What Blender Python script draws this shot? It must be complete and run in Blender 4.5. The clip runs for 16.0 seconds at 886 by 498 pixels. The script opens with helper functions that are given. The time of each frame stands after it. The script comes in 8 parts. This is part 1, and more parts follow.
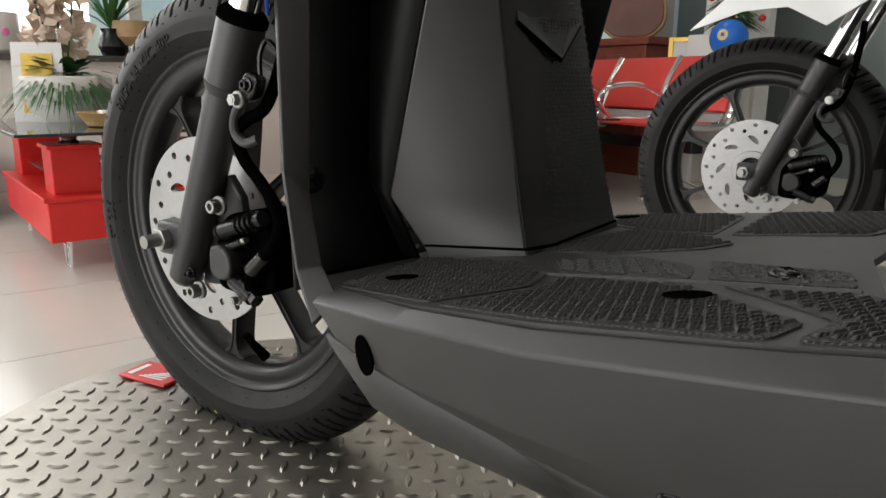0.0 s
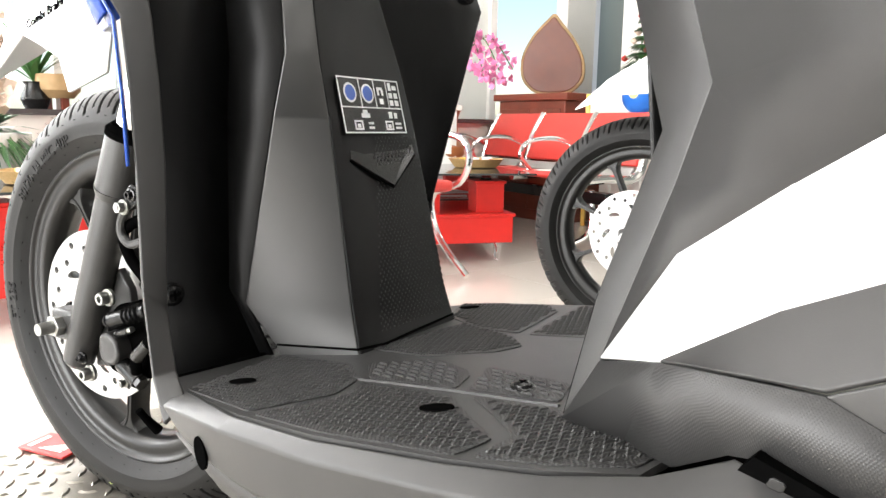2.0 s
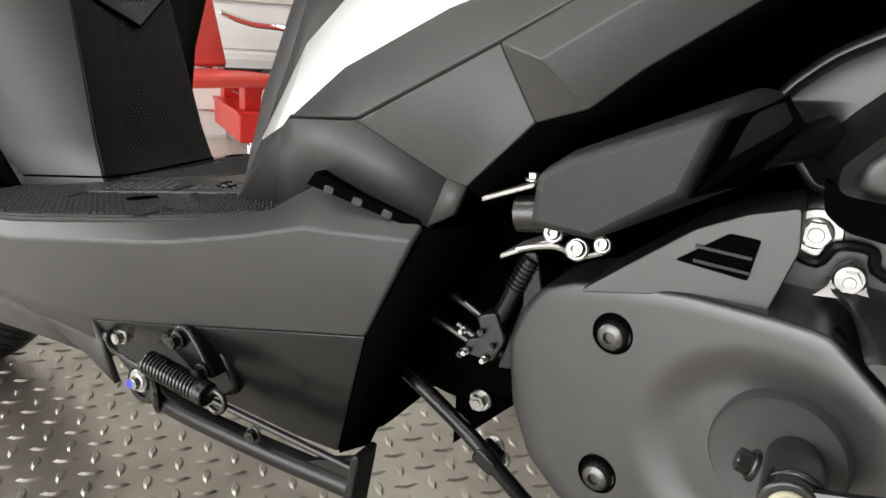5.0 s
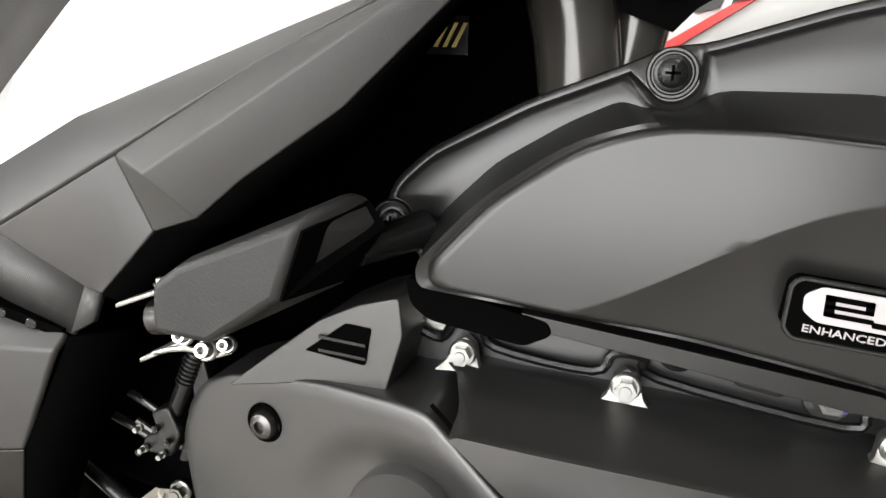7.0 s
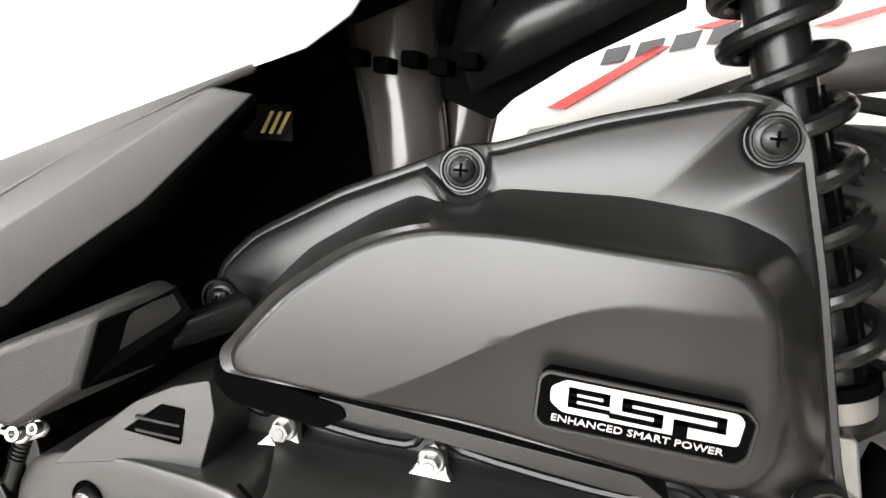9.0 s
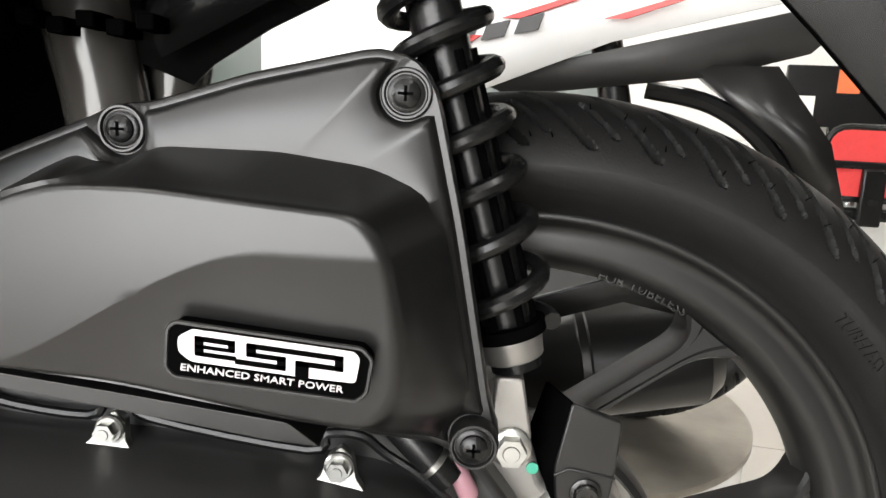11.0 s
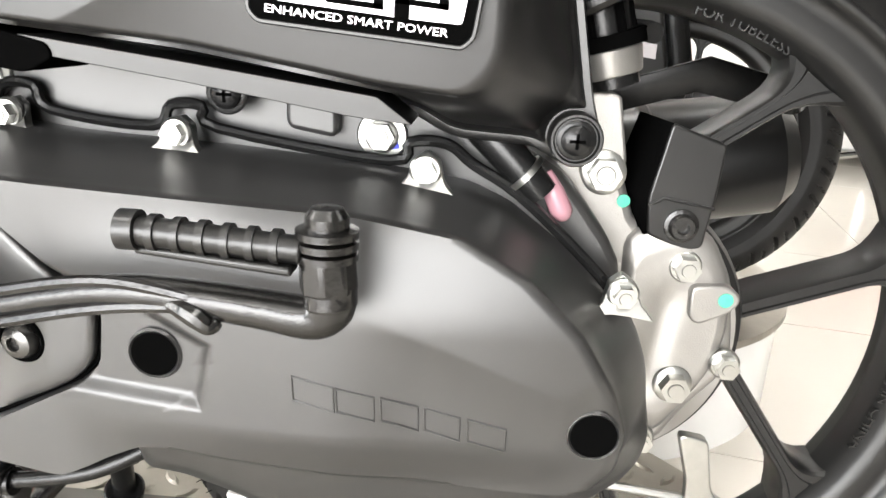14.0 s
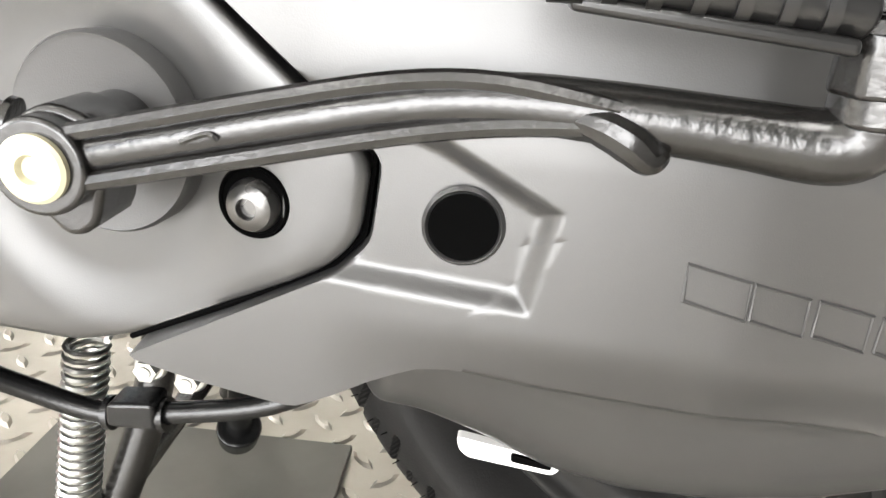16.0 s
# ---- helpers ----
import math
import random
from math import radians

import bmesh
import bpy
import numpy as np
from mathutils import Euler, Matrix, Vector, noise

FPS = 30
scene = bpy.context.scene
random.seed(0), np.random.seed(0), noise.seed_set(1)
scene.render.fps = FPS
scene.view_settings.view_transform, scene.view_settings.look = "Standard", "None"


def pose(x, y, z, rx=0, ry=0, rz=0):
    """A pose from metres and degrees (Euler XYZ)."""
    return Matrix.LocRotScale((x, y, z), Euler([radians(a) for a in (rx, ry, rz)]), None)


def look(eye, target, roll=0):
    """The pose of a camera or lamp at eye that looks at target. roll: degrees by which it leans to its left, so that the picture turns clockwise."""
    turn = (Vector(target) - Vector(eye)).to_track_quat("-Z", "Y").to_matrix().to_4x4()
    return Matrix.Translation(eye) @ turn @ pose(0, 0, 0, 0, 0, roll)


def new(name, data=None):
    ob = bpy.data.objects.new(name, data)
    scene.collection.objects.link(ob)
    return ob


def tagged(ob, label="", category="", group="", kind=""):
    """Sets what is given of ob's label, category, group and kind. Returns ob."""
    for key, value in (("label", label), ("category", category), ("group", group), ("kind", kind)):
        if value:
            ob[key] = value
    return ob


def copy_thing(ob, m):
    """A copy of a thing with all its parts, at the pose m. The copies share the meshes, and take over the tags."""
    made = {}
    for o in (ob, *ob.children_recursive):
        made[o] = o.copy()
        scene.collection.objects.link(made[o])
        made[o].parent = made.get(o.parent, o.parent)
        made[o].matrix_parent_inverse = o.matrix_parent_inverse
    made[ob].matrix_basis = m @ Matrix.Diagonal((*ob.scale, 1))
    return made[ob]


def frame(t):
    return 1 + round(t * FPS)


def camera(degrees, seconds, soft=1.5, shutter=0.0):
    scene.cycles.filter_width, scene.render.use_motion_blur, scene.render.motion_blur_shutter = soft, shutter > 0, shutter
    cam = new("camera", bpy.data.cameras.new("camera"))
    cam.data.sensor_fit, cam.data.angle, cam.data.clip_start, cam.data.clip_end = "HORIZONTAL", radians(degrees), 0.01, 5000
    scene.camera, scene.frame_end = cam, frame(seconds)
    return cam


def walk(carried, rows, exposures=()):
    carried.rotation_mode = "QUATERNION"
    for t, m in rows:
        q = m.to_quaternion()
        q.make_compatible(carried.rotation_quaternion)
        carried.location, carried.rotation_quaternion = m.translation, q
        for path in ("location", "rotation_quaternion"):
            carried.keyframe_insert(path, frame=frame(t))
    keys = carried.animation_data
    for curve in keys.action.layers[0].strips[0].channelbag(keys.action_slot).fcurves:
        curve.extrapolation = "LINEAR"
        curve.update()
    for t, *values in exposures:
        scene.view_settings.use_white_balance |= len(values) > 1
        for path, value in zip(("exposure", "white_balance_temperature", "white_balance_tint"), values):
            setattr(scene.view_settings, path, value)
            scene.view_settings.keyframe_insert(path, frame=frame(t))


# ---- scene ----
cam = camera(64.0, 16.0)
PATH = [
    (0, (0.749, -0.422, 0.412), (-0.617, 0.966, -0.045), 0.4),
    (0.5, (0.783, -0.442, 0.444), (-0.634, 0.91, 0.038), -0.5),
    (1, (0.815, -0.452, 0.482), (-0.587, 0.933, 0.142), -0.5),
    (1.5, (0.844, -0.434, 0.487), (-0.475, 1.035, 0.168), 0.2),
    (2, (0.864, -0.429, 0.482), (-0.395, 1.086, 0.138), 0.9),
    (2.5, (0.885, -0.43, 0.472), (-0.333, 1.11, 0.087), 1.6),
    (3, (0.901, -0.432, 0.455), (-0.286, 1.119, 0.024), 2.1),
    (3.2, (0.909, -0.434, 0.454), (-0.268, 1.121, 0.008), 2.4),
    (5.3, (1.019, -0.443, 0.433), (0.2, 1.29, -0.141), 3.6),
    (5.5, (1.027, -0.441, 0.437), (0.262, 1.32, -0.126), 3.7),
    (6, (1.045, -0.428, 0.443), (0.414, 1.388, -0.107), 3.2),
    (6.5, (1.063, -0.42, 0.448), (0.55, 1.444, -0.062), 3.0),
    (7, (1.087, -0.417, 0.466), (0.568, 1.459, 0.01), 2.2),
    (7.5, (1.1, -0.416, 0.477), (0.599, 1.477, 0.067), 2.2),
    (8, (1.106, -0.418, 0.486), (0.648, 1.49, 0.103), 2.6),
    (8.2, (1.114, -0.415, 0.491), (0.646, 1.49, 0.1), 2.5),
    (10.3, (1.189, -0.412, 0.494), (0.998, 1.551, 0.162), 3.2),
    (10.5, (1.197, -0.413, 0.493), (1.033, 1.552, 0.159), 3.1),
    (11, (1.228, -0.41, 0.483), (1.163, 1.555, 0.117), 2.9),
    (11.5, (1.262, -0.402, 0.476), (1.314, 1.557, 0.074), 2.9),
    (12, (1.283, -0.399, 0.453), (1.408, 1.542, -0.011), 3.1),
    (12.5, (1.27, -0.4, 0.424), (1.377, 1.531, -0.084), 3.0),
    (13, (1.234, -0.402, 0.417), (1.27, 1.521, -0.133), 2.9),
    (13.5, (1.217, -0.406, 0.411), (1.18, 1.51, -0.163), 3.0),
    (14, (1.203, -0.406, 0.398), (1.111, 1.496, -0.216), 3.1),
    (14.5, (1.189, -0.401, 0.384), (1.067, 1.484, -0.273), 3.1),
    (15, (1.162, -0.391, 0.369), (1.033, 1.479, -0.328), 2.9),
    (15.2, (1.151, -0.384, 0.36), (1.032, 1.489, -0.331), 3.3),
    (15.5, (1.135, -0.368, 0.355), (1.022, 1.491, -0.374), 2.9),
    (16, (1.102, -0.342, 0.339), (0.981, 1.510, -0.407), 4.0),
]
walk(cam, [(t, look(eye, target, roll)) for t, eye, target, roll in PATH], [(0.0, -0.5), (0.5, -0.5), (1.0, 0.28), (1.5, 0.52), (2.0, 1.2), (2.5, 1.75), (3.0, 1.75), (3.6, 1.45), (5.5, 0.12), (6.0, 0.55), (6.5, 1.35), (7.0, 0.7), (7.5, 1.3), (8.0, 1.85), (9.0, 1.3), (10.5, 0.55), (11.0, 0.85), (11.5, 1.28), (12.0, 1.45), (12.5, 0.52), (13.0, 1.25), (13.5, 1.25), (14.0, 1.5), (14.5, 0.75), (15.0, 0.92), (15.5, 1.3), (16.0, 1.65)])

# ---- world, sun, lights ----
world = bpy.data.worlds.new("showroom_sky")
scene.world = world
world.use_nodes = True
wn = world.node_tree.nodes
sky = wn.new("ShaderNodeTexSky")
sky.sky_type, sky.sun_disc, sky.sun_elevation, sky.sun_rotation = "NISHITA", False, radians(46), radians(63)
wn["Background"].inputs["Strength"].default_value = 0.12
world.node_tree.links.new(sky.outputs[0], wn["Background"].inputs["Color"])
sun = new("sun", bpy.data.lights.new("sun", "SUN"))
sun.data.energy, sun.data.angle, sun.data.color = 2.0, radians(0.5), (1.0, 0.95, 0.88)
sun.matrix_world = look((6, 3, 7), (0, 0, 0))
CEILING_LIGHT, WEST_LIGHT, SOUTH_LIGHT = 8.5, 165.0, 225.0


def area(name, eye, target, sx, sy, watts, colour):
    ob = new(name, bpy.data.lights.new(name, "AREA"))
    ob.data.shape, ob.data.size, ob.data.size_y, ob.data.energy, ob.data.color = "RECTANGLE", sx, sy, watts, colour
    ob.matrix_world = look(eye, target)
    return ob


# daylight of the wide west windows
area("west_window_daylight", (-3.75, -1.2, 1.55), (0, -1.93, 1.2), 4.6, 1.8, WEST_LIGHT, (1.0, 0.97, 0.94))
# and of the open shop door behind, towards the south-west
area("shop_door_daylight", (-0.30, -4.30, 1.05), (0.50, -0.1, 0.95), 4.4, 2.4, SOUTH_LIGHT, (1.0, 0.98, 0.96))


# ---- materials ----
def mat(name, colour, rough=0.5, metal=0.0, vary=0.12, scale=30.0, bump=0.0, bump_scale=300.0, coat=0.0, second=None, emit=0.0, gloss=0.5):
    m = bpy.data.materials.new(name)
    m.use_nodes = True
    nt, b = m.node_tree, m.node_tree.nodes["Principled BSDF"]
    tc = nt.nodes.new("ShaderNodeTexCoord")
    n1 = nt.nodes.new("ShaderNodeTexNoise")
    n1.inputs["Scale"].default_value, n1.inputs["Detail"].default_value = scale, 6
    nt.links.new(tc.outputs["Object"], n1.inputs["Vector"])
    ramp = nt.nodes.new("ShaderNodeMix")
    ramp.data_type = "RGBA"
    low = [c * (1 - vary) for c in colour]
    high = [min(1.0, c * (1 + vary)) for c in (second or colour)]
    ramp.inputs[6].default_value, ramp.inputs[7].default_value = (*low, 1), (*high, 1)
    nt.links.new(n1.outputs["Fac"], ramp.inputs[0])
    nt.links.new(ramp.outputs[2], b.inputs["Base Color"])
    n2 = nt.nodes.new("ShaderNodeTexNoise")
    n2.inputs["Scale"].default_value, n2.inputs["Detail"].default_value = scale * 0.23, 3
    nt.links.new(tc.outputs["Object"], n2.inputs["Vector"])
    rr = nt.nodes.new("ShaderNodeMapRange")
    rr.inputs["To Min"].default_value, rr.inputs["To Max"].default_value = max(0.02, rough * 0.82), min(1, rough * 1.18)
    nt.links.new(n2.outputs["Fac"], rr.inputs["Value"])
    nt.links.new(rr.outputs["Result"], b.inputs["Roughness"])
    b.inputs["Metallic"].default_value = metal
    b.inputs["Coat Weight"].default_value = coat
    b.inputs["Specular IOR Level"].default_value = gloss
    if bump:
        n3 = nt.nodes.new("ShaderNodeTexNoise")
        n3.inputs["Scale"].default_value, n3.inputs["Detail"].default_value = bump_scale, 2
        nt.links.new(tc.outputs["Object"], n3.inputs["Vector"])
        bp = nt.nodes.new("ShaderNodeBump")
        bp.inputs["Strength"].default_value, bp.inputs["Distance"].default_value = bump, 0.001
        nt.links.new(n3.outputs["Fac"], bp.inputs["Height"])
        nt.links.new(bp.outputs["Normal"], b.inputs["Normal"])
    if emit:
        b.inputs["Emission Color"].default_value, b.inputs["Emission Strength"].default_value = (1, 0.98, 0.94, 1), emit
    return m


def weave(name, colour, pitch, depth=0.5, rough=0.5, angle=45.0):
    """Fine moulded weave: two crossed wave textures as relief."""
    m = mat(name, colour, rough, vary=0.1)
    nt, b = m.node_tree, m.node_tree.nodes["Principled BSDF"]
    tc = nt.nodes.new("ShaderNodeTexCoord")
    hs = []
    for a in (angle, -angle):
        mp = nt.nodes.new("ShaderNodeMapping")
        mp.inputs["Rotation"].default_value = (0.25, radians(a), radians(a))
        nt.links.new(tc.outputs["Object"], mp.inputs["Vector"])
        w = nt.nodes.new("ShaderNodeTexWave")
        w.inputs["Scale"].default_value = 0.05 / pitch * math.tau
        nt.links.new(mp.outputs["Vector"], w.inputs["Vector"])
        hs.append(w)
    mul = nt.nodes.new("ShaderNodeMath")
    mul.operation = "MULTIPLY"
    nt.links.new(hs[0].outputs["Fac"], mul.inputs[0])
    nt.links.new(hs[1].outputs["Fac"], mul.inputs[1])
    bp = nt.nodes.new("ShaderNodeBump")
    bp.inputs["Strength"].default_value, bp.inputs["Distance"].default_value = depth, 0.001
    nt.links.new(mul.outputs[0], bp.inputs["Height"])
    nt.links.new(bp.outputs["Normal"], b.inputs["Normal"])
    return m


def glass(name, colour=(0.95, 0.97, 0.96), rough=0.02):
    m = mat(name, colour, rough, vary=0.02)
    b = m.node_tree.nodes["Principled BSDF"]
    b.inputs["Transmission Weight"].default_value = 0.95
    b.inputs["IOR"].default_value = 1.3
    return m


PLASTIC = mat("matt_black_plastic", (0.008, 0.0078, 0.0076), 0.30, vary=0.15, scale=60, bump=0.035, bump_scale=2600, gloss=0.5)
PANEL = mat("grained_grey_black_panel", (0.0306, 0.0300, 0.0294), 0.46, vary=0.12, scale=40, bump=0.10, bump_scale=2200)
SMOOTH = mat("satin_black_plastic", (0.006, 0.006, 0.006), 0.26, vary=0.15, scale=30, bump=0.08, bump_scale=900, gloss=0.35)
# near-zero black: dull plastic, and also the painted shade in holes, slots and hollows
DEEP = mat("dull_black_plastic_and_shade", (0.0018, 0.0018, 0.0018), 0.85, vary=0.2, scale=40, gloss=0.0)
COVER = mat("painted_engine_cover_grey", (0.020, 0.0195, 0.0190), 0.38, vary=0.14, scale=25, bump=0.045, bump_scale=2600, gloss=0.9)
RUBBER = mat("tyre_rubber", (0.0085, 0.0083, 0.0081), 0.50, vary=0.35, scale=35, bump=0.14, bump_scale=700, gloss=0.24)
WHEEL = mat("matt_black_alloy", (0.0095, 0.0093, 0.0090), 0.36, vary=0.12, scale=50, bump=0.05, bump_scale=1800, gloss=0.42)
FORK = mat("grey_black_painted_metal", (0.0286, 0.0280, 0.0274), 0.4, vary=0.1, scale=40, bump=0.2, bump_scale=1500)
CHROME = mat("chrome", (0.82, 0.82, 0.82), 0.12, 1.0, vary=0.05)
STEEL = mat("brushed_disc_steel", (0.46, 0.455, 0.45), 0.36, 0.75, vary=0.08, scale=120)
ZINC = mat("zinc_plated_bolt", (0.45, 0.45, 0.43), 0.30, 1.0, vary=0.12, scale=200)
ALLOY = mat("cast_aluminium", (0.30, 0.29, 0.275), 0.38, 0.75, vary=0.14, scale=70, bump=0.10, bump_scale=1500)
RUBBERGREY = mat("worn_black_rubber", (0.016, 0.0157, 0.0152), 0.5, vary=0.25, scale=60, bump=0.15, bump_scale=1200, gloss=0.35)
# copy of PANEL, lighter and glossier for the light on the cowl side
PANEL_LIT = mat("panel_plastic_lit_copy", (0.034, 0.0335, 0.033), 0.38, vary=0.12, scale=40, bump=0.08, bump_scale=2200, gloss=0.85)
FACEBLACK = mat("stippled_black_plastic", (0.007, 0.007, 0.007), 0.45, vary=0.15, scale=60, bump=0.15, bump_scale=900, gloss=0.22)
DARKSTEEL = mat("dark_plated_steel", (0.10, 0.098, 0.095), 0.28, 0.9, vary=0.15, scale=150)
FORGED = mat("black_forged_steel", (0.007, 0.0065, 0.006), 0.25, 0.0, vary=0.4, scale=120, bump=0.15, bump_scale=500, gloss=0.6)
WHITE = mat("white_gloss_paint", (0.82, 0.82, 0.81), 0.22, vary=0.02, coat=0.5)
BLUE = mat("blue_gloss_paint", (0.02, 0.08, 0.42), 0.2, vary=0.05, coat=0.5)
REDPAINT = mat("red_paint", (0.62, 0.02, 0.015), 0.35, vary=0.08)
REDVINYL = mat("red_vinyl", (0.62, 0.05, 0.04), 0.42, vary=0.1, scale=8, bump=0.2, bump_scale=120)
MATT = weave("woven_floor_mat", (0.0224, 0.0220, 0.0216), 0.0016, 0.5, 0.5, 38)
CARBON = weave("carbon_weave_plastic", (0.0265, 0.0260, 0.0255), 0.0010, 0.16, 0.45, 30)
STIPPLE = weave("stippled_plastic", (0.0112, 0.0110, 0.0108), 0.0015, 0.5, 0.4, 45)
PLATE = mat("worn_checker_plate", (0.30, 0.28, 0.245), 0.40, 0.85, vary=0.35, scale=14, bump=0.25, bump_scale=160)
SLATE = mat("oily_steel_sheet", (0.085, 0.082, 0.072), 0.4, 0.6, vary=0.35, scale=18)
STICKER = mat("black_sticker", (0.0082, 0.0080, 0.0078), 0.25, vary=0.1)
PRINT = mat("white_print", (0.8, 0.8, 0.8), 0.4, vary=0.03)
PRINTBLUE = mat("blue_print", (0.05, 0.12, 0.45), 0.4, vary=0.03)
SILVERPRINT = mat("silver_print", (0.55, 0.52, 0.535), 0.30, 0.5, vary=0.08)
GREENDOT = mat("green_paint_mark", (0.05, 0.36, 0.24), 0.5)
BLUEMARK = mat("blue_ink_mark", (0.04, 0.05, 0.6), 0.5)
PINKTUBE = mat("pink_vinyl_cap", (0.36, 0.19, 0.22), 0.25, vary=0.1)
CREAM = mat("cream_nylon_plug", (0.36, 0.335, 0.23), 0.45, vary=0.08)
BRASS = mat("brass_yellow_label", (0.75, 0.6, 0.22), 0.4, vary=0.1)
CLEAR = mat("clear_grey_duct_plastic", (0.045, 0.042, 0.038), 0.16, 0.0, vary=0.6, scale=14, gloss=0.6)
TILE = mat("cream_porcelain_tile", (0.56, 0.53, 0.48), 0.2, vary=0.05, scale=3, bump=0.02, bump_scale=30)
GROUT = mat("brown_grout", (0.22, 0.19, 0.16), 0.8)
WALL = mat("off_white_wall_paint", (0.74, 0.72, 0.69), 0.7, vary=0.04, scale=4, bump=0.1, bump_scale=200)
# ceiling is out of view; its grey dims what up-facing surfaces reflect
CEIL = mat("greyed_unseen_ceiling", (0.40, 0.40, 0.39), 0.75, vary=0.02, scale=4)
MARBLE = mat("pale_stone_cladding", (0.66, 0.62, 0.57), 0.25, vary=0.08, scale=5)
WOODRED = mat("varnished_red_wood", (0.20, 0.045, 0.025), 0.3, vary=0.3, scale=12)
WOODSLAB = mat("polished_slab_wood", (0.13, 0.032, 0.013), 0.35, vary=0.25, scale=9)
SAPWOOD = mat("pale_sapwood_bark", (0.36, 0.235, 0.11), 0.6, vary=0.35, scale=20, bump=0.5, bump_scale=60)
GLASSM = glass("clear_glass")
DARKGLASS = mat("grey_green_partition_glass", (0.16, 0.185, 0.175), 0.35, vary=0.06, scale=2)
CERAMIC = mat("white_ceramic", (0.76, 0.74, 0.70), 0.2, vary=0.04)
LEAF = mat("green_leaf", (0.04, 0.12, 0.03), 0.4, vary=0.45, scale=25)
PETAL = mat("cream_petal", (0.66, 0.52, 0.42), 0.6, vary=0.2, scale=30)
MAGENTA = mat("magenta_petal", (0.7, 0.22, 0.42), 0.6, vary=0.3, scale=30)
WICKER = mat("straw_wicker", (0.42, 0.27, 0.11), 0.7, vary=0.35, scale=80, bump=0.8, bump_scale=300)
TERRA = mat("orange_turned_wood", (0.35, 0.12, 0.04), 0.3, vary=0.2, scale=15)
BLUEPLASTIC = mat("blue_plastic", (0.10, 0.34, 0.52), 0.45, vary=0.05)
PAPER = mat("white_paper", (0.75, 0.74, 0.72), 0.7, vary=0.03)
GOLD = mat("gold_frame", (0.62, 0.42, 0.10), 0.35, 0.7, vary=0.1)
MESHRED = mat("red_mesh_fabric", (0.68, 0.05, 0.05), 0.75, vary=0.1, scale=60)
LAMPGLOW = mat("ceiling_lamp_diffuser", (0.9, 0.9, 0.88), 0.5, emit=CEILING_LIGHT)
WHITEDESK = mat("white_laminate", (0.78, 0.77, 0.74), 0.4, vary=0.03)


# ---- mesh helpers ----
def part(name, bm, material, parent=None, label="", smooth=True, bevel=0.0, solid=0.0):
    me = bpy.data.meshes.new(name)
    bmesh.ops.recalc_face_normals(bm, faces=bm.faces[:])
    bm.to_mesh(me)
    bm.free()
    me.materials.append(material)
    if smooth:
        me.shade_smooth()
        me.set_sharp_from_angle(angle=radians(34))
    ob = new(name, me)
    if solid:
        md = ob.modifiers.new("thickness", "SOLIDIFY")
        md.thickness, md.offset = solid, 0.0
    if bevel:
        md = ob.modifiers.new("worn_edge", "BEVEL")
        md.width, md.segments, md.limit_method, md.angle_limit = bevel, 3, "ANGLE", radians(28)
        md.harden_normals = False
    if parent:
        ob.parent = parent
    if label:
        ob["label"] = label
    return ob


def thing(name, label, category, at=(0, 0, 0), rz=0.0, group="", kind=""):
    ob = new(name)
    ob.empty_display_size = 0.05
    ob.matrix_world = pose(*at, 0, 0, rz)
    return tagged(ob, label, category, group, kind)


def poly(verts, faces):
    bm = bmesh.new()
    vs = [bm.verts.new(v) for v in verts]
    for f in faces:
        bm.faces.new([vs[i] for i in f])
    return bm


def box(bm, lo, hi, m=None):
    (a, b, c), (d, e, f) = lo, hi
    co = [(a, b, c), (d, b, c), (d, e, c), (a, e, c), (a, b, f), (d, b, f), (d, e, f), (a, e, f)]
    vs = [bm.verts.new(m @ Vector(p) if m else p) for p in co]
    for q in ((0, 1, 2, 3), (4, 5, 6, 7), (0, 1, 5, 4), (1, 2, 6, 5), (2, 3, 7, 6), (3, 0, 4, 7)):
        bm.faces.new([vs[i] for i in q])
    return bm


def boxed(lo, hi):
    return box(bmesh.new(), lo, hi)


def axes_for(d):
    d = Vector(d).normalized()
    u = d.cross(Vector((0, 0, 1)) if abs(d.z) < 0.9 else Vector((0, 1, 0))).normalized()
    return u, d.cross(u).normalized(), d


def rod(bm, p0, p1, r0, r1=None, seg=20, caps=True):
    p0, p1, r1 = Vector(p0), Vector(p1), r0 if r1 is None else r1
    u, v, _ = axes_for(p1 - p0)
    rings = []
    for p, r in ((p0, r0), (p1, r1)):
        rings.append([bm.verts.new(p + r * (math.cos(a) * u + math.sin(a) * v)) for a in np.linspace(0, math.tau, seg, False)])
    for i in range(seg):
        bm.faces.new((rings[0][i], rings[0][(i + 1) % seg], rings[1][(i + 1) % seg], rings[1][i]))
    if caps:
        bm.faces.new(rings[0])
        bm.faces.new(rings[1])
    return bm


def spin(bm, profile, origin, axis, seg=48, close=False):
    """A turned shape: profile of (radius, along) round an axis."""
    u, v, d = axes_for(axis)
    o, rows = Vector(origin), []
    for a in np.linspace(0, math.tau, seg, False):
        w = math.cos(a) * u + math.sin(a) * v
        rows.append([bm.verts.new(o + max(r, 1e-5) * w + h * d) for r, h in profile])
    n = len(profile)
    for i in range(seg):
        for k in range(n if close else n - 1):
            a, b = rows[i], rows[(i + 1) % seg]
            bm.faces.new((a[k], a[(k + 1) % n], b[(k + 1) % n], b[k]))
    return bm


def smooth_path(pts, per=6):
    pts = [Vector(p) for p in pts]
    out = []
    for i in range(len(pts) - 1):
        a, b, c, d = pts[max(i - 1, 0)], pts[i], pts[i + 1], pts[min(i + 2, len(pts) - 1)]
        for t in np.linspace(0, 1, per, False):
            out.append(0.5 * (2 * b + (c - a) * t + (2 * a - 5 * b + 4 * c - d) * t * t + (3 * b - a - 3 * c + d) * t**3))
    return out + [pts[-1]]


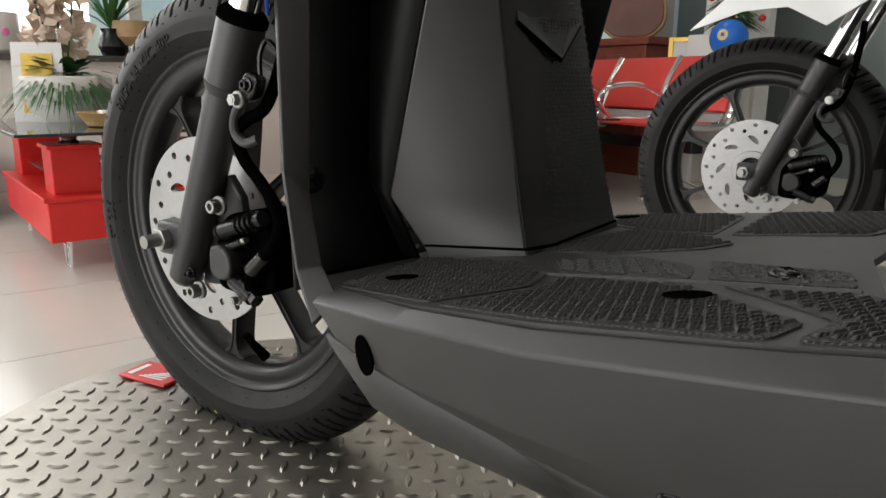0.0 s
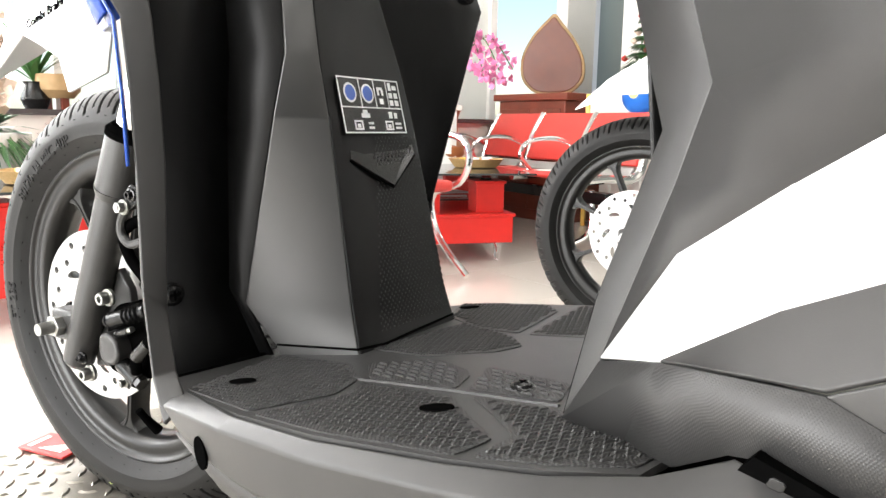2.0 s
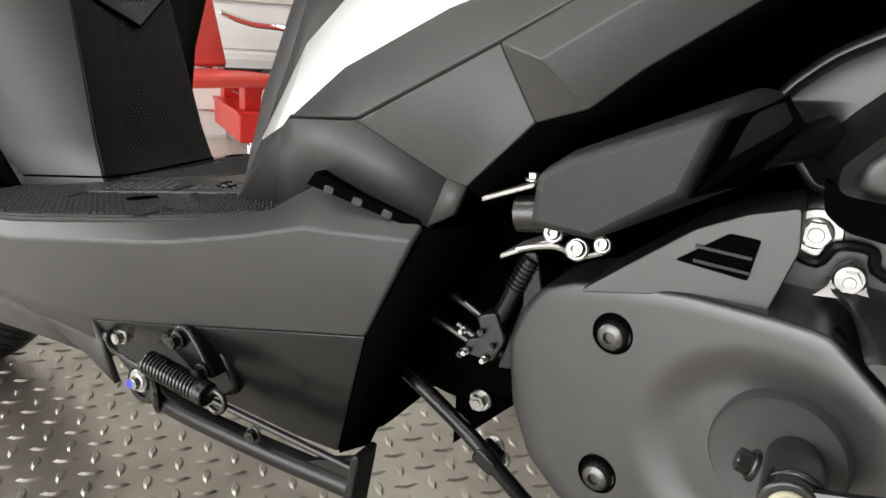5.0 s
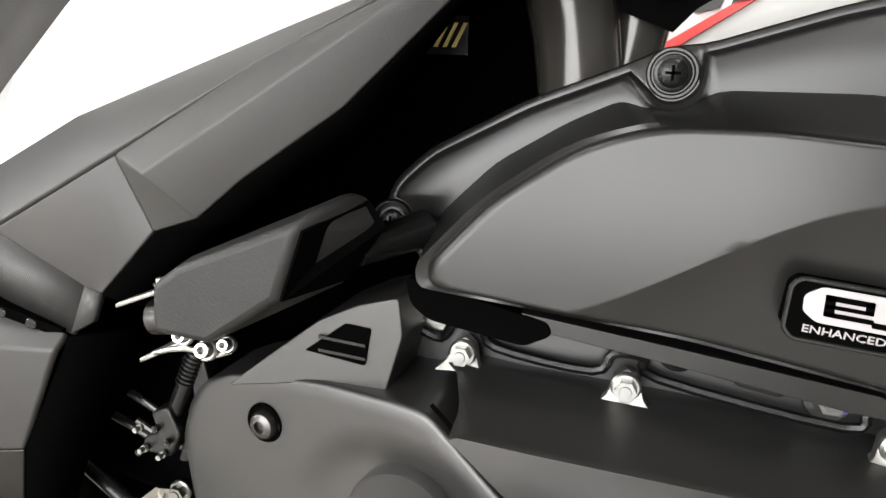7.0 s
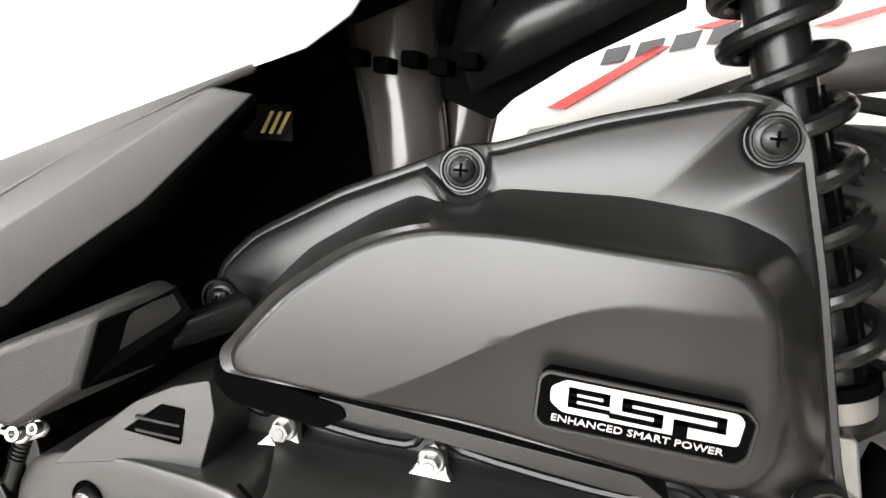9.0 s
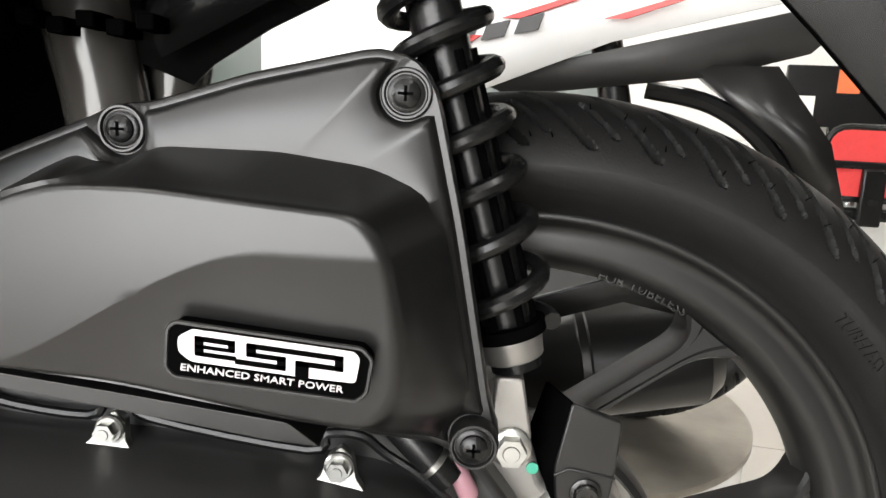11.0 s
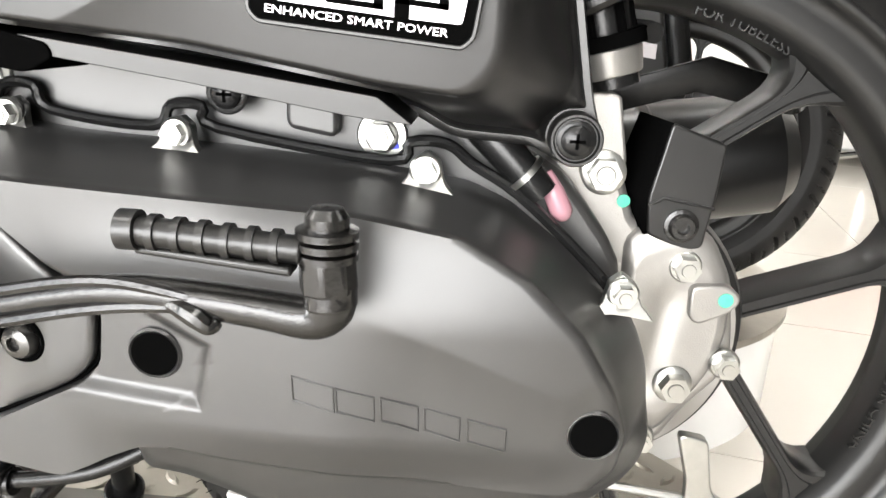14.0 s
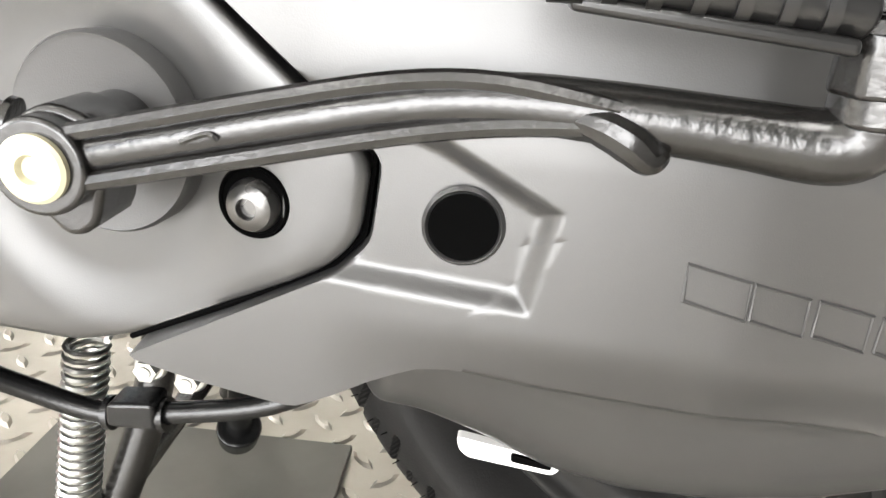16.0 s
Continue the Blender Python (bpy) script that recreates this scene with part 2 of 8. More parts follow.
def tube(bm, pts, r, seg=12, per=6, close_loop=False):
    path = smooth_path(pts, per) if per else [Vector(p) for p in pts]
    rs = r if hasattr(r, "__len__") else None
    last, rings = None, []
    for i, p in enumerate(path):
        d = (path[min(i + 1, len(path) - 1)] - path[max(i - 1, 0)]).normalized()
        u = axes_for(d)[0] if last is None else (last - d * last.dot(d)).normalized()
        v, last = d.cross(u), u
        k = i / max(1, len(path) - 1)
        rad = float(np.interp(k, np.linspace(0, 1, len(rs)), rs)) if rs is not None else r
        rings.append([bm.verts.new(p + rad * (math.cos(a) * u + math.sin(a) * v)) for a in np.linspace(0, math.tau, seg, False)])
    for a, b in zip(rings, rings[1:]):
        for i in range(seg):
            bm.faces.new((a[i], a[(i + 1) % seg], b[(i + 1) % seg], b[i]))
    bm.faces.new(rings[0])
    bm.faces.new(rings[-1])
    return bm


def prism(outline, y0, y1, bm=None):
    """An upright plate: outline of (x, z), from y0 to y1."""
    bm = bm or bmesh.new()
    a = [bm.verts.new((x, y0, z)) for x, z in outline]
    b = [bm.verts.new((x, y1, z)) for x, z in outline]
    bm.faces.new(a)
    bm.faces.new(b)
    for i in range(len(a)):
        j = (i + 1) % len(a)
        bm.faces.new((a[i], a[j], b[j], b[i]))
    return bm


def rounded(outline, r=0.008, n=4):
    """The outline with its corners rounded off."""
    out, m = [], len(outline)
    for i in range(m):
        p, a, b = (Vector((*outline[k % m], 0)) for k in (i, i - 1, i + 1))
        da, db = a - p, b - p
        k = min(r, 0.45 * da.length, 0.45 * db.length)
        s, e = p + da.normalized() * k, p + db.normalized() * k
        for t in np.linspace(0, 1, n):
            q = s * (1 - t) ** 2 + p * 2 * t * (1 - t) + e * t * t
            out.append((q.x, q.y))
    return out


def resample(outline, n):
    pts = np.array([*outline, outline[0]])
    s = np.r_[0, np.cumsum(np.hypot(*np.diff(pts, axis=0).T))]
    t = np.linspace(0, s[-1], n, False)
    return np.c_[np.interp(t, s, pts[:, 0]), np.interp(t, s, pts[:, 1])]


def cast(outline, centre, angles):
    """Where rays from the centre meet the outline."""
    pts, out = np.array([*outline, outline[0]]), []
    for a in angles:
        d, best = np.array([math.cos(a), math.sin(a)]), None
        for p, q in zip(pts, pts[1:]):
            e, w = q - p, p - centre
            det = d[0] * -e[1] + d[1] * e[0]
            if abs(det) < 1e-12:
                continue
            t = (w[0] * -e[1] + w[1] * e[0]) / det
            s = (d[0] * w[1] - d[1] * w[0]) / det
            if t > 0 and -1e-9 <= s <= 1 + 1e-9:
                best = t if best is None else max(best, t)
        out.append(centre + (best or 0.001) * d)
    return np.array(out)


def bolt(name, at, r, axis, material, parent, kind="hex", h=0.004, flange=1.35, label=""):
    """A screw head on its washer: hex, cap (socket) or cross."""
    u, v, d = axes_for(axis)
    o = Vector(at)
    bm = bmesh.new()
    spin(bm, [(0, 0), (r * flange, 0), (r * flange, h * 0.35), (r * flange * 0.86, h * 0.5), (0, h * 0.5)], o, d, 28)
    if kind == "hex":
        rod(bm, o + d * h * 0.4, o + d * h * 1.5, r, r * 0.97, 6)
        spin(bm, [(r * 0.55, h * 1.5), (r * 0.5, h * 1.62), (0, h * 1.62)], o, d, 16)
    elif kind == "cap":
        spin(bm, [(r, h * 0.4), (r, h * 1.2), (r * 0.85, h * 1.5), (r * 0.5, h * 1.5), (r * 0.45, h * 0.7), (0, h * 0.7)], o, d, 24)
    else:
        spin(bm, [(r, h * 0.4), (r * 0.95, h * 0.9), (r * 0.7, h * 1.2), (0, h * 1.3)], o, d, 24)
    ob = part(name, bm, material, parent, label, bevel=0)
    if kind == "cross":
        bx = bmesh.new()
        for a, b in ((u, v), (v, u)):
            m = Matrix((( *a, 0), (*b, 0), (*d, 0), (0, 0, 0, 1))).transposed()
            m.translation = o + d * h * 1.25
            box(bx, (-r * 0.5, -r * 0.1, -h * 0.3), (r * 0.5, r * 0.1, h * 0.12), m)
        # black bars on the head paint the shade of the cross recess
        part("cross_slot", bx, DEEP, ob, smooth=False)
    return ob


def text_mesh(body, size, depth=0.0004, shear=0.0, width=1.0):
    cu = bpy.data.curves.new("lettering", "FONT")
    cu.body, cu.size, cu.extrude, cu.shear, cu.align_x, cu.align_y, cu.resolution_u = body, size, depth, shear, "CENTER", "CENTER", 2
    ob = new("lettering", cu)
    bpy.context.view_layer.update()
    me = bpy.data.meshes.new_from_object(ob.evaluated_get(bpy.context.evaluated_depsgraph_get()))
    bpy.data.objects.remove(ob)
    bpy.data.curves.remove(cu)
    for v in me.vertices:
        v.co.x *= width
    return me


def lettering(name, body, size, m, material, parent, depth=0.0004, shear=0.0, width=1.0, label=""):
    me = text_mesh(body, size, depth, shear, width)
    me.materials.clear()
    me.materials.append(material)
    me.transform(m)
    ob = new(name, me)
    ob.parent = parent
    if label:
        ob["label"] = label
    return ob


def on_side(x, y, z, tilt=0.0):
    """The pose of lettering on the scooter's left side; tilt turns it down to the rear, in degrees."""
    return pose(x, y, z, 90, 0, 0) @ pose(0, 0, 0, 0, 0, -tilt)



# ---- wheels ----
def tyre_profile(r_out, r_bead, half, rows, bead):
    """Rings (radius, y, way round the crown) of a tyre; bead is the share of the half width at which it meets the rim."""
    mid = r_out - 0.60 * (r_out - r_bead)
    side = [(r_bead - 0.004, bead - 0.03), (r_bead + 0.002, bead + 0.06), (r_bead + 0.25 * (mid - r_bead), bead + 0.20), (r_bead + 0.60 * (mid - r_bead), bead + 0.34 + 0.2 * (0.75 - bead)), (r_bead + 0.85 * (mid - r_bead), 0.972)]
    turn = np.linspace(-1.5, 1.5, rows)
    tread = [(mid + (r_out - mid) * math.cos(k) ** 1.22, math.sin(k) * half, abs(k) / 1.5) for k in turn]
    left = [(r, -w * half, 1.2) for r, w in side]
    return np.array(left + tread + [(r, -y, v) for r, y, v in reversed(left)])


def tyre_mesh(prof, pitch_count, slant, seg=1500):
    """A tyre round the local y axis, with real tread grooves cut square to its surface."""
    r, w, v = prof[:, 0][None, :], prof[:, 1][None, :], prof[:, 2][None, :]
    i = np.arange(seg)[:, None]
    phase = (i / seg * pitch_count + slant * v + 0.35 * slant * v * v) % 1.0

    def cut(centre, width, lo, hi):
        along = np.clip((v - lo) / 0.05, 0, 1) * np.clip((hi - v) / 0.05, 0, 1)
        return np.clip(2.0 - 1.2 * np.abs(phase - centre) / width, 0, 1) * along

    grooves = np.maximum.reduce([cut(0.5, 0.046, 0.10, 0.80), cut(0.5, 0.056, 0.69, 0.79), 0.7 * cut(0.04, 0.034, 0.30, 0.68)])
    tangent = np.gradient(prof[:, :2], axis=0)
    tangent /= np.hypot(tangent[:, 0], tangent[:, 1])[:, None]
    cutting = 0.0050 * grooves
    deep, across = r - cutting * tangent[:, 1][None, :], w + cutting * tangent[:, 0][None, :]
    a = math.tau * i / seg
    co = np.stack([deep * np.sin(a), across, deep * np.cos(a)], -1).reshape(-1, 3)
    n = prof.shape[0]
    p = np.arange(seg)[:, None] * n + np.arange(n - 1)[None, :]
    q = (p + n) % (seg * n)
    faces = np.stack([p, q, q + 1, p + 1], -1).reshape(-1, 4)
    me = bpy.data.meshes.new("tyre")
    me.from_pydata(co.tolist(), [], faces.tolist())
    me.update()
    return me


def tyre_side(prof, r):
    """The y of a tyre's left side at radius r."""
    k = int(np.argmax(prof[:, 0]))
    return float(np.interp(r, prof[:k, 0], prof[:k, 1]))


def sidewall_relief(owner, prof, r_bead, seed, ticks=True):
    """Rows of short mould ticks and the fine rubber hairs of a new tyre."""
    rand = random.Random(seed)
    r_out = float(prof[:, 0].max())
    bm = bmesh.new()
    for r, count in ((r_bead + 0.12 * (r_out - r_bead), 40), (r_bead + 0.54 * (r_out - r_bead), 52)) if ticks else ():
        for k in range(count):
            a = math.tau * (k + 0.3 * rand.random()) / count
            n, y = Vector((math.sin(a), 0, math.cos(a))), tyre_side(prof, r)
            e = Vector((math.cos(a), 0, -math.sin(a)))
            rod(bm, n * r + e * 0.0018 + Vector((0, y, 0)), n * (r + 0.0006) - e * 0.0018 + Vector((0, y, 0)), 0.0005, seg=5)
    if ticks:
        tagged(part("mould_ticks", bm, DEEP, owner), kind="stuff")
    bm = bmesh.new()
    for k in range(110):
        a = math.tau * (k + 0.6 * rand.random()) / 110
        r = r_out - (0.006 + 0.016 * rand.random())
        n, y = Vector((math.sin(a), 0, math.cos(a))), tyre_side(prof, r)
        rod(bm, n * r + Vector((0, y, 0)), n * (r + 0.0025) + Vector((0, y - 0.0022, 0)) + 0.0015 * Vector((math.cos(a), 0, -math.sin(a))) * rand.uniform(-1, 1), 0.00035, 0.0002, 5)
    tagged(part("rubber_hairs", bm, DEEP, owner), kind="stuff")


def ring_text(name, body, size, radius, y, start, parent, material, flip=False, depth=0.0013):
    """Raised letters bent round the local y axis, reading on the left side; y is a depth or a function of the radius."""
    me = text_mesh(body, size, depth)
    me.materials.clear()
    me.materials.append(material)
    for v in me.vertices:
        a = start + v.co.x / radius * (-1 if flip else 1)
        r = radius + v.co.y * (-1 if flip else 1)
        v.co = Vector((r * math.sin(a), (y(r) if callable(y) else y) - v.co.z, r * math.cos(a)))
    ob = new(name, me)
    ob.parent = parent
    return ob


def alloy_wheel(owner, r_out, r_rim, half, slant, pitch_count, hub_r, spokes, rows=40, seg=1000, bead=0.5, thin=0.0046):
    """Tyre, rim and spokes as parts of owner, round its local y axis; spokes are (angle at the hub, angle at the rim) in degrees."""
    prof = tyre_profile(r_out, r_rim, half, rows, bead)
    me = tyre_mesh(prof, pitch_count, slant, seg)
    me.materials.append(RUBBER)
    me.shade_smooth()
    me.set_sharp_from_angle(angle=radians(28))
    tyre = new("tyre", me)
    tyre.parent = owner
    tyre["label"] = "black tubeless tyre with grooved tread"
    w = half * bead
    lip = [(r_rim + 0.003, -w + 0.002), (r_rim + 0.0025, -w - 0.0022), (r_rim + 0.0005, -w - 0.0036), (r_rim - 0.002, -w - 0.003), (r_rim - 0.0035, -w), (r_rim - 0.006, -w + 0.0022), (r_rim - 0.010, -w + 0.0020), (r_rim - 0.016, -w + 0.0010), (r_rim - 0.021, -w + 0.0022), (r_rim - 0.0235, -w + 0.0048), (r_rim - 0.0265, -w + 0.0085), (r_rim - 0.0285, -w + 0.013), (r_rim - 0.0300, -0.002), (r_rim - 0.0305, 0.0)]
    rim_prof = lip + [(r, -h) for r, h in reversed(lip[:-1])] + [(r_rim - 0.004, w - 0.006), (r_rim - 0.004, -w + 0.006)]
    rim = part("rim", spin(bmesh.new(), rim_prof, (0, 0, 0), (0, 1, 0), 144, True), WHEEL, owner, "matt black cast alloy rim")
    rim.data.set_sharp_from_angle(angle=radians(50))
    bm = spin(bmesh.new(), [(0.012, -half * 0.95), (hub_r * 0.8, -half * 0.95), (hub_r, -half * 0.7), (hub_r, half * 0.7), (hub_r * 0.8, half * 0.95), (0.012, half * 0.95)], (0, 0, 0), (0, 1, 0), 48)
    part("hub", bm, WHEEL, owner)
    r_in, r_end = hub_r * 0.95, r_rim - 0.0285
    for a0, a1 in spokes:
        p0 = Vector((r_in * math.sin(radians(a0)), 0, r_in * math.cos(radians(a0))))
        p1 = Vector((r_end * math.sin(radians(a1)), 0, r_end * math.cos(radians(a1))))
        e = (p1 - p0).normalized().cross(Vector((0, 1, 0)))
        rim_e = Vector((math.cos(radians(a1)), 0, -math.sin(radians(a1))))
        if e.dot(rim_e) < 0:
            e.negate()
        bm, rows_ = bmesh.new(), []
        for t in np.linspace(0, 1, 24):
            k = max(0.0, (t - 0.78) / 0.22)
            wide = thin + 0.015 * k ** 3.0 + 0.006 * max(0, (0.22 - t) / 0.22) ** 2
            f = e.lerp(rim_e, k).normalized()
            y0, y1 = -0.017 + 0.003 * t, 0.014
            row = []
            for ss, yy in ((-1, y0 + 0.001), (-0.8, y0 - 0.0008), (-0.45, y0 - 0.0008), (-0.35, y0 + 0.0006), (0.35, y0 + 0.0006), (0.45, y0 - 0.0008), (0.8, y0 - 0.0008), (1, y0 + 0.001), (1.15, 0), (0.9, y1), (-0.9, y1), (-1.15, 0)):
                row.append(bm.verts.new(p0.lerp(p1, t) + f * ss * wide + Vector((0, yy, 0)) + (p1.normalized() * (abs(ss) * wide * k * 0.05))))
            rows_.append(row)
        for p, q in zip(rows_, rows_[1:]):
            for i in range(12):
                bm.faces.new((p[i], p[(i + 1) % 12], q[(i + 1) % 12], q[i]))
        part("spoke", bm, WHEEL, owner)
    return prof


def brake_disc(owner, y, r=0.098):
    """A drilled disc: one ring pierced by rows of holes."""
    bm = bmesh.new()
    loops = [[(q * math.cos(a), q * math.sin(a)) for a in np.linspace(0, math.tau, n, False).tolist()] for q, n in ((r, 96), (0.039, 48))]
    for k in range(12):
        for q, off, hole in ((r - 0.011, 0.0, 0.0042), (r - 0.022, 0.5, 0.0042)):
            a = math.tau * (k + off) / 12
            loops.append([(q * math.cos(a) + hole * math.cos(b), q * math.sin(a) + hole * math.sin(b)) for b in np.linspace(0, math.tau, 12, False).tolist()])
    for k in range(8):
        a, ring = math.tau * k / 8, []
        for u in np.linspace(0, math.tau, 16, False).tolist():
            p, q = 0.130 * r * math.cos(u), 0.048 * r * math.sin(u) + 0.02 * r * math.cos(u) ** 2
            radial, round_ = 0.61 * r + 0.62 * p - 0.78 * q, 0.78 * p + 0.62 * q
            ring.append((radial * math.cos(a) - round_ * math.sin(a), radial * math.sin(a) + round_ * math.cos(a)))
        loops.append(ring)
    sides = []
    for yy in (y - 0.002, y + 0.002):
        rings = [[bm.verts.new((px, yy, pz)) for px, pz in ring] for ring in loops]
        edges = [bm.edges.new((ring[i], ring[(i + 1) % len(ring)])) for ring in rings for i in range(len(ring))]
        bmesh.ops.triangle_fill(bm, use_beauty=True, use_dissolve=False, edges=edges, normal=(0, 1, 0))
        sides.append(rings)
    for p, q in zip(*sides):
        for i in range(len(p)):
            bm.faces.new((p[i], p[(i + 1) % len(p)], q[(i + 1) % len(p)], q[i]))
    disc = part("brake_disc", bm, STEEL, owner, "drilled silver steel brake disc", smooth=False)
    bm = spin(bmesh.new(), [(0.026, y - 0.004), (0.038, y - 0.004), (0.042, y), (0.038, y + 0.004), (0.026, y + 0.004)], (0, 0, 0), (0, 1, 0), 60)
    part("disc_carrier", bm, STEEL, disc)
    return disc


def front_end(owner, side=1):
    """Fork legs, caliper, hose and axle nut of a front wheel, in the wheel's own axes (y along the axle, left side at -y)."""
    rake = Vector((0.40, 0, 0.915))
    for s in (-1, 1):
        foot = Vector((0.012, s * 0.098, -0.045))
        bm = rod(bmesh.new(), foot + rake * 0.004, foot + rake * 0.225, 0.0175, 0.0195, 28)
        rod(bm, foot - rake * 0.002, foot + rake * 0.004, 0.013, 0.0175, 28)
        rod(bm, foot + rake * 0.225, foot + rake * 0.285, 0.0225, 0.0225, 28)
        rod(bm, foot + rake * 0.215, foot + rake * 0.225, 0.0195, 0.0235, 28)
        leg = part("fork_leg", bm, FORK, owner, "grey-black painted fork leg")
        bm = spin(bmesh.new(), [(0.0155, 0), (0.0235, 0.0), (0.0235, 0.006), (0.018, 0.012), (0.0155, 0.012)], foot + rake * 0.285, rake, 28)
        part("dust_seal", bm, DEEP, leg)
        part("stanchion", rod(bmesh.new(), foot + rake * 0.28, foot + rake * 0.56, 0.0145, seg=28), CHROME, leg, "chrome fork tube")
        bm = boxed((-0.016, s * 0.098 - 0.012, -0.018), (0.03, s * 0.098 + 0.012, 0.018))
        part("axle_clamp", bm, FORK, leg, bevel=0.004)
    nut = part("axle_nut", rod(bmesh.new(), (0, -0.098, 0), (0, -0.120, 0), 0.0125, seg=6), ZINC, owner, "zinc-plated hex axle nut", bevel=0.001)
    part("axle_end", rod(bmesh.new(), (0, -0.118, 0), (0, -0.136, 0), 0.0075, 0.0068, 20), ZINC, nut)
    part("washer", rod(bmesh.new(), (0, -0.094, 0), (0, -0.099, 0), 0.016, seg=28), ZINC, nut)
    cal = part("brake_caliper", prism(rounded([(0.064, -0.046), (0.110, -0.050), (0.146, -0.040), (0.152, 0.010), (0.138, 0.042), (0.086, 0.034), (0.066, 0.012)], 0.010), -0.096, -0.052), DEEP, owner, "black sliding brake caliper", bevel=0.004)
    part("piston_cover", prism(rounded([(0.074, -0.022), (0.083, -0.031), (0.100, -0.030), (0.108, -0.018), (0.104, -0.002), (0.090, 0.006), (0.076, 0.002)], 0.006, 4), -0.114, -0.094), PANEL, cal, "grey-black piston cover", bevel=0.003)
    boot = part("slide_boot", rod(bmesh.new(), (0.089, -0.106, 0.018), (0.147, -0.104, 0.037), 0.0088, 0.0080, 24), SMOOTH, cal)
    for k in range(4):
        o = Vector((0.118, -0.105, 0.0275)) + Vector((0.0070, 0, 0.0023)) * k
        part("boot_ring", spin(bmesh.new(), [(0.0075, -0.0014), (0.0105, 0.0), (0.0075, 0.0014)], o, (0.94, 0, 0.33), 24), SMOOTH, boot)
    part("boot_cap", rod(bmesh.new(), (0.083, -0.107, 0.016), (0.090, -0.107, 0.0185), 0.0060, 0.0088, 20), PLASTIC, boot)
    part("bleed_screw", rod(bmesh.new(), (0.095, -0.104, 0.002), (0.121, -0.108, 0.012), 0.0048, 0.0043, 16), SMOOTH, cal)
    part("bleed_cap", rod(bmesh.new(), (0.121, -0.108, 0.012), (0.129, -0.110, 0.015), 0.0036, 0.0030, 12), ZINC, cal)
    part("slide_pin", rod(bmesh.new(), (0.098, -0.102, -0.031), (0.130, -0.106, -0.044), 0.0090, 0.0088, 24), SMOOTH, cal, bevel=0.001)
    part("pin_cap", rod(bmesh.new(), (0.127, -0.106, -0.042), (0.136, -0.107, -0.046), 0.0075, seg=6), FORGED, cal)
    part("caliper_bracket", prism([(0.03, 0.02), (0.080, 0.072), (0.098, 0.05), (0.11, -0.04), (0.03, -0.05)], -0.088, -0.078), FORK, owner, bevel=0.002)
    for x, z in ((0.089, 0.044), (0.048, -0.049)):
        bolt("caliper_bolt", (x, -0.106, z), 0.0072, (0, -1, 0), ZINC, cal, "cap", 0.009)
    bolt("clip_screw", (0.040, -0.110, -0.032), 0.0052, (0, -1, 0), SMOOTH, cal, "cross", 0.006)
    bolt("pin_bolt", (0.105, -0.104, -0.050), 0.0044, (0, -1, 0), ZINC, cal, "hex", 0.006)
    hose = tube(bmesh.new(), [(0.126, -0.106, -0.035), (0.130, -0.108, -0.018), (0.140, -0.108, -0.006), (0.156, -0.106, 0.008), (0.168, -0.104, 0.030), (0.166, -0.105, 0.050), (0.150, -0.106, 0.071), (0.130, -0.108, 0.092), (0.121, -0.108, 0.116), (0.134, -0.106, 0.128), (0.158, -0.10, 0.145), (0.172, -0.085, 0.21), (0.176, -0.07, 0.29)], 0.0058, 14)
    hs = part("brake_hose", hose, DEEP, owner, "black rubber brake hose")
    part("hose_ferrule", rod(bmesh.new(), (0.131, -0.108, -0.016), (0.150, -0.107, 0.002), 0.0078, 0.0070, 16), FORGED, hs, bevel=0.001)
    clamp = part("hose_clamp", tube(bmesh.new(), [(0.146, -0.113, 0.160), (0.140, -0.114, 0.147), (0.128, -0.114, 0.132), (0.127, -0.114, 0.117), (0.140, -0.114, 0.108), (0.154, -0.111, 0.112)], 0.0046, 10), PANEL, owner, "grey metal hose clamp")
    part("clamp_plate", prism(rounded([(0.152, 0.172), (0.168, 0.166), (0.161, 0.150), (0.146, 0.143), (0.140, 0.157)], 0.004, 3), -0.120, -0.108), SMOOTH, clamp, bevel=0.002)
    bolt("guide_bolt", (0.142, -0.120, 0.147), 0.0058, (0, -1, 0), ZINC, clamp, "hex", 0.006)
    bolt("plate_bolt", (0.154, -0.120, 0.160), 0.0048, (0, -1, 0), FORGED, clamp, "cap", 0.004)
    part("cable_stay", tube(bmesh.new(), [(0.160, -0.110, 0.168), (0.161, -0.110, 0.186), (0.166, -0.106, 0.198), (0.174, -0.102, 0.190)], 0.0024, 8), SMOOTH, owner)


def valve(owner, r_rim, a):
    bm = rod(bmesh.new(), ((r_rim - 0.036) * math.sin(a), -0.012, (r_rim - 0.036) * math.cos(a)), ((r_rim - 0.056) * math.sin(a), -0.026, (r_rim - 0.056) * math.cos(a)), 0.0065, 0.005, 16)
    rod(bm, ((r_rim - 0.056) * math.sin(a), -0.026, (r_rim - 0.056) * math.cos(a)), ((r_rim - 0.070) * math.sin(a), -0.034, (r_rim - 0.070) * math.cos(a)), 0.0045, 0.0045, 16)
    part("valve_stem", bm, DEEP, owner)


# ---- room ----
FLOOR_Z, TURN = -0.21, -11.0
ROOM = pose(0, 0, 0, 0, 0, TURN)


def room(x, y, z):
    return ROOM @ Vector((x, y, z))


def slab(name, lo, hi, material, label, category="wall", kind="structure"):
    ob = part(name, boxed(lo, hi), material, smooth=False)
    ob.matrix_world = ROOM
    return tagged(ob, label, category, kind=kind)


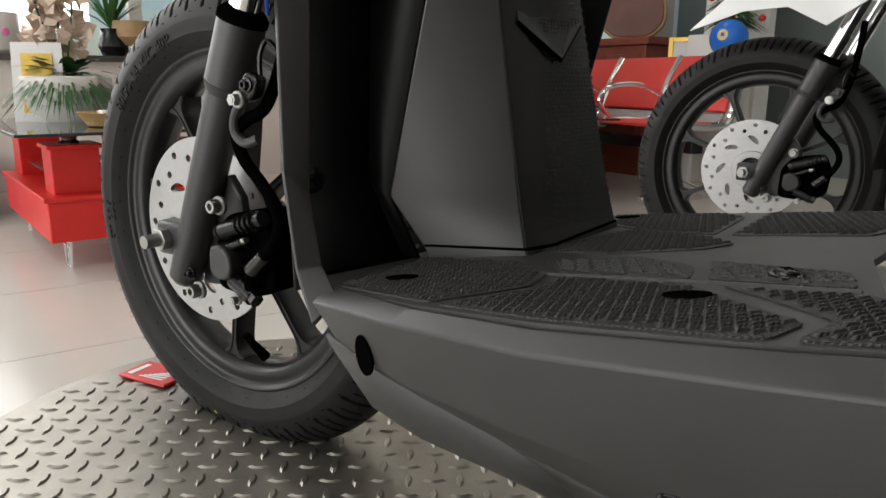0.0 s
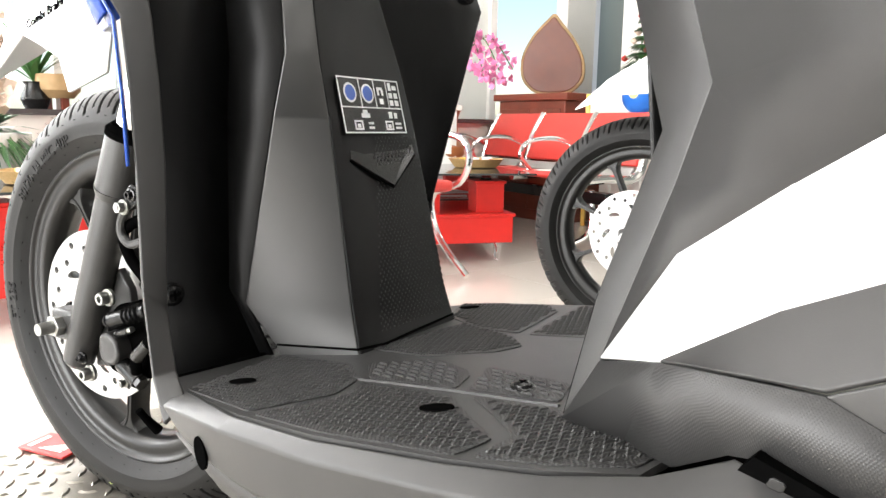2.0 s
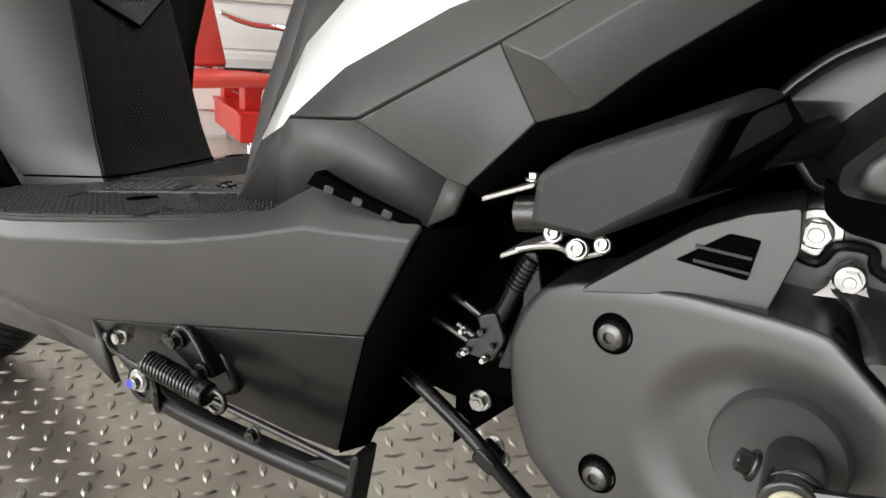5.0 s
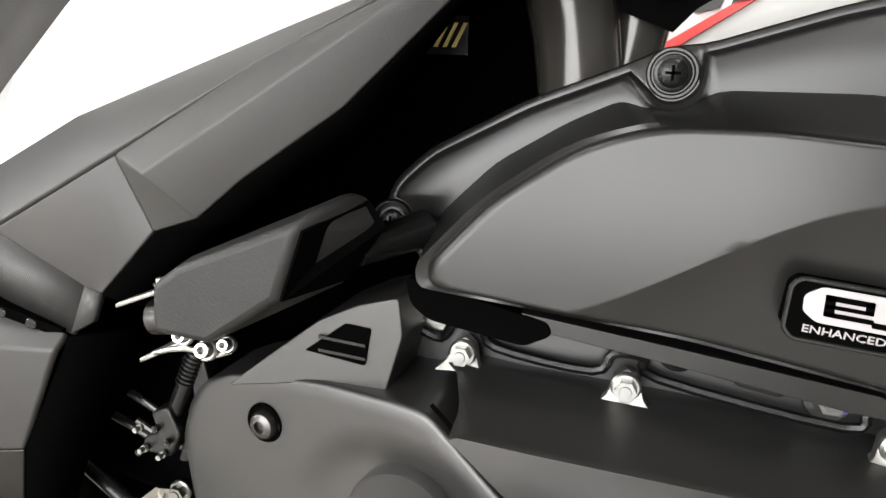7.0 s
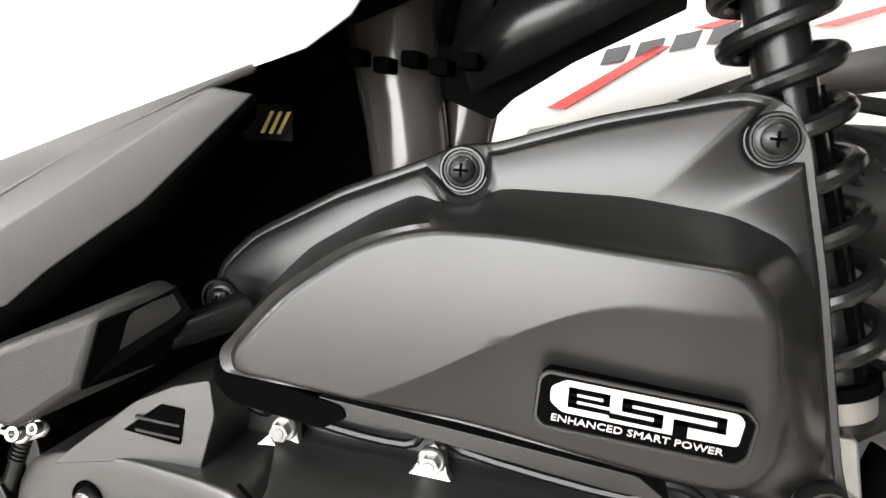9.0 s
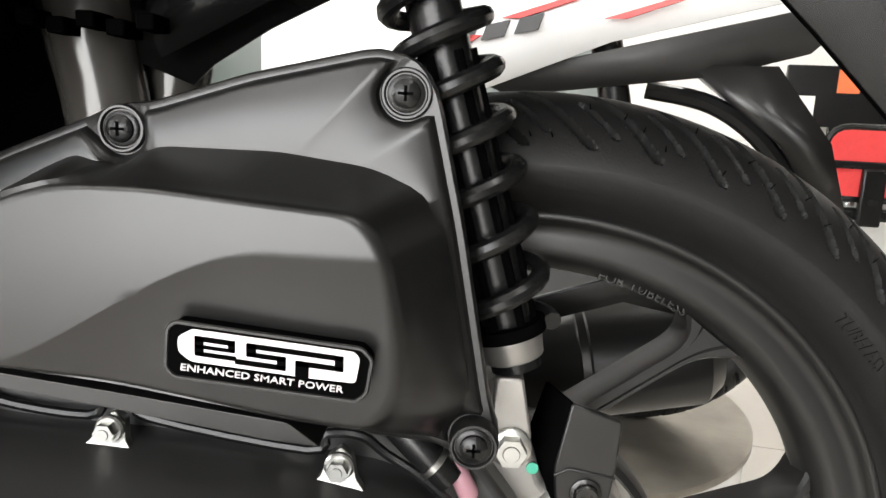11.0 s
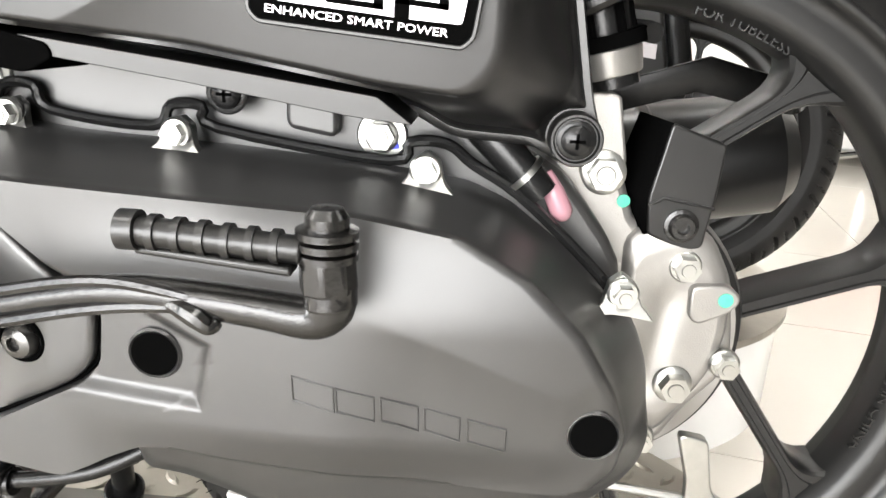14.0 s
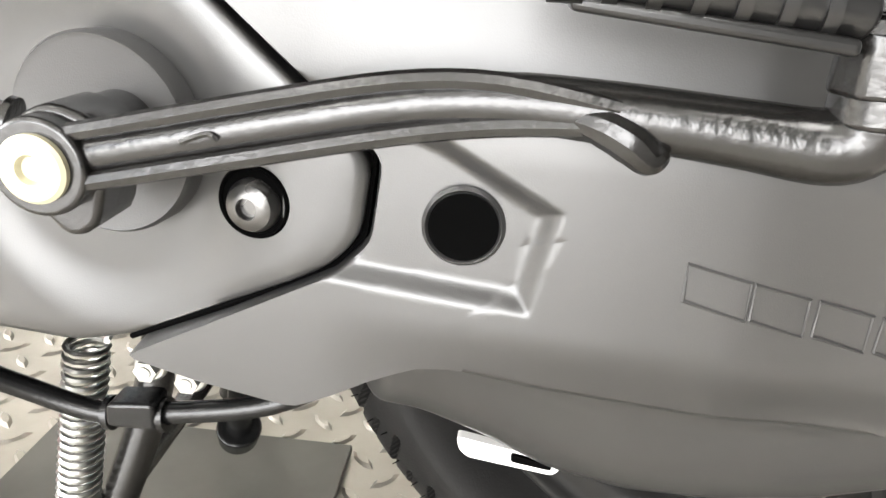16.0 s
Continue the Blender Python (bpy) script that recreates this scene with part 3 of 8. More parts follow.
ground = part("ground", poly([(-60, -60, -0.4), (60, -60, -0.4), (60, 60, -0.4), (-60, 60, -0.4)], [(0, 1, 2, 3)]), GROUT, smooth=False)
tagged(ground, "plain grey ground round the showroom building", "ground", kind="structure")
slab("floor", (-4.0, -4.6, FLOOR_Z - 0.12), (6.2, 5.6, FLOOR_Z - 0.004), GROUT, "brown grouted screed under glossy cream floor tiles", "floor")
slab("ceiling", (-4.0, -4.6, 2.85), (6.2, 5.6, 2.97), CEIL, "plain unseen showroom ceiling, greyed to darken reflections", "ceiling")
slab("wall_north", (-4.0, 5.3, FLOOR_Z), (6.2, 5.5, 2.85), WALL, "off-white painted wall behind the waiting area")
# unseen closing walls, greyed so that glossy parts reflect less light
GREYWALL = mat("greyed_unseen_wall", (0.14, 0.135, 0.13), 0.7, vary=0.08, scale=3)
slab("wall_east", (6.0, -4.6, FLOOR_Z), (6.2, 5.3, 2.85), GREYWALL, "unseen side wall of the showroom, greyed to darken reflections")
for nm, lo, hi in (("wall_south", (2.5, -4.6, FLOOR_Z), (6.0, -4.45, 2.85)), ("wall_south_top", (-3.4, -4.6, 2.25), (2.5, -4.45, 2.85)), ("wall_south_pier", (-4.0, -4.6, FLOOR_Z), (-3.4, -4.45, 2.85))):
    slab(nm, lo, hi, GREYWALL, "unseen wall round the open shop door, greyed to darken reflections")
# added out of view: gives the engine covers something dark to reflect
slab("wall_dark_added", (2.5, -4.45, FLOOR_Z), (2.65, 0.0, 2.85), mat("dark_for_reflections", (0.05, 0.049, 0.047), 0.7, vary=0.1, scale=3), "unseen dark wall, added so that covers facing it reflect dark")
slab("wall_west_low", (-3.55, -4.45, FLOOR_Z), (-3.15, 5.3, 0.50), MARBLE, "pale low wall with a stone sill for flower pots")
slab("sill", (-3.58, -4.45, 0.50), (-3.10, 5.3, 0.53), mat("dark_stone_sill", (0.06, 0.05, 0.05), 0.2), "dark polished stone window sill on the low wall", "sill")
slab("wall_west_top", (-3.55, -4.45, 2.5), (-3.40, 5.3, 2.85), WALL, "off-white wall above the west windows")
slab("baseboard", (-3.15, -4.45, FLOOR_Z), (-3.13, 5.28, FLOOR_Z + 0.1), MARBLE, "pale stone skirting along the low wall", "skirting")
win = thing("window_1", "tall west window with white frame posts and a pale blind", "window", kind="structure")
win.matrix_world = ROOM
for yy in (-3.2, -1.8, -0.4, 0.62, 0.95, 2.4, 3.8):
    part("window_post", boxed((-3.50, yy - 0.035, 0.53), (-3.42, yy + 0.035, 2.5)), WHITEDESK, win, smooth=False, bevel=0.004)
blind = mat("pale_window_film", (0.70, 0.72, 0.68), 0.5, vary=0.05, scale=2)
for a, b in ((0.985, 2.365), (2.435, 3.765)):
    part("pane", boxed((-3.475, a, 0.53), (-3.455, b, 2.5)), blind, win, "pale frosted pane", smooth=False)
for a, b in ((-3.165, -1.835), (-1.765, -0.435), (-0.365, 0.585)):
    part("pane", boxed((-3.47, a, 0.53), (-3.46, b, 2.5)), GLASSM, win, smooth=False).visible_shadow = False
gp = part("pane", boxed((-3.47, 0.655, 0.53), (-3.46, 0.915, 2.5)), GLASSM, win, smooth=False)
gp.visible_shadow = False

slab("partition", (-3.1, 4.72, FLOOR_Z), (1.2, 4.82, 2.85), DARKGLASS, "grey-green glass partition behind the waiting area", "partition")
slab("wall_pier", (-3.12, 4.2, FLOOR_Z), (-3.00, 4.54, 2.85), WALL, "off-white wall pier with a flower picture")
slab("wall_panel", (-2.40, 4.12, FLOOR_Z), (-1.92, 4.19, 2.85), WHITEDESK, "white panel with a painted fir tree", "panel")

# ceiling lamps
lamp = thing("ceiling_light", "white square ceiling lamp, switched on", "ceiling light", (0, 0, 2.82), group="ceiling lamps")
part("frame", boxed((-0.32, -0.32, 0), (0.32, 0.32, 0.028)), WHITEDESK, lamp, smooth=False, bevel=0.004)
part("diffuser", boxed((-0.29, -0.29, -0.012), (0.29, 0.29, -0.002)), LAMPGLOW, lamp, "glowing diffuser", smooth=False)
for i in range(4):
    for j in range(4):
        if i or j:
            copy_thing(lamp, Matrix.Translation(room(-2.4 + 2.2 * i, -3.2 + 2.2 * j, 2.82)) @ pose(0, 0, 0, 0, 0, TURN))
lamp.matrix_world = Matrix.Translation(room(-2.4, -3.2, 2.82)) @ pose(0, 0, 0, 0, 0, TURN)



# ---- display platform ----
def stadium(x0, x1, r, n=40):
    pts = [(x0 + r + r * math.cos(a), r * math.sin(a)) for a in np.linspace(math.pi / 2, 3 * math.pi / 2, n)]
    return pts + [(x1 - r + r * math.cos(a), r * math.sin(a)) for a in np.linspace(-math.pi / 2, math.pi / 2, n)]


def platform(at, rz, x0, x1, r, bumps, label):
    ob = thing("display_platform", label, "platform", at, rz, "display platforms")
    outline = stadium(x0, x1, r)
    bm = bmesh.new()
    a = [bm.verts.new((x, y, -0.012)) for x, y in outline]
    b = [bm.verts.new((x, y, FLOOR_Z - at[2])) for x, y in outline]
    bm.faces.new(a), bm.faces.new(b)
    for i in range(len(a)):
        bm.faces.new((a[i], a[(i + 1) % len(a)], b[(i + 1) % len(a)], b[i]))
    part("skirt", bm, WHITE, ob, "white painted side")
    big = stadium(x0 - 0.01, x1 + 0.01, r + 0.01)
    bm = bmesh.new()
    a = [bm.verts.new((x, y, 0)) for x, y in big]
    b = [bm.verts.new((x, y, -0.012)) for x, y in big]
    bm.faces.new(a), bm.faces.new(b)
    for i in range(len(a)):
        bm.faces.new((a[i], a[(i + 1) % len(a)], b[(i + 1) % len(a)], b[i]))
    part("top_plate", bm, PLATE, ob, "worn steel checker plate", smooth=False)
    if bumps:
        bm, pitch = bmesh.new(), 0.0275 * math.sqrt(0.5)
        for i in range(-50, 80):
            for j in range(-50, 80):
                cx, cy = 0.152 + pitch * (i + j), 0.085 + pitch * (i - j)
                if not x0 < cx < x1 or abs(cy) > r:
                    continue
                core = min(max(cx, x0 + r), x1 - r)
                if math.hypot(cx - core, cy) > r - 0.012:
                    continue
                t = radians(45) * (-1 if (i + j) % 2 else 1)
                ca, sa = math.cos(t), math.sin(t)
                L, W = 0.0132, 0.0042
                ring = [(L, 0), (L * 0.5, W * 0.85), (0, W), (-L * 0.5, W * 0.85), (-L, 0), (-L * 0.5, -W * 0.85), (0, -W), (L * 0.5, -W * 0.85)]
                lo = [bm.verts.new((cx + p * ca - q * sa, cy + p * sa + q * ca, 0.0)) for p, q in ring]
                hi = [bm.verts.new((cx + 0.6 * (p * ca - q * sa), cy + 0.6 * (p * sa + q * ca), 0.0023)) for p, q in ring]
                for k in range(8):
                    bm.faces.new((lo[k], lo[(k + 1) % 8], hi[(k + 1) % 8], hi[k]))
                bm.faces.new(hi)
        tagged(part("tread_bump", bm, PLATE, ob), kind="stuff")
    return ob


platform((0, -0.03, 0), 0, -0.27, 1.48, 0.34, True, "low oval display platform with a worn checker-plate top and white side")
SECOND = pose(0.1740, 1.2120, -0.024, 0, 0, -15.9)
platform(tuple(SECOND.translation), -15.9, -0.30, 1.62, 0.36, False, "second oval display platform under the white scooter behind")


# ---- the scooter in the middle ----
scooter = thing("motor_scooter", "black and white motor scooter on its centre stand", "scooter")
FW = part("front_wheel", spin(bmesh.new(), [(0.0085, -0.1), (0.0085, 0.1)], (0, 0, 0), (0, 1, 0), 20), ZINC, scooter, "black alloy front wheel with a silver brake disc")
FW.matrix_world = pose(0.004, 0.004, 0.249, 0, 0, 10)
FT = alloy_wheel(FW, 0.272, 0.198, 0.042, -0.25, 54, 0.036, [(a - 6, a) for a in range(8, 368, 45)], 52, 1500, 0.60)
sidewall_relief(FW, FT, 0.198, 5)
brake_disc(FW, -0.058, 0.104)
front_end(FW)
valve(FW, 0.198, radians(168))
ring_text("tyre_marking", "80/90-14 M/C 40P", 0.019, 0.219, lambda r: tyre_side(FT, r), radians(-36), FW, RUBBER)
ring_text("tyre_marking", "FT 235", 0.019, 0.219, lambda r: tyre_side(FT, r), radians(-94), FW, RUBBER)
for s in (-60, 208):
    ring_text("rim_marking", "TUBELESS TYRE", 0.0075, 0.180, -0.0215, radians(s), FW, WHEEL)
dot = part("paint_dot", spin(bmesh.new(), [(0, -0.0400), (0.006, -0.0400), (0.006, -0.034)], (-0.030, 0, -0.232), (0, 1, 0), 16), mat("yellow_green_paint_mark", (0.6, 0.7, 0.2), 0.5), FW, "yellow-green paint dot")

# front mudguard
bm = poly([(0.0, -0.150, 0.515), (0.07, -0.140, 0.580), (0.12, -0.120, 0.660), (0.20, -0.155, 0.535), (0.222, -0.158, 0.505), (0.275, -0.150, 0.520), (0.285, -0.140, 0.60), (0.11, -0.150, 0.560), (0.16, -0.155, 0.548), (0.02, 0.0, 0.62), (0.12, 0.0, 0.70), (0.28, 0.0, 0.66)],
         [(0, 7, 1), (7, 8, 1), (8, 3, 2, 1), (3, 4, 5, 6, 2), (0, 1, 9), (1, 2, 10, 9), (2, 6, 11, 10)])
guard = part("front_mudguard", bm, WHITE, scooter, "white glossy front mudguard", solid=0.003)
lettering("guard_lettering", "Combi Brake", 0.012, pose(0.165, -0.1515, 0.575, 78, 0, 14) @ pose(0, 0, 0, 0, 0, 24), DEEP, guard, 0.0006, 0.25, 0.8)

# leg shield
EDGE = [(0.300, -0.195, 0.70), (0.330, -0.190, 0.60), (0.366, -0.182, 0.552), (0.370, -0.181, 0.502), (0.371, -0.180, 0.450), (0.372, -0.181, 0.360), (0.392, -0.187, 0.299), (0.415, -0.192, 0.271)]
INNER = [(0.345, -0.165, 0.70), (0.362, -0.163, 0.60), (0.372, -0.162, 0.552), (0.378, -0.162, 0.502), (0.380, -0.162, 0.450), (0.373, -0.163, 0.340), (0.395, -0.170, 0.300), (0.425, -0.180, 0.288)]
BACK = [(0.250, -0.150, 0.70), (0.262, -0.150, 0.60), (0.270, -0.150, 0.552), (0.280, -0.150, 0.502), (0.285, -0.150, 0.450), (0.300, -0.150, 0.360), (0.32, -0.150, 0.299), (0.33, -0.150, 0.271)]
n = len(EDGE)
strip = [(i, i + 1, n + i + 1, n + i) for i in range(n - 1)]
part("shield_edge", poly(EDGE + INNER, strip), PANEL, scooter, "grey-black leg shield edge", solid=0.005, bevel=0.0015)
part("blue_trim", poly([(x - 0.006, y - 0.001, z) for x, y, z in EDGE[:5]] + [(x + 0.001, y - 0.006, z) for x, y, z in EDGE[:5]], [(i, i + 1, 6 + i, 5 + i) for i in range(4)]), BLUE, scooter, "thin blue glossy trim line", solid=0.002)
part("blue_panel", poly([(0.30, -0.198, 0.72), (0.325, -0.193, 0.605), (0.355, -0.187, 0.556), (0.30, -0.17, 0.55), (0.22, -0.14, 0.62), (0.20, -0.13, 0.72)], [(0, 1, 2, 3, 4, 5)]), BLUE, scooter, "blue glossy front panel", solid=0.003)
bm = poly(EDGE[:3] + BACK[:3], [(0, 1, 4, 3), (1, 2, 5, 4)])
part("shield_outer", bm, BLUE, scooter, "blue glossy leg shield front", solid=0.003)
# dark inner wall of the shield and the leg space
deep = [(0.345, -0.163, 0.72), (0.350, -0.162, 0.60), (0.355, -0.162, 0.534), (0.357, -0.161, 0.486), (0.350, -0.162, 0.345), (0.366, -0.171, 0.278)]
near = [(0.330, -0.085, 0.75), (0.345, -0.085, 0.60), (0.350, -0.085, 0.534), (0.347, -0.087, 0.486), (0.345, -0.090, 0.343), (0.374, -0.078, 0.279)]
st5 = [(i, i + 1, 7 + i, 6 + i) for i in range(5)]
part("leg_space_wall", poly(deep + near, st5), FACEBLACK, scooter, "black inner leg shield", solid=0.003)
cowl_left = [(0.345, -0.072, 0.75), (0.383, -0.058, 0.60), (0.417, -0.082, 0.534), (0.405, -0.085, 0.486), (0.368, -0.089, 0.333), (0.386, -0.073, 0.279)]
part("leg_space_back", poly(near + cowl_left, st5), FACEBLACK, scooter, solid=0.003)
part("shield_seam", tube(bmesh.new(), [(0.3675, -0.170, 0.2850), (0.372, -0.130, 0.2860), (0.3765, -0.078, 0.2870)], 0.0014, 6, 2), DEEP, scooter)
bolt("shield_screw", (0.358, -0.150, 0.349), 0.007, (1, -0.15, 0), SMOOTH, scooter, "cross", 0.005)
# centre cowl
CL = [(0.345, -0.075, 0.75), (0.385, -0.060, 0.60), (0.420, -0.084, 0.534), (0.408, -0.087, 0.486), (0.370, -0.091, 0.333), (0.388, -0.074, 0.296), (0.395, -0.073, 0.284)]
CF = [(0.392, -0.047, 0.75), (0.404, -0.046, 0.60), (0.414, -0.046, 0.530), (0.425, -0.046, 0.486), (0.452, -0.047, 0.333), (0.459, -0.047, 0.302), (0.466, -0.047, 0.288)]
CR = [(0.366, 0.045, 0.75), (0.381, 0.050, 0.60), (0.405, 0.056, 0.530), (0.415, 0.062, 0.486), (0.436, 0.085, 0.333), (0.441, 0.094, 0.300), (0.448, 0.096, 0.288)]
CB = [(0.30, 0.09, 0.75), (0.31, 0.09, 0.60), (0.33, 0.10, 0.530), (0.34, 0.105, 0.486), (0.37, 0.12, 0.333), (0.375, 0.125, 0.300), (0.38, 0.127, 0.288)]
st6 = [(i, i + 1, 8 + i, 7 + i) for i in range(6)]
part("cowl_side", poly(CL + CF, st6), PANEL_LIT, scooter, "grey grained side of the centre cowl, lightened as if lit", solid=0.003, bevel=0.0012)
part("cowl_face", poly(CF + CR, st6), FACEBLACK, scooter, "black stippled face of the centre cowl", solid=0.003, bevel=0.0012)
part("cowl_far_side", poly(CR + CB, st6), SMOOTH, scooter, solid=0.003)
part("cowl_vee", poly([(x + 0.0045, y, z) for x, y, z in ((0.4195, -0.0240, 0.4700), (0.4275, -0.0285, 0.4535), (0.4305, 0.0200, 0.4295), (0.4195, 0.0580, 0.4560), (0.4130, 0.0570, 0.4700), (0.4180, -0.0285, 0.4500), (0.4180, 0.0200, 0.4260), (0.4080, 0.0580, 0.4525))], [(0, 1, 2), (0, 2, 4), (2, 3, 4), (1, 5, 6, 2), (2, 6, 7, 3)]), SMOOTH, scooter, "smooth black chevron step", smooth=False, bevel=0.0006)
# black line along the chevron's lower edge paints the shadow under it
part("vee_shadow_line", tube(bmesh.new(), [(0.4310, -0.0285, 0.4520), (0.4335, 0.0200, 0.4278), (0.4230, 0.0580, 0.4545)], 0.0010, 6, 0), DEEP, scooter)
seam = [(0.3895, -0.0750, 0.2975), (0.4600, -0.0485, 0.3020), (0.4640, -0.0200, 0.3015), (0.4425, 0.0950, 0.3005)]
part("cowl_seam", tube(bmesh.new(), seam, 0.0011, 6, 0), DEEP, scooter)
# low studded field on the cowl's face
bm = bmesh.new()
for i in range(24):
    for j in range(52):
        u, v = (i + 0.5 * (j % 2)) / 24, j / 52
        if u < 0.45 - 0.25 * v:
            continue
        a = Vector((0.4285, -0.046, 0.470)).lerp(Vector((0.4565, -0.047, 0.306)), v)
        b = Vector((0.4180, 0.064, 0.470)).lerp(Vector((0.4400, 0.091, 0.306)), v)
        o = a.lerp(b, u) + Vector((0.0024, 0.0003, 0.0004))
        e, w = (b - a).normalized() * 0.0011, Vector((0.0004, 0, -0.0014))
        vs = [bm.verts.new(q) for q in (o - e, o + w, o + e, o - w, o + Vector((0.0007, 0, 0.0002)))]
        for k in range(4):
            bm.faces.new((vs[k], vs[(k + 1) % 4], vs[4]))
tagged(part("stud", bm, STIPPLE, scooter, smooth=False), kind="stuff")
# warning sticker
stick = part("sticker", poly([(0.4195, -0.034, 0.520), (0.4085, 0.049, 0.520), (0.4205, 0.050, 0.474), (0.4305, -0.033, 0.474)], [(0, 1, 2, 3)]), STICKER, scooter, "black sticker with white pictograms", smooth=False, solid=0.0006)


def sticker_at(u, v):
    """A point on the sticker: u across, v up, 0 to 1."""
    a, b = Vector((0.4305, -0.033, 0.474)), Vector((0.4205, 0.050, 0.474))
    c, d = Vector((0.4195, -0.034, 0.520)), Vector((0.4085, 0.049, 0.520))
    return (a * (1 - u) + b * u) * (1 - v) + (c * (1 - u) + d * u) * v + Vector((0.0010, -0.0004, 0.0004))


def sticker_quad(u0, v0, u1, v1, material=PRINT):
    bm = poly([sticker_at(u0, v0), sticker_at(u1, v0), sticker_at(u1, v1), sticker_at(u0, v1)], [(0, 1, 2, 3)])
    part("print", bm, material, stick, smooth=False, solid=0.0003)


for q in ((0, 0, 1, 0.025), (0, 0.975, 1, 1), (0, 0, 0.014, 1), (0.986, 0, 1, 1), (0, 0.455, 1, 0.475), (0.32, 0.46, 0.333, 1), (0.56, 0.46, 0.572, 1), (0.77, 0.46, 0.78, 1)):
    sticker_quad(*q)
for cu in (0.17, 0.445):
    for rad, material, lift in ((0.10, PRINT, 0.0), (0.078, PRINTBLUE, 0.0003)):
        vs = [sticker_at(cu + rad * 0.95 * math.cos(a), 0.72 + rad * 1.75 * math.sin(a)) + Vector((lift, 0, 0)) for a in np.linspace(0, math.tau, 28, False)]
        part("print", poly(vs, [tuple(range(28))]), material, stick, smooth=False, solid=0.0003)
    sticker_quad(cu - 0.035, 0.66, cu - 0.003, 0.79), sticker_quad(cu + 0.003, 0.66, cu + 0.035, 0.79)
for q in ((0.61, 0.80, 0.70, 0.85), (0.61, 0.70, 0.64, 0.80), (0.68, 0.70, 0.71, 0.80), (0.63, 0.54, 0.69, 0.64), (0.81, 0.80, 0.86, 0.95), (0.88, 0.82, 0.95, 0.9), (0.80, 0.66, 0.86, 0.76), (0.89, 0.66, 0.95, 0.76), (0.80, 0.52, 0.86, 0.62), (0.89, 0.52, 0.95, 0.62), (0.29, 0.28, 0.42, 0.36), (0.32, 0.36, 0.39, 0.42), (0.16, 0.06, 0.29, 0.09), (0.16, 0.2, 0.29, 0.23), (0.16, 0.06, 0.18, 0.23), (0.27, 0.06, 0.29, 0.23), (0.20, 0.1, 0.25, 0.17), (0.38, 0.08, 0.46, 0.12), (0.38, 0.16, 0.46, 0.2), (0.66, 0.06, 0.79, 0.09), (0.66, 0.2, 0.79, 0.23), (0.66, 0.06, 0.68, 0.23), (0.77, 0.06, 0.79, 0.23), (0.70, 0.1, 0.75, 0.17), (0.83, 0.08, 0.93, 0.12), (0.83, 0.16, 0.93, 0.2), (0.74, 0.28, 0.80, 0.4), (0.83, 0.28, 0.88, 0.38)):
    sticker_quad(*q)
# far side of the leg shield
FR = [(0.37, 0.185, 0.75), (0.394, 0.178, 0.622), (0.407, 0.176, 0.596), (0.385, 0.130, 0.41), (0.378, 0.125, 0.33)]
FL = [(0.33, 0.09, 0.75), (0.335, 0.09, 0.622), (0.335, 0.09, 0.596), (0.352, 0.09, 0.41), (0.36, 0.09, 0.33)]
part("far_shield_wall", poly(FR + FL, [(i, i + 1, 6 + i, 5 + i) for i in range(4)]), SMOOTH, scooter, "black far leg shield", solid=0.006, bevel=0.002)
bolt("shield_screw", (0.398, 0.165, 0.612), 0.006, (1, -0.3, 0), SMOOTH, scooter, "cross", 0.005)

# floorboard
def deck(x, y, up=0.0):
    return (x, y, 0.293 + 0.14 * (x - 0.44) + up)


DECK_OUT = [(0.408, -0.172), (0.502, -0.191), (0.580, -0.194), (0.668, -0.186), (0.714, -0.177), (0.752, -0.162), (0.757, -0.128), (0.69, -0.118)]
bm = poly([deck(*p) for p in DECK_OUT] + [deck(0.66, -0.02), deck(0.66, 0.19), deck(0.42, 0.18), deck(0.36, 0.12), deck(0.366, -0.07), deck(0.362, -0.168)], [tuple(range(14))])
floorboard = part("floorboard", bm, PANEL, scooter, "black floorboard", smooth=False, solid=0.004)
MATS = [
    [(0.412, -0.172), (0.505, -0.185), (0.531, -0.135), (0.519, -0.104), (0.480, -0.074), (0.392, -0.076)],
    [(0.513, -0.187), (0.578, -0.190), (0.668, -0.182), (0.672, -0.156), (0.640, -0.134), (0.606, -0.108), (0.530, -0.108), (0.538, -0.134)],
    [(0.676, -0.180), (0.714, -0.171), (0.748, -0.157), (0.752, -0.130), (0.692, -0.114), (0.680, -0.104), (0.618, -0.104), (0.650, -0.126), (0.680, -0.150)],
    [(0.524, -0.098), (0.598, -0.094), (0.588, -0.066), (0.578, -0.056), (0.540, -0.040), (0.492, -0.068)],
    [(0.606, -0.092), (0.672, -0.092), (0.660, -0.058), (0.586, -0.044), (0.596, -0.064)],
    [(0.455, -0.030), (0.516, -0.034), (0.565, -0.006), (0.575, 0.018), (0.545, 0.046), (0.470, 0.080), (0.462, 0.020)],
    [(0.40, 0.165), (0.43, 0.102), (0.50, 0.062), (0.545, 0.056), (0.528, 0.150), (0.50, 0.178)],
    [(0.556, 0.054), (0.64, 0.060), (0.650, 0.10), (0.650, 0.178), (0.535, 0.178)],
]


def inside(x, y, ring, margin=0.0):
    hit = False
    for (ax, ay), (bx, by) in zip(ring, ring[1:] + ring[:1]):
        if (ay > y) != (by > y) and x < (bx - ax) * (y - ay) / (by - ay) + ax:
            hit = not hit
        d = math.hypot(bx - ax, by - ay)
        t = min(1, max(0, ((x - ax) * (bx - ax) + (y - ay) * (by - ay)) / d ** 2))
        if math.hypot(x - ax - t * (bx - ax), y - ay - t * (by - ay)) < margin:
            return False
    return hit


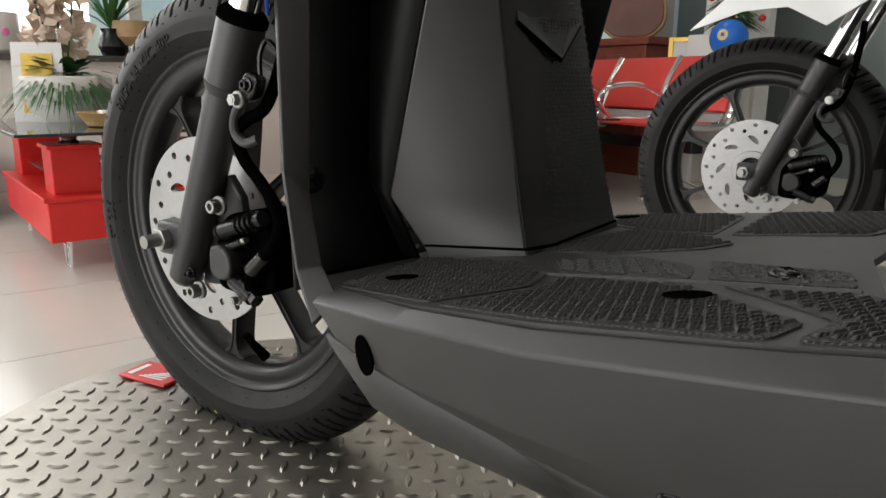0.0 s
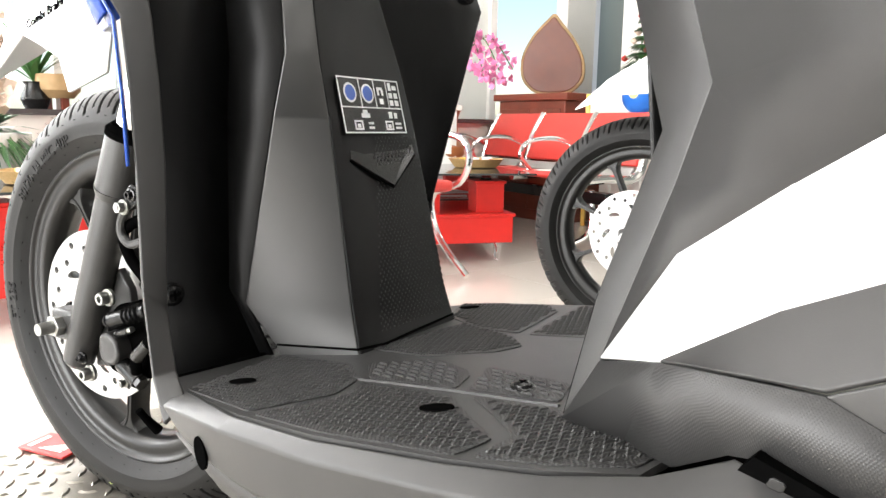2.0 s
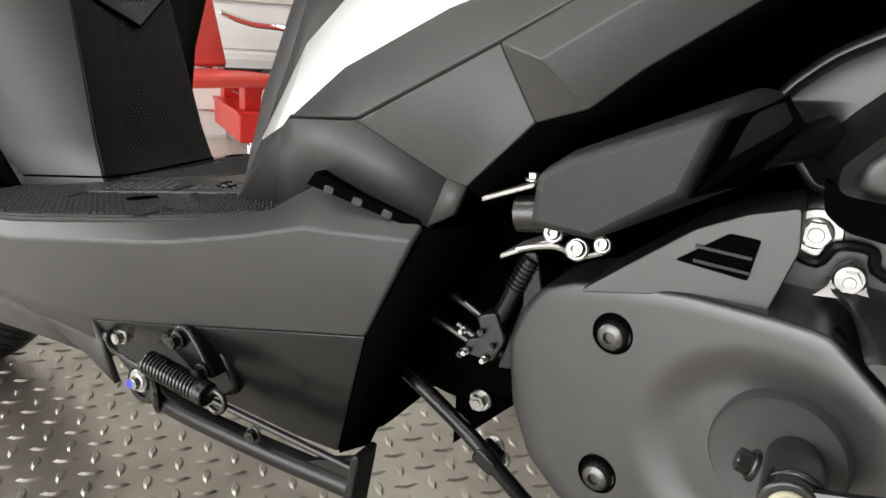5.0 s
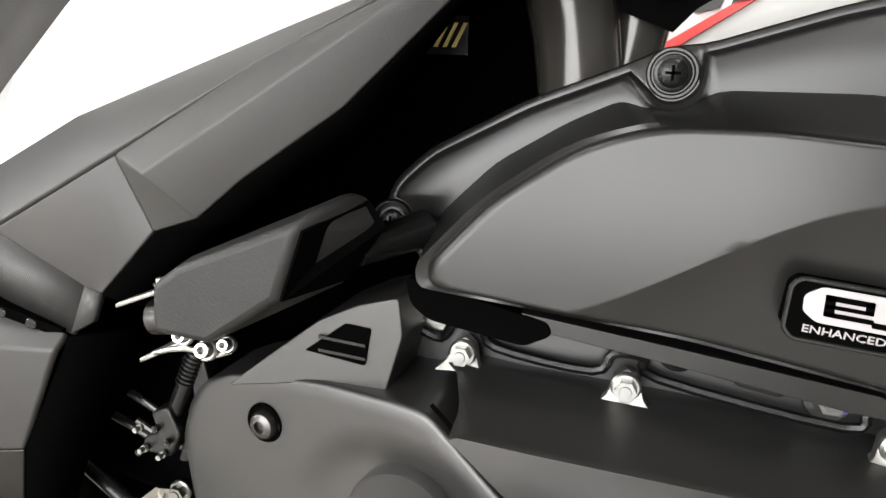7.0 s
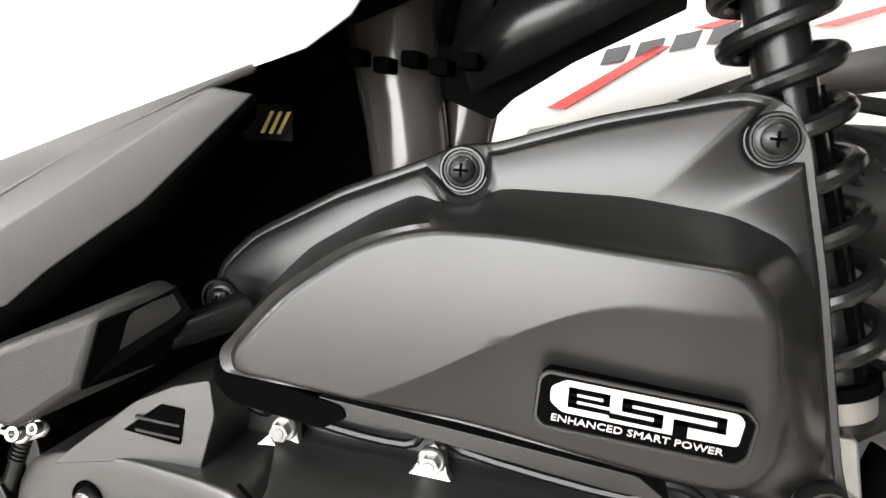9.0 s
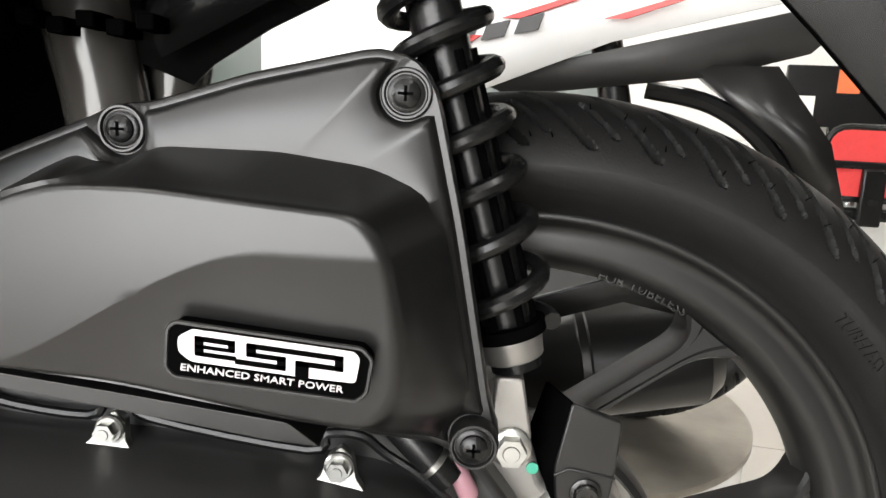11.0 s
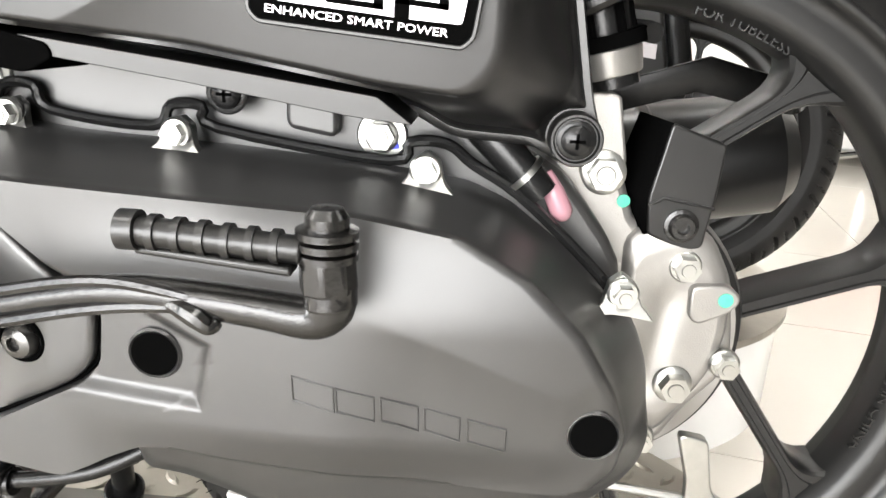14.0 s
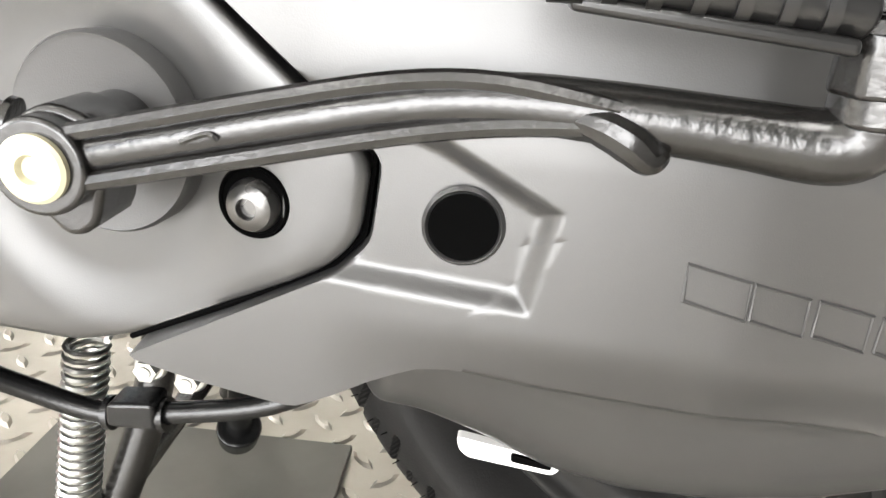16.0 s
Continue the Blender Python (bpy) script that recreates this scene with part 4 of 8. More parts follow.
for index, outline in enumerate(MATS):
    ring = rounded(outline, 0.005, 3)
    lo, hi = [deck(*p, 0.001) for p in ring], [deck(*p, 0.0030) for p in ring]
    k = len(ring)
    bm = poly(lo + hi, [tuple(range(k, 2 * k))] + [(i, (i + 1) % k, k + (i + 1) % k, k + i) for i in range(k)])
    pad = part("tread_pad", bm, MATT, floorboard, "black tread pad with rows of studs", smooth=False)
    bm, away = bmesh.new(), radians(62 if index not in (3, 4) else -12)
    d, nrm = Vector((math.cos(away), math.sin(away), 0)), Vector((-math.sin(away), math.cos(away), 0))
    mid = Vector((*np.mean(outline, axis=0).tolist(), 0))
    long, wide, across = (0.0030, 0.0012, 0.0043) if index not in (3, 4) else (0.0058, 0.0010, 0.0062)
    for i in range(-34, 35):
        for j in range(-40, 41):
            c = mid + nrm * across * i + d * (long * 2.25 * (j + 0.5 * (i % 2)))
            if not inside(c.x, c.y, outline, 0.0042):
                continue
            top, foot = [], []
            for a, b in ((-1, -0.6), (1, -1), (1, 0.6), (-1, 1)):
                p, q = c + d * long * a + nrm * wide * b, c + d * long * a * 0.7 + nrm * wide * b * 0.45
                foot.append(bm.verts.new(deck(p.x, p.y, 0.0030)))
                top.append(bm.verts.new(deck(q.x, q.y, 0.0043)))
            bm.faces.new(top)
            for m in range(4):
                bm.faces.new((foot[m], foot[(m + 1) % 4], top[(m + 1) % 4], top[m]))
    tagged(part("stud", bm, MATT, pad, smooth=False), kind="stuff")
for x, y in ((0.443, -0.146), (0.616, -0.134), (0.428, 0.140)):
    # flat black disc on the pad paints the shade of a screw recess
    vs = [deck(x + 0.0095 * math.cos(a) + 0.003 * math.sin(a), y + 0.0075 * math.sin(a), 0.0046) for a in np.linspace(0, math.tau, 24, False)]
    well = part("screw_well_shade", poly(vs, [tuple(range(24))]), DEEP, floorboard, "flat black disc painted as the shade in a screw recess", smooth=False, solid=0.001)
bolt("floor_screw", deck(0.638, -0.078, 0.0035), 0.0060, (0, 0, 1), SMOOTH, floorboard, "cross", 0.003)
part("deck_ridge", tube(bmesh.new(), [deck(0.512, -0.103, 0.002), deck(0.560, -0.100, 0.002), deck(0.600, -0.098, 0.002), deck(0.675, -0.098, 0.002)], 0.0016, 6, 0), PANEL, floorboard)

# side skirt under the floorboard
TOP = [(0.408, -0.172, 0.290), (0.502, -0.192, 0.302), (0.580, -0.195, 0.312), (0.668, -0.188, 0.325), (0.716, -0.180, 0.332), (0.760, -0.170, 0.343), (0.792, -0.172, 0.362), (0.860, -0.186, 0.356)]
LIP = [(0.418, -0.193, 0.286), (0.494, -0.198, 0.293), (0.580, -0.200, 0.302), (0.668, -0.198, 0.316), (0.716, -0.196, 0.324), (0.765, -0.194, 0.336), (0.800, -0.192, 0.346), (0.858, -0.191, 0.350)]
MIDS = [(0.436, -0.190, 0.270), (0.500, -0.194, 0.262), (0.560, -0.194, 0.262), (0.640, -0.192, 0.262), (0.690, -0.191, 0.271), (0.740, -0.190, 0.281), (0.790, -0.189, 0.291), (0.834, -0.189, 0.300)]
LOW = [(0.462, -0.186, 0.258), (0.510, -0.187, 0.2545), (0.558, -0.186, 0.2500), (0.632, -0.184, 0.2440)]
UND = [(0.640, -0.176, 0.234), (0.690, -0.171, 0.227), (0.740, -0.171, 0.223), (0.780, -0.172, 0.2205), (0.807, -0.172, 0.2205)]
skirt = part("side_skirt", poly(TOP + LIP + MIDS + LOW, [(i, i + 1, 9 + i, 8 + i) for i in range(7)] + [(8 + i, 9 + i, 17 + i, 16 + i) for i in range(7)] + [(16 + i, 17 + i, 25 + i, 24 + i) for i in range(3)]), PANEL, scooter, "grey-black grained side skirt", solid=0.004, bevel=0.0030)
part("skirt_leg", poly([LOW[2], LOW[3], MIDS[3], (0.642, -0.181, 0.2150), (0.616, -0.180, 0.2270), (0.582, -0.183, 0.2430)], [(0, 1, 4, 5), (1, 2, 3, 4)]), PANEL, skirt, solid=0.004)
part("lower_skirt", poly(MIDS[3:] + UND, [(i, i + 1, 6 + i, 5 + i) for i in range(4)]), SMOOTH, skirt, "dark lower skirt panel behind the side stand", solid=0.003, bevel=0.001)
# return edge blackened to paint the shade behind the skirt
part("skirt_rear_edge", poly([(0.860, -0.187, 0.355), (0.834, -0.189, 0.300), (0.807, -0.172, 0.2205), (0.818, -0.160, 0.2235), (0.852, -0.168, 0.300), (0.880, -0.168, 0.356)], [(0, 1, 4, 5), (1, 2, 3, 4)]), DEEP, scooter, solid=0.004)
part("skirt_under", poly([(0.424, -0.188, 0.268), (0.463, -0.185, 0.2565), (0.510, -0.186, 0.2530), (0.558, -0.185, 0.2490), (0.622, -0.182, 0.2430), (0.388, -0.160, 0.2450), (0.424, -0.154, 0.2105), (0.468, -0.154, 0.2055), (0.536, -0.154, 0.2080), (0.600, -0.158, 0.2120), (0.40, -0.10, 0.255), (0.43, -0.09, 0.222), (0.47, -0.09, 0.216), (0.54, -0.09, 0.217), (0.61, -0.09, 0.218)], [(i, i + 1, 6 + i, 5 + i) for i in range(4)] + [(5 + i, 6 + i, 11 + i, 10 + i) for i in range(4)]), PANEL, skirt, "grey-black underside of the skirt rolled inwards", solid=0.003)
# flat black oval paints the shade of a slot; no hole is cut
vs = [(0.468 + 0.0068 * math.cos(a), -0.1962, 0.269 + 0.0105 * math.sin(a) - 0.4 * 0.008 * math.cos(a)) for a in np.linspace(0, math.tau, 24, False)]
part("skirt_slot_shade", poly(vs, [tuple(range(24))]), DEEP, skirt, "flat black oval painted as the shade in a screw slot", smooth=False, solid=0.002)
# black strip and blackened fins paint the shade inside the grille
part("grille_slot_shade", prism([(0.797, 0.3660), (0.857, 0.3545), (0.858, 0.3585), (0.826, 0.3655), (0.802, 0.3725)], -0.1872, -0.170), DEEP, scooter, "black strip painted as the shade inside the grille", smooth=False)
for x in (0.806, 0.822, 0.838):
    z = 0.3655 - 0.19 * (x - 0.800)
    part("grille_fin", prism(rounded([(x, z - 0.001), (x + 0.006, z - 0.002), (x + 0.0075, z + 0.002), (x + 0.002, z + 0.0035)], 0.001, 2), -0.1878, -0.172), SMOOTH, scooter, bevel=0.0006)

# seat cowl: faceted side panels
FACE = [(0.690, -0.118, 0.334), (0.700, -0.108, 0.395), (0.722, -0.090, 0.482), (0.684, -0.052, 0.558), (0.644, -0.03, 0.66)]
FIN = [(0.712, -0.121, 0.370), (0.724, -0.114, 0.412), (0.738, -0.110, 0.456), (0.752, -0.111, 0.502), (0.705, -0.08, 0.62)]
part("cowl_front_edge", poly(FACE + FIN, [(0, 1, 6, 5), (1, 2, 7, 6), (2, 3, 8, 7), (3, 4, 9, 8)]), PANEL, scooter, "grey-black front edge of the seat cowl", solid=0.003, bevel=0.0012)
part("cowl_inner_face", poly([(0.690, -0.117, 0.334), (0.700, -0.107, 0.395), (0.719, -0.093, 0.465), (0.690, -0.051, 0.560), (0.650, -0.03, 0.66), (0.640, 0.1, 0.66), (0.66, 0.1, 0.56), (0.68, 0.1, 0.465), (0.66, 0.1, 0.395), (0.655, 0.1, 0.334)], [(0, 1, 8, 9), (1, 2, 7, 8), (2, 3, 6, 7), (3, 4, 5, 6)]), SMOOTH, scooter, solid=0.003)
WU = [(0.712, -0.122, 0.371), (0.747, -0.124, 0.427), (0.795, -0.137, 0.462), (0.840, -0.150, 0.492), (0.92, -0.165, 0.545), (1.02, -0.17, 0.60)]
WD = [(0.7122, -0.1222, 0.3705), (0.752, -0.150, 0.385), (0.800, -0.162, 0.418), (0.856, -0.166, 0.446), (0.955, -0.168, 0.483), (1.020, -0.167, 0.507)]
part("white_panel", poly(WU + WD, [(i, i + 1, 7 + i, 6 + i) for i in range(5)]), WHITE, scooter, "white glossy side panel", solid=0.003)
UP = [(0.738, -0.110, 0.456), (0.752, -0.111, 0.502), (0.705, -0.08, 0.62), (0.80, -0.12, 0.64), (0.92, -0.15, 0.66), (1.02, -0.15, 0.66)]
part("upper_panel", poly(WU + UP + [(0.724, -0.114, 0.412)], [(0, 1, 12), (12, 1, 6), (1, 2, 6), (2, 3, 7, 6), (3, 4, 9, 8, 7), (4, 5, 11, 10, 9)]), PANEL, scooter, "grey-black upper seat cowl panel", solid=0.003)
BODYV, BV2, BV3 = (0.820, -0.180, 0.397), (0.869, -0.183, 0.378), (0.880, -0.187, 0.377)
P1, P2, P2I, P3 = (0.889, -0.184, 0.434), (0.908, -0.188, 0.406), (0.910, -0.196, 0.429), (0.928, -0.189, 0.413)
RID = [(0.775, -0.172, 0.394), (0.820, -0.180, 0.398), (0.889, -0.185, 0.4345), (0.955, -0.184, 0.472), (1.010, -0.180, 0.4995), (1.022, -0.172, 0.506)]
part("lower_band", poly(WD + RID, [(1, 2, 7, 6), (2, 3, 8, 7), (3, 4, 9, 8), (4, 5, 11, 10, 9)]), PANEL, scooter, "grey-black lower seat cowl band", solid=0.003, bevel=0.001)
part("cowl_facet", poly([BODYV, BV2, BV3, P2, P1], [(0, 1, 2, 3, 4)]), PANEL, scooter, solid=0.003, bevel=0.001)
part("rear_facet", poly([P1, P2, P3, P2I, (0.955, -0.184, 0.472), (1.010, -0.180, 0.499), (0.988, -0.187, 0.481), (1.024, -0.176, 0.497), (0.985, -0.186, 0.456), (0.945, -0.187, 0.428)], [(0, 1, 2, 3), (0, 3, 6, 4), (4, 6, 5), (3, 2, 9, 8, 6), (6, 8, 7, 5)]), PANEL, scooter, "grey-black facet with fine net texture", solid=0.003, bevel=0.001)
part("carbon_panel", poly([(0.690, -0.119, 0.333), (0.712, -0.123, 0.3695), (0.752, -0.1505, 0.385), (0.775, -0.171, 0.393), BODYV, BV2, (0.862, -0.184, 0.356), (0.806, -0.179, 0.369), (0.790, -0.172, 0.364), (0.765, -0.160, 0.346), (0.730, -0.130, 0.336)], [(0, 1, 2), (0, 2, 10), (2, 3, 8), (2, 8, 9), (2, 9, 10), (3, 4, 7, 8), (4, 5, 6, 7)]), CARBON, scooter, "carbon-weave lower seat cowl panel", solid=0.003)
part("cowl_tab", poly([BV2, BV3, (0.874, -0.186, 0.364), (0.862, -0.185, 0.357)], [(0, 1, 2, 3)]), PANEL, scooter, solid=0.003)
# near-black return, inner panel and filler block paint the shade behind the cowl
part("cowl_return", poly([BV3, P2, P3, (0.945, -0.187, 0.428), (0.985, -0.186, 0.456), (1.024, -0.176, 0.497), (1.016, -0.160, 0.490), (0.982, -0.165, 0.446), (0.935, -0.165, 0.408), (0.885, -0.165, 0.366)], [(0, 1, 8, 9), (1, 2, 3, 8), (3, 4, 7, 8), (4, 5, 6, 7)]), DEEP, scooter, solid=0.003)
part("inner_fender", poly([(0.84, -0.10, 0.20), (0.84, -0.10, 0.66), (1.06, -0.06, 0.66), (1.06, -0.06, 0.34), (0.90, -0.09, 0.26)], [(0, 1, 2, 3, 4)]), DEEP, scooter, "black inner panel, near-black for the shaded hollow behind the cowl", solid=0.004)
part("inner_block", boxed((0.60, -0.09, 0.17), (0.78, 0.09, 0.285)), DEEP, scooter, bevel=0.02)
lab = part("caution_label", poly([(0.984, -0.112, 0.478), (1.010, -0.111, 0.478), (1.010, -0.111, 0.494), (0.984, -0.112, 0.494)], [(0, 1, 2, 3)]), STICKER, scooter, "black label with yellow stripes", smooth=False, solid=0.001)
for k, x in enumerate((0.986, 0.9955, 0.9995, 1.0035)):
    part("stripe", prism([(x, 0.481), (x + 0.0016, 0.481), (x + 0.0065, 0.491), (x + 0.0050, 0.491)], -0.1140, -0.1130), BRASS, lab, smooth=False)



# ---- engine, drive cover and air box ----
def cover(name, rings, centre, material, parent, label, shape=None, n=200, fill=16):
    """A cast cover of rings (outline, y or function of x and z), filled towards its centre."""
    first = resample(rings[0][0], n)
    c = np.array(centre)
    angles = np.arctan2(first[:, 1] - c[1], first[:, 0] - c[0])
    bm, rows = bmesh.new(), []
    lines = [(cast(o, c, angles), y) for o, y in rings]
    last, ylast = lines[-1]
    lines += [(c + (last - c) * k, ylast) for k in np.linspace(0.97, 0.04, fill)]
    reach = np.full(n, 9.0)
    for k, (line, y) in enumerate(lines):
        far = np.hypot(*(line - c).T)
        reach = np.minimum(far, reach * 0.9985)
        lines[k] = (c + (line - c) * (reach / far)[:, None], y)
    for line, y in lines:
        row = []
        for x, z in line:
            yy = y(x, z) if callable(y) else y
            row.append(bm.verts.new((x, yy + (shape(x, z, yy) if shape else 0.0), z)))
        rows.append(row)
    for a, b in zip(rows, rows[1:]):
        for i in range(n):
            bm.faces.new((a[i], a[(i + 1) % n], b[(i + 1) % n], b[i]))
    bm.faces.new(rows[-1])
    ob = part(name, bm, material, parent, label)
    ob.data.set_sharp_from_angle(angle=radians(60))
    return ob


def shrink(outline, c, k):
    return [(c[0] + (x - c[0]) * k, c[1] + (z - c[1]) * k) for x, z in outline]


def mix(a, b, c, k, n=160):
    """The outline that lies k of the way from a to b, as seen from c."""
    angles = np.linspace(0, math.tau, n, False)
    p, q = cast(a, np.array(c), angles), cast(b, np.array(c), angles)
    return [tuple(v) for v in (p + (q - p) * k).tolist()]


def ramp(v, a, b):
    t = min(1.0, max(0.0, (v - a) / (b - a)))
    return t * t * (3 - 2 * t)


AIR_O = rounded([(0.978, 0.406), (0.984, 0.424), (1.000, 0.439), (1.041, 0.461), (1.081, 0.477), (1.092, 0.4825), (1.104, 0.483), (1.145, 0.496), (1.193, 0.507), (1.208, 0.503), (1.215, 0.492), (1.227, 0.443), (1.241, 0.373), (1.2465, 0.358), (1.240, 0.350), (1.230, 0.351), (1.222, 0.3565), (1.190, 0.3575), (1.178, 0.3650), (1.150, 0.3690), (1.05, 0.3805), (1.002, 0.3845), (0.996, 0.394)], 0.006, 3)
AIR_B = rounded([(1.003, 0.3875), (1.001, 0.397), (1.010, 0.414), (1.032, 0.436), (1.060, 0.4535), (1.078, 0.462), (1.086, 0.459), (1.100, 0.461), (1.110, 0.4665), (1.157, 0.467), (1.192, 0.463), (1.211, 0.455), (1.219, 0.442), (1.229, 0.408), (1.231, 0.377), (1.222, 0.364), (1.206, 0.359), (1.187, 0.3605), (1.150, 0.3715), (1.027, 0.383)], 0.006, 3)
AIR_T = rounded([(1.017, 0.394), (1.016, 0.402), (1.038, 0.427), (1.066, 0.447), (1.090, 0.455), (1.122, 0.456), (1.194, 0.451), (1.203, 0.440), (1.209, 0.408), (1.209, 0.386), (1.200, 0.375), (1.173, 0.377), (1.107, 0.387)], 0.010, 4)


def air_y(x, z):
    return -0.130 - 0.085 * (x - 0.985)


def air_shape(x, z, y):
    if y > -0.183:
        return 0.0
    arc = 0.387 + 0.050 * ramp(x, 1.045, 1.165)
    lean = 0.011 * (1 - ramp(x, 1.0, 1.19)) + 0.04 * (z - 0.415) + 1.1 * (z - 0.420) ** 2
    return lean + 0.0095 * (1 - math.exp(-max(0.0, arc - z) / 0.032))


AIR_C = (1.12, 0.42)
SCREWS = [(0.985, -0.130, 0.407), (1.094, -0.139, 0.4725), (1.2035, -0.149, 0.4905), (1.235, -0.158, 0.361)]


def inset(outline, d, keep=0.0, n=420):
    """The outline moved inwards by d, and kept clear of the screws by a radius."""
    pts = resample(outline, n)
    tangent = np.roll(pts, -2, 0) - np.roll(pts, 2, 0)
    nrm = np.c_[-tangent[:, 1], tangent[:, 0]] / np.hypot(*tangent.T)[:, None]
    c = np.array(AIR_C)
    if ((c - pts) * nrm).sum() < 0:
        nrm = -nrm
    out = []
    for p in pts + nrm * d:
        v = p - c
        far = math.hypot(*v)
        v = v / far
        for x, _, z in SCREWS if keep else ():
            w = np.array((x, z)) - c
            along = w @ v
            off = w @ w - along * along
            if along > 0 and off < keep * keep:
                far = min(far, along - math.sqrt(keep * keep - off))
        out.append(tuple((c + v * far).tolist()))
    return out


air = cover("air_box_cover", [(AIR_O, lambda x, z: air_y(x, z) + 0.014), (AIR_O, lambda x, z: air_y(x, z) + 0.0012), (inset(AIR_O, 0.0009), air_y), (inset(AIR_O, 0.0032, 0.0100), air_y), (inset(AIR_O, 0.0040, 0.0106), lambda x, z: air_y(x, z) - 0.0022), (inset(AIR_O, 0.0050, 0.0116), lambda x, z: air_y(x, z) - 0.0044), (inset(AIR_O, 0.0066, 0.0132), lambda x, z: air_y(x, z) - 0.0054), (shrink(AIR_B, AIR_C, 1.012), lambda x, z: air_y(x, z) - 0.0060), (AIR_B, lambda x, z: air_y(x, z) - 0.0085), (shrink(AIR_T, AIR_C, 1.055), lambda x, z: -0.178), (shrink(AIR_T, AIR_C, 1.015), lambda x, z: -0.1875), (AIR_T, -0.1902), (shrink(AIR_T, AIR_C, 0.97), -0.1915)], AIR_C, PLASTIC, scooter, "matt black moulded air box cover", air_shape, 420, 26)
for x, y, z in SCREWS:
    boss = part("screw_boss", spin(bmesh.new(), [(0.0094, 0.010), (0.0094, -0.0005), (0.0088, -0.0016), (0.0080, -0.0016), (0.0074, -0.0002), (0.0, -0.0002)], (x, y - 0.001, z), (0, 1, 0), 40), PLASTIC, air)
    bolt("cover_screw", (x, y - 0.0008, z), 0.0054, (0, -1, 0), SMOOTH, air, "cross", 0.0034, 1.28, label="black cross-head screw")
part("intake_lip", prism(rounded([(1.0065, 0.3960), (1.0085, 0.3855), (1.016, 0.3800), (1.052, 0.3745), (1.062, 0.3800), (1.060, 0.3845)], 0.0030, 4), -0.177, -0.140), DEEP, air, "black rubber intake lip", bevel=0.002)
# long lower flange of the air box
FLANGE = [(1.050, 0.3815), (1.062, 0.3800), (1.105, 0.3745), (1.160, 0.3665), (1.180, 0.3650), (1.168, 0.3735), (1.105, 0.3810), (1.050, 0.3870)]
part("lower_flange", prism(rounded(FLANGE, 0.001, 3), -0.176, -0.150), PLASTIC, air, bevel=0.0015)
# badge
BADGE = rounded([(1.1330, 0.4115), (1.1355, 0.4138), (1.1965, 0.4085), (1.1998, 0.4048), (1.1982, 0.3935), (1.1950, 0.3905), (1.1350, 0.3952), (1.1322, 0.3982)], 0.0012, 3)
badge = part("badge", prism(BADGE, -0.1932, -0.1800), DEEP, air, "black badge with silver lettering", bevel=0.0006)
part("badge_border", tube(bmesh.new(), [(x, -0.1930, z) for x, z in [*BADGE, BADGE[0]]], 0.0008, 6, 0), PLASTIC, badge)


def badge_at(u, v):
    return (1.1345 + 0.0625 * u, 0.4008 + 0.0118 * v - 0.0052 * u)


part("silver_plate", prism(rounded([badge_at(*q) for q in ((0.035, 0.30), (0.035, 0.72), (0.11, 0.99), (0.955, 0.99), (0.985, 0.82), (0.965, 0.10), (0.74, 0.06), (0.65, 0.06), (0.34, 0.06), (0.10, 0.06))], 0.0012, 3), -0.1939, -0.1930), SILVERPRINT, badge, smooth=False)
for x0, z0, x1, z1 in ((0.125, 0.68, 0.335, 0.82), (0.125, 0.28, 0.170, 0.82), (0.125, 0.48, 0.335, 0.58), (0.300, 0.48, 0.335, 0.82), (0.125, 0.26, 0.340, 0.38), (0.395, 0.68, 0.900, 0.82), (0.395, 0.44, 0.445, 0.82), (0.395, 0.44, 0.600, 0.57), (0.555, 0.20, 0.600, 0.57), (0.335, 0.18, 0.600, 0.32), (0.855, 0.38, 0.900, 0.82), (0.650, 0.38, 0.900, 0.52), (0.650, 0.06, 0.720, 0.52)):
    part("dark_bar", prism(rounded([badge_at(x0, z0), badge_at(x1, z0), badge_at(x1, z1), badge_at(x0, z1)], 0.0003, 3), -0.1944, -0.1937), DEEP, badge, smooth=False)
lettering("badge_lettering", "ENHANCED SMART POWER", 0.0033, on_side(1.1640, -0.1934, 0.3965, 4.7), SILVERPRINT, badge, 0.0004, 0, 1.30)

# belt drive covers
SEAM = [(1.0095, 0.2400), (1.040, 0.2562), (1.0670, 0.2704), (1.0738, 0.2782), (1.0760, 0.298), (1.060, 0.314), (1.020, 0.348)]
M_O = rounded([*SEAM, (1.012, 0.353), (1.046, 0.3495), (1.109, 0.347), (1.172, 0.3425), (1.198, 0.3390), (1.215, 0.332), (1.238, 0.315), (1.254, 0.302), (1.268, 0.288), (1.274, 0.272), (1.2765, 0.255), (1.2755, 0.238), (1.268, 0.2245), (1.257, 0.2140), (1.238, 0.2010), (1.209, 0.1920), (1.183, 0.1880), (1.152, 0.1880), (1.128, 0.1930), (1.106, 0.2030), (1.086, 0.2100), (1.070, 0.2115), (1.062, 0.2240), (1.030, 0.2310), (1.012, 0.2360)], 0.004, 3)
M_T = rounded([(1.0112, 0.2406), *[(x + 0.0008, z - 0.0002) for x, z in SEAM[1:6]], (1.026, 0.344), (1.060, 0.342), (1.110, 0.340), (1.165, 0.338), (1.198, 0.333), (1.222, 0.320), (1.240, 0.303), (1.253, 0.282), (1.259, 0.265), (1.257, 0.250), (1.248, 0.2380), (1.228, 0.2372), (1.190, 0.2388), (1.155, 0.2418), (1.116, 0.2452), (1.098, 0.2478), (1.087, 0.2468), (1.073, 0.2398), (1.0600, 0.2318), (1.054, 0.2308), (1.030, 0.2355)], 0.0025, 3)
MC = (1.13, 0.29)
POCKET = [(1.066, 0.268), (1.1135, 0.2655), (1.1195, 0.297), (1.092, 0.3055), (1.070, 0.317)]


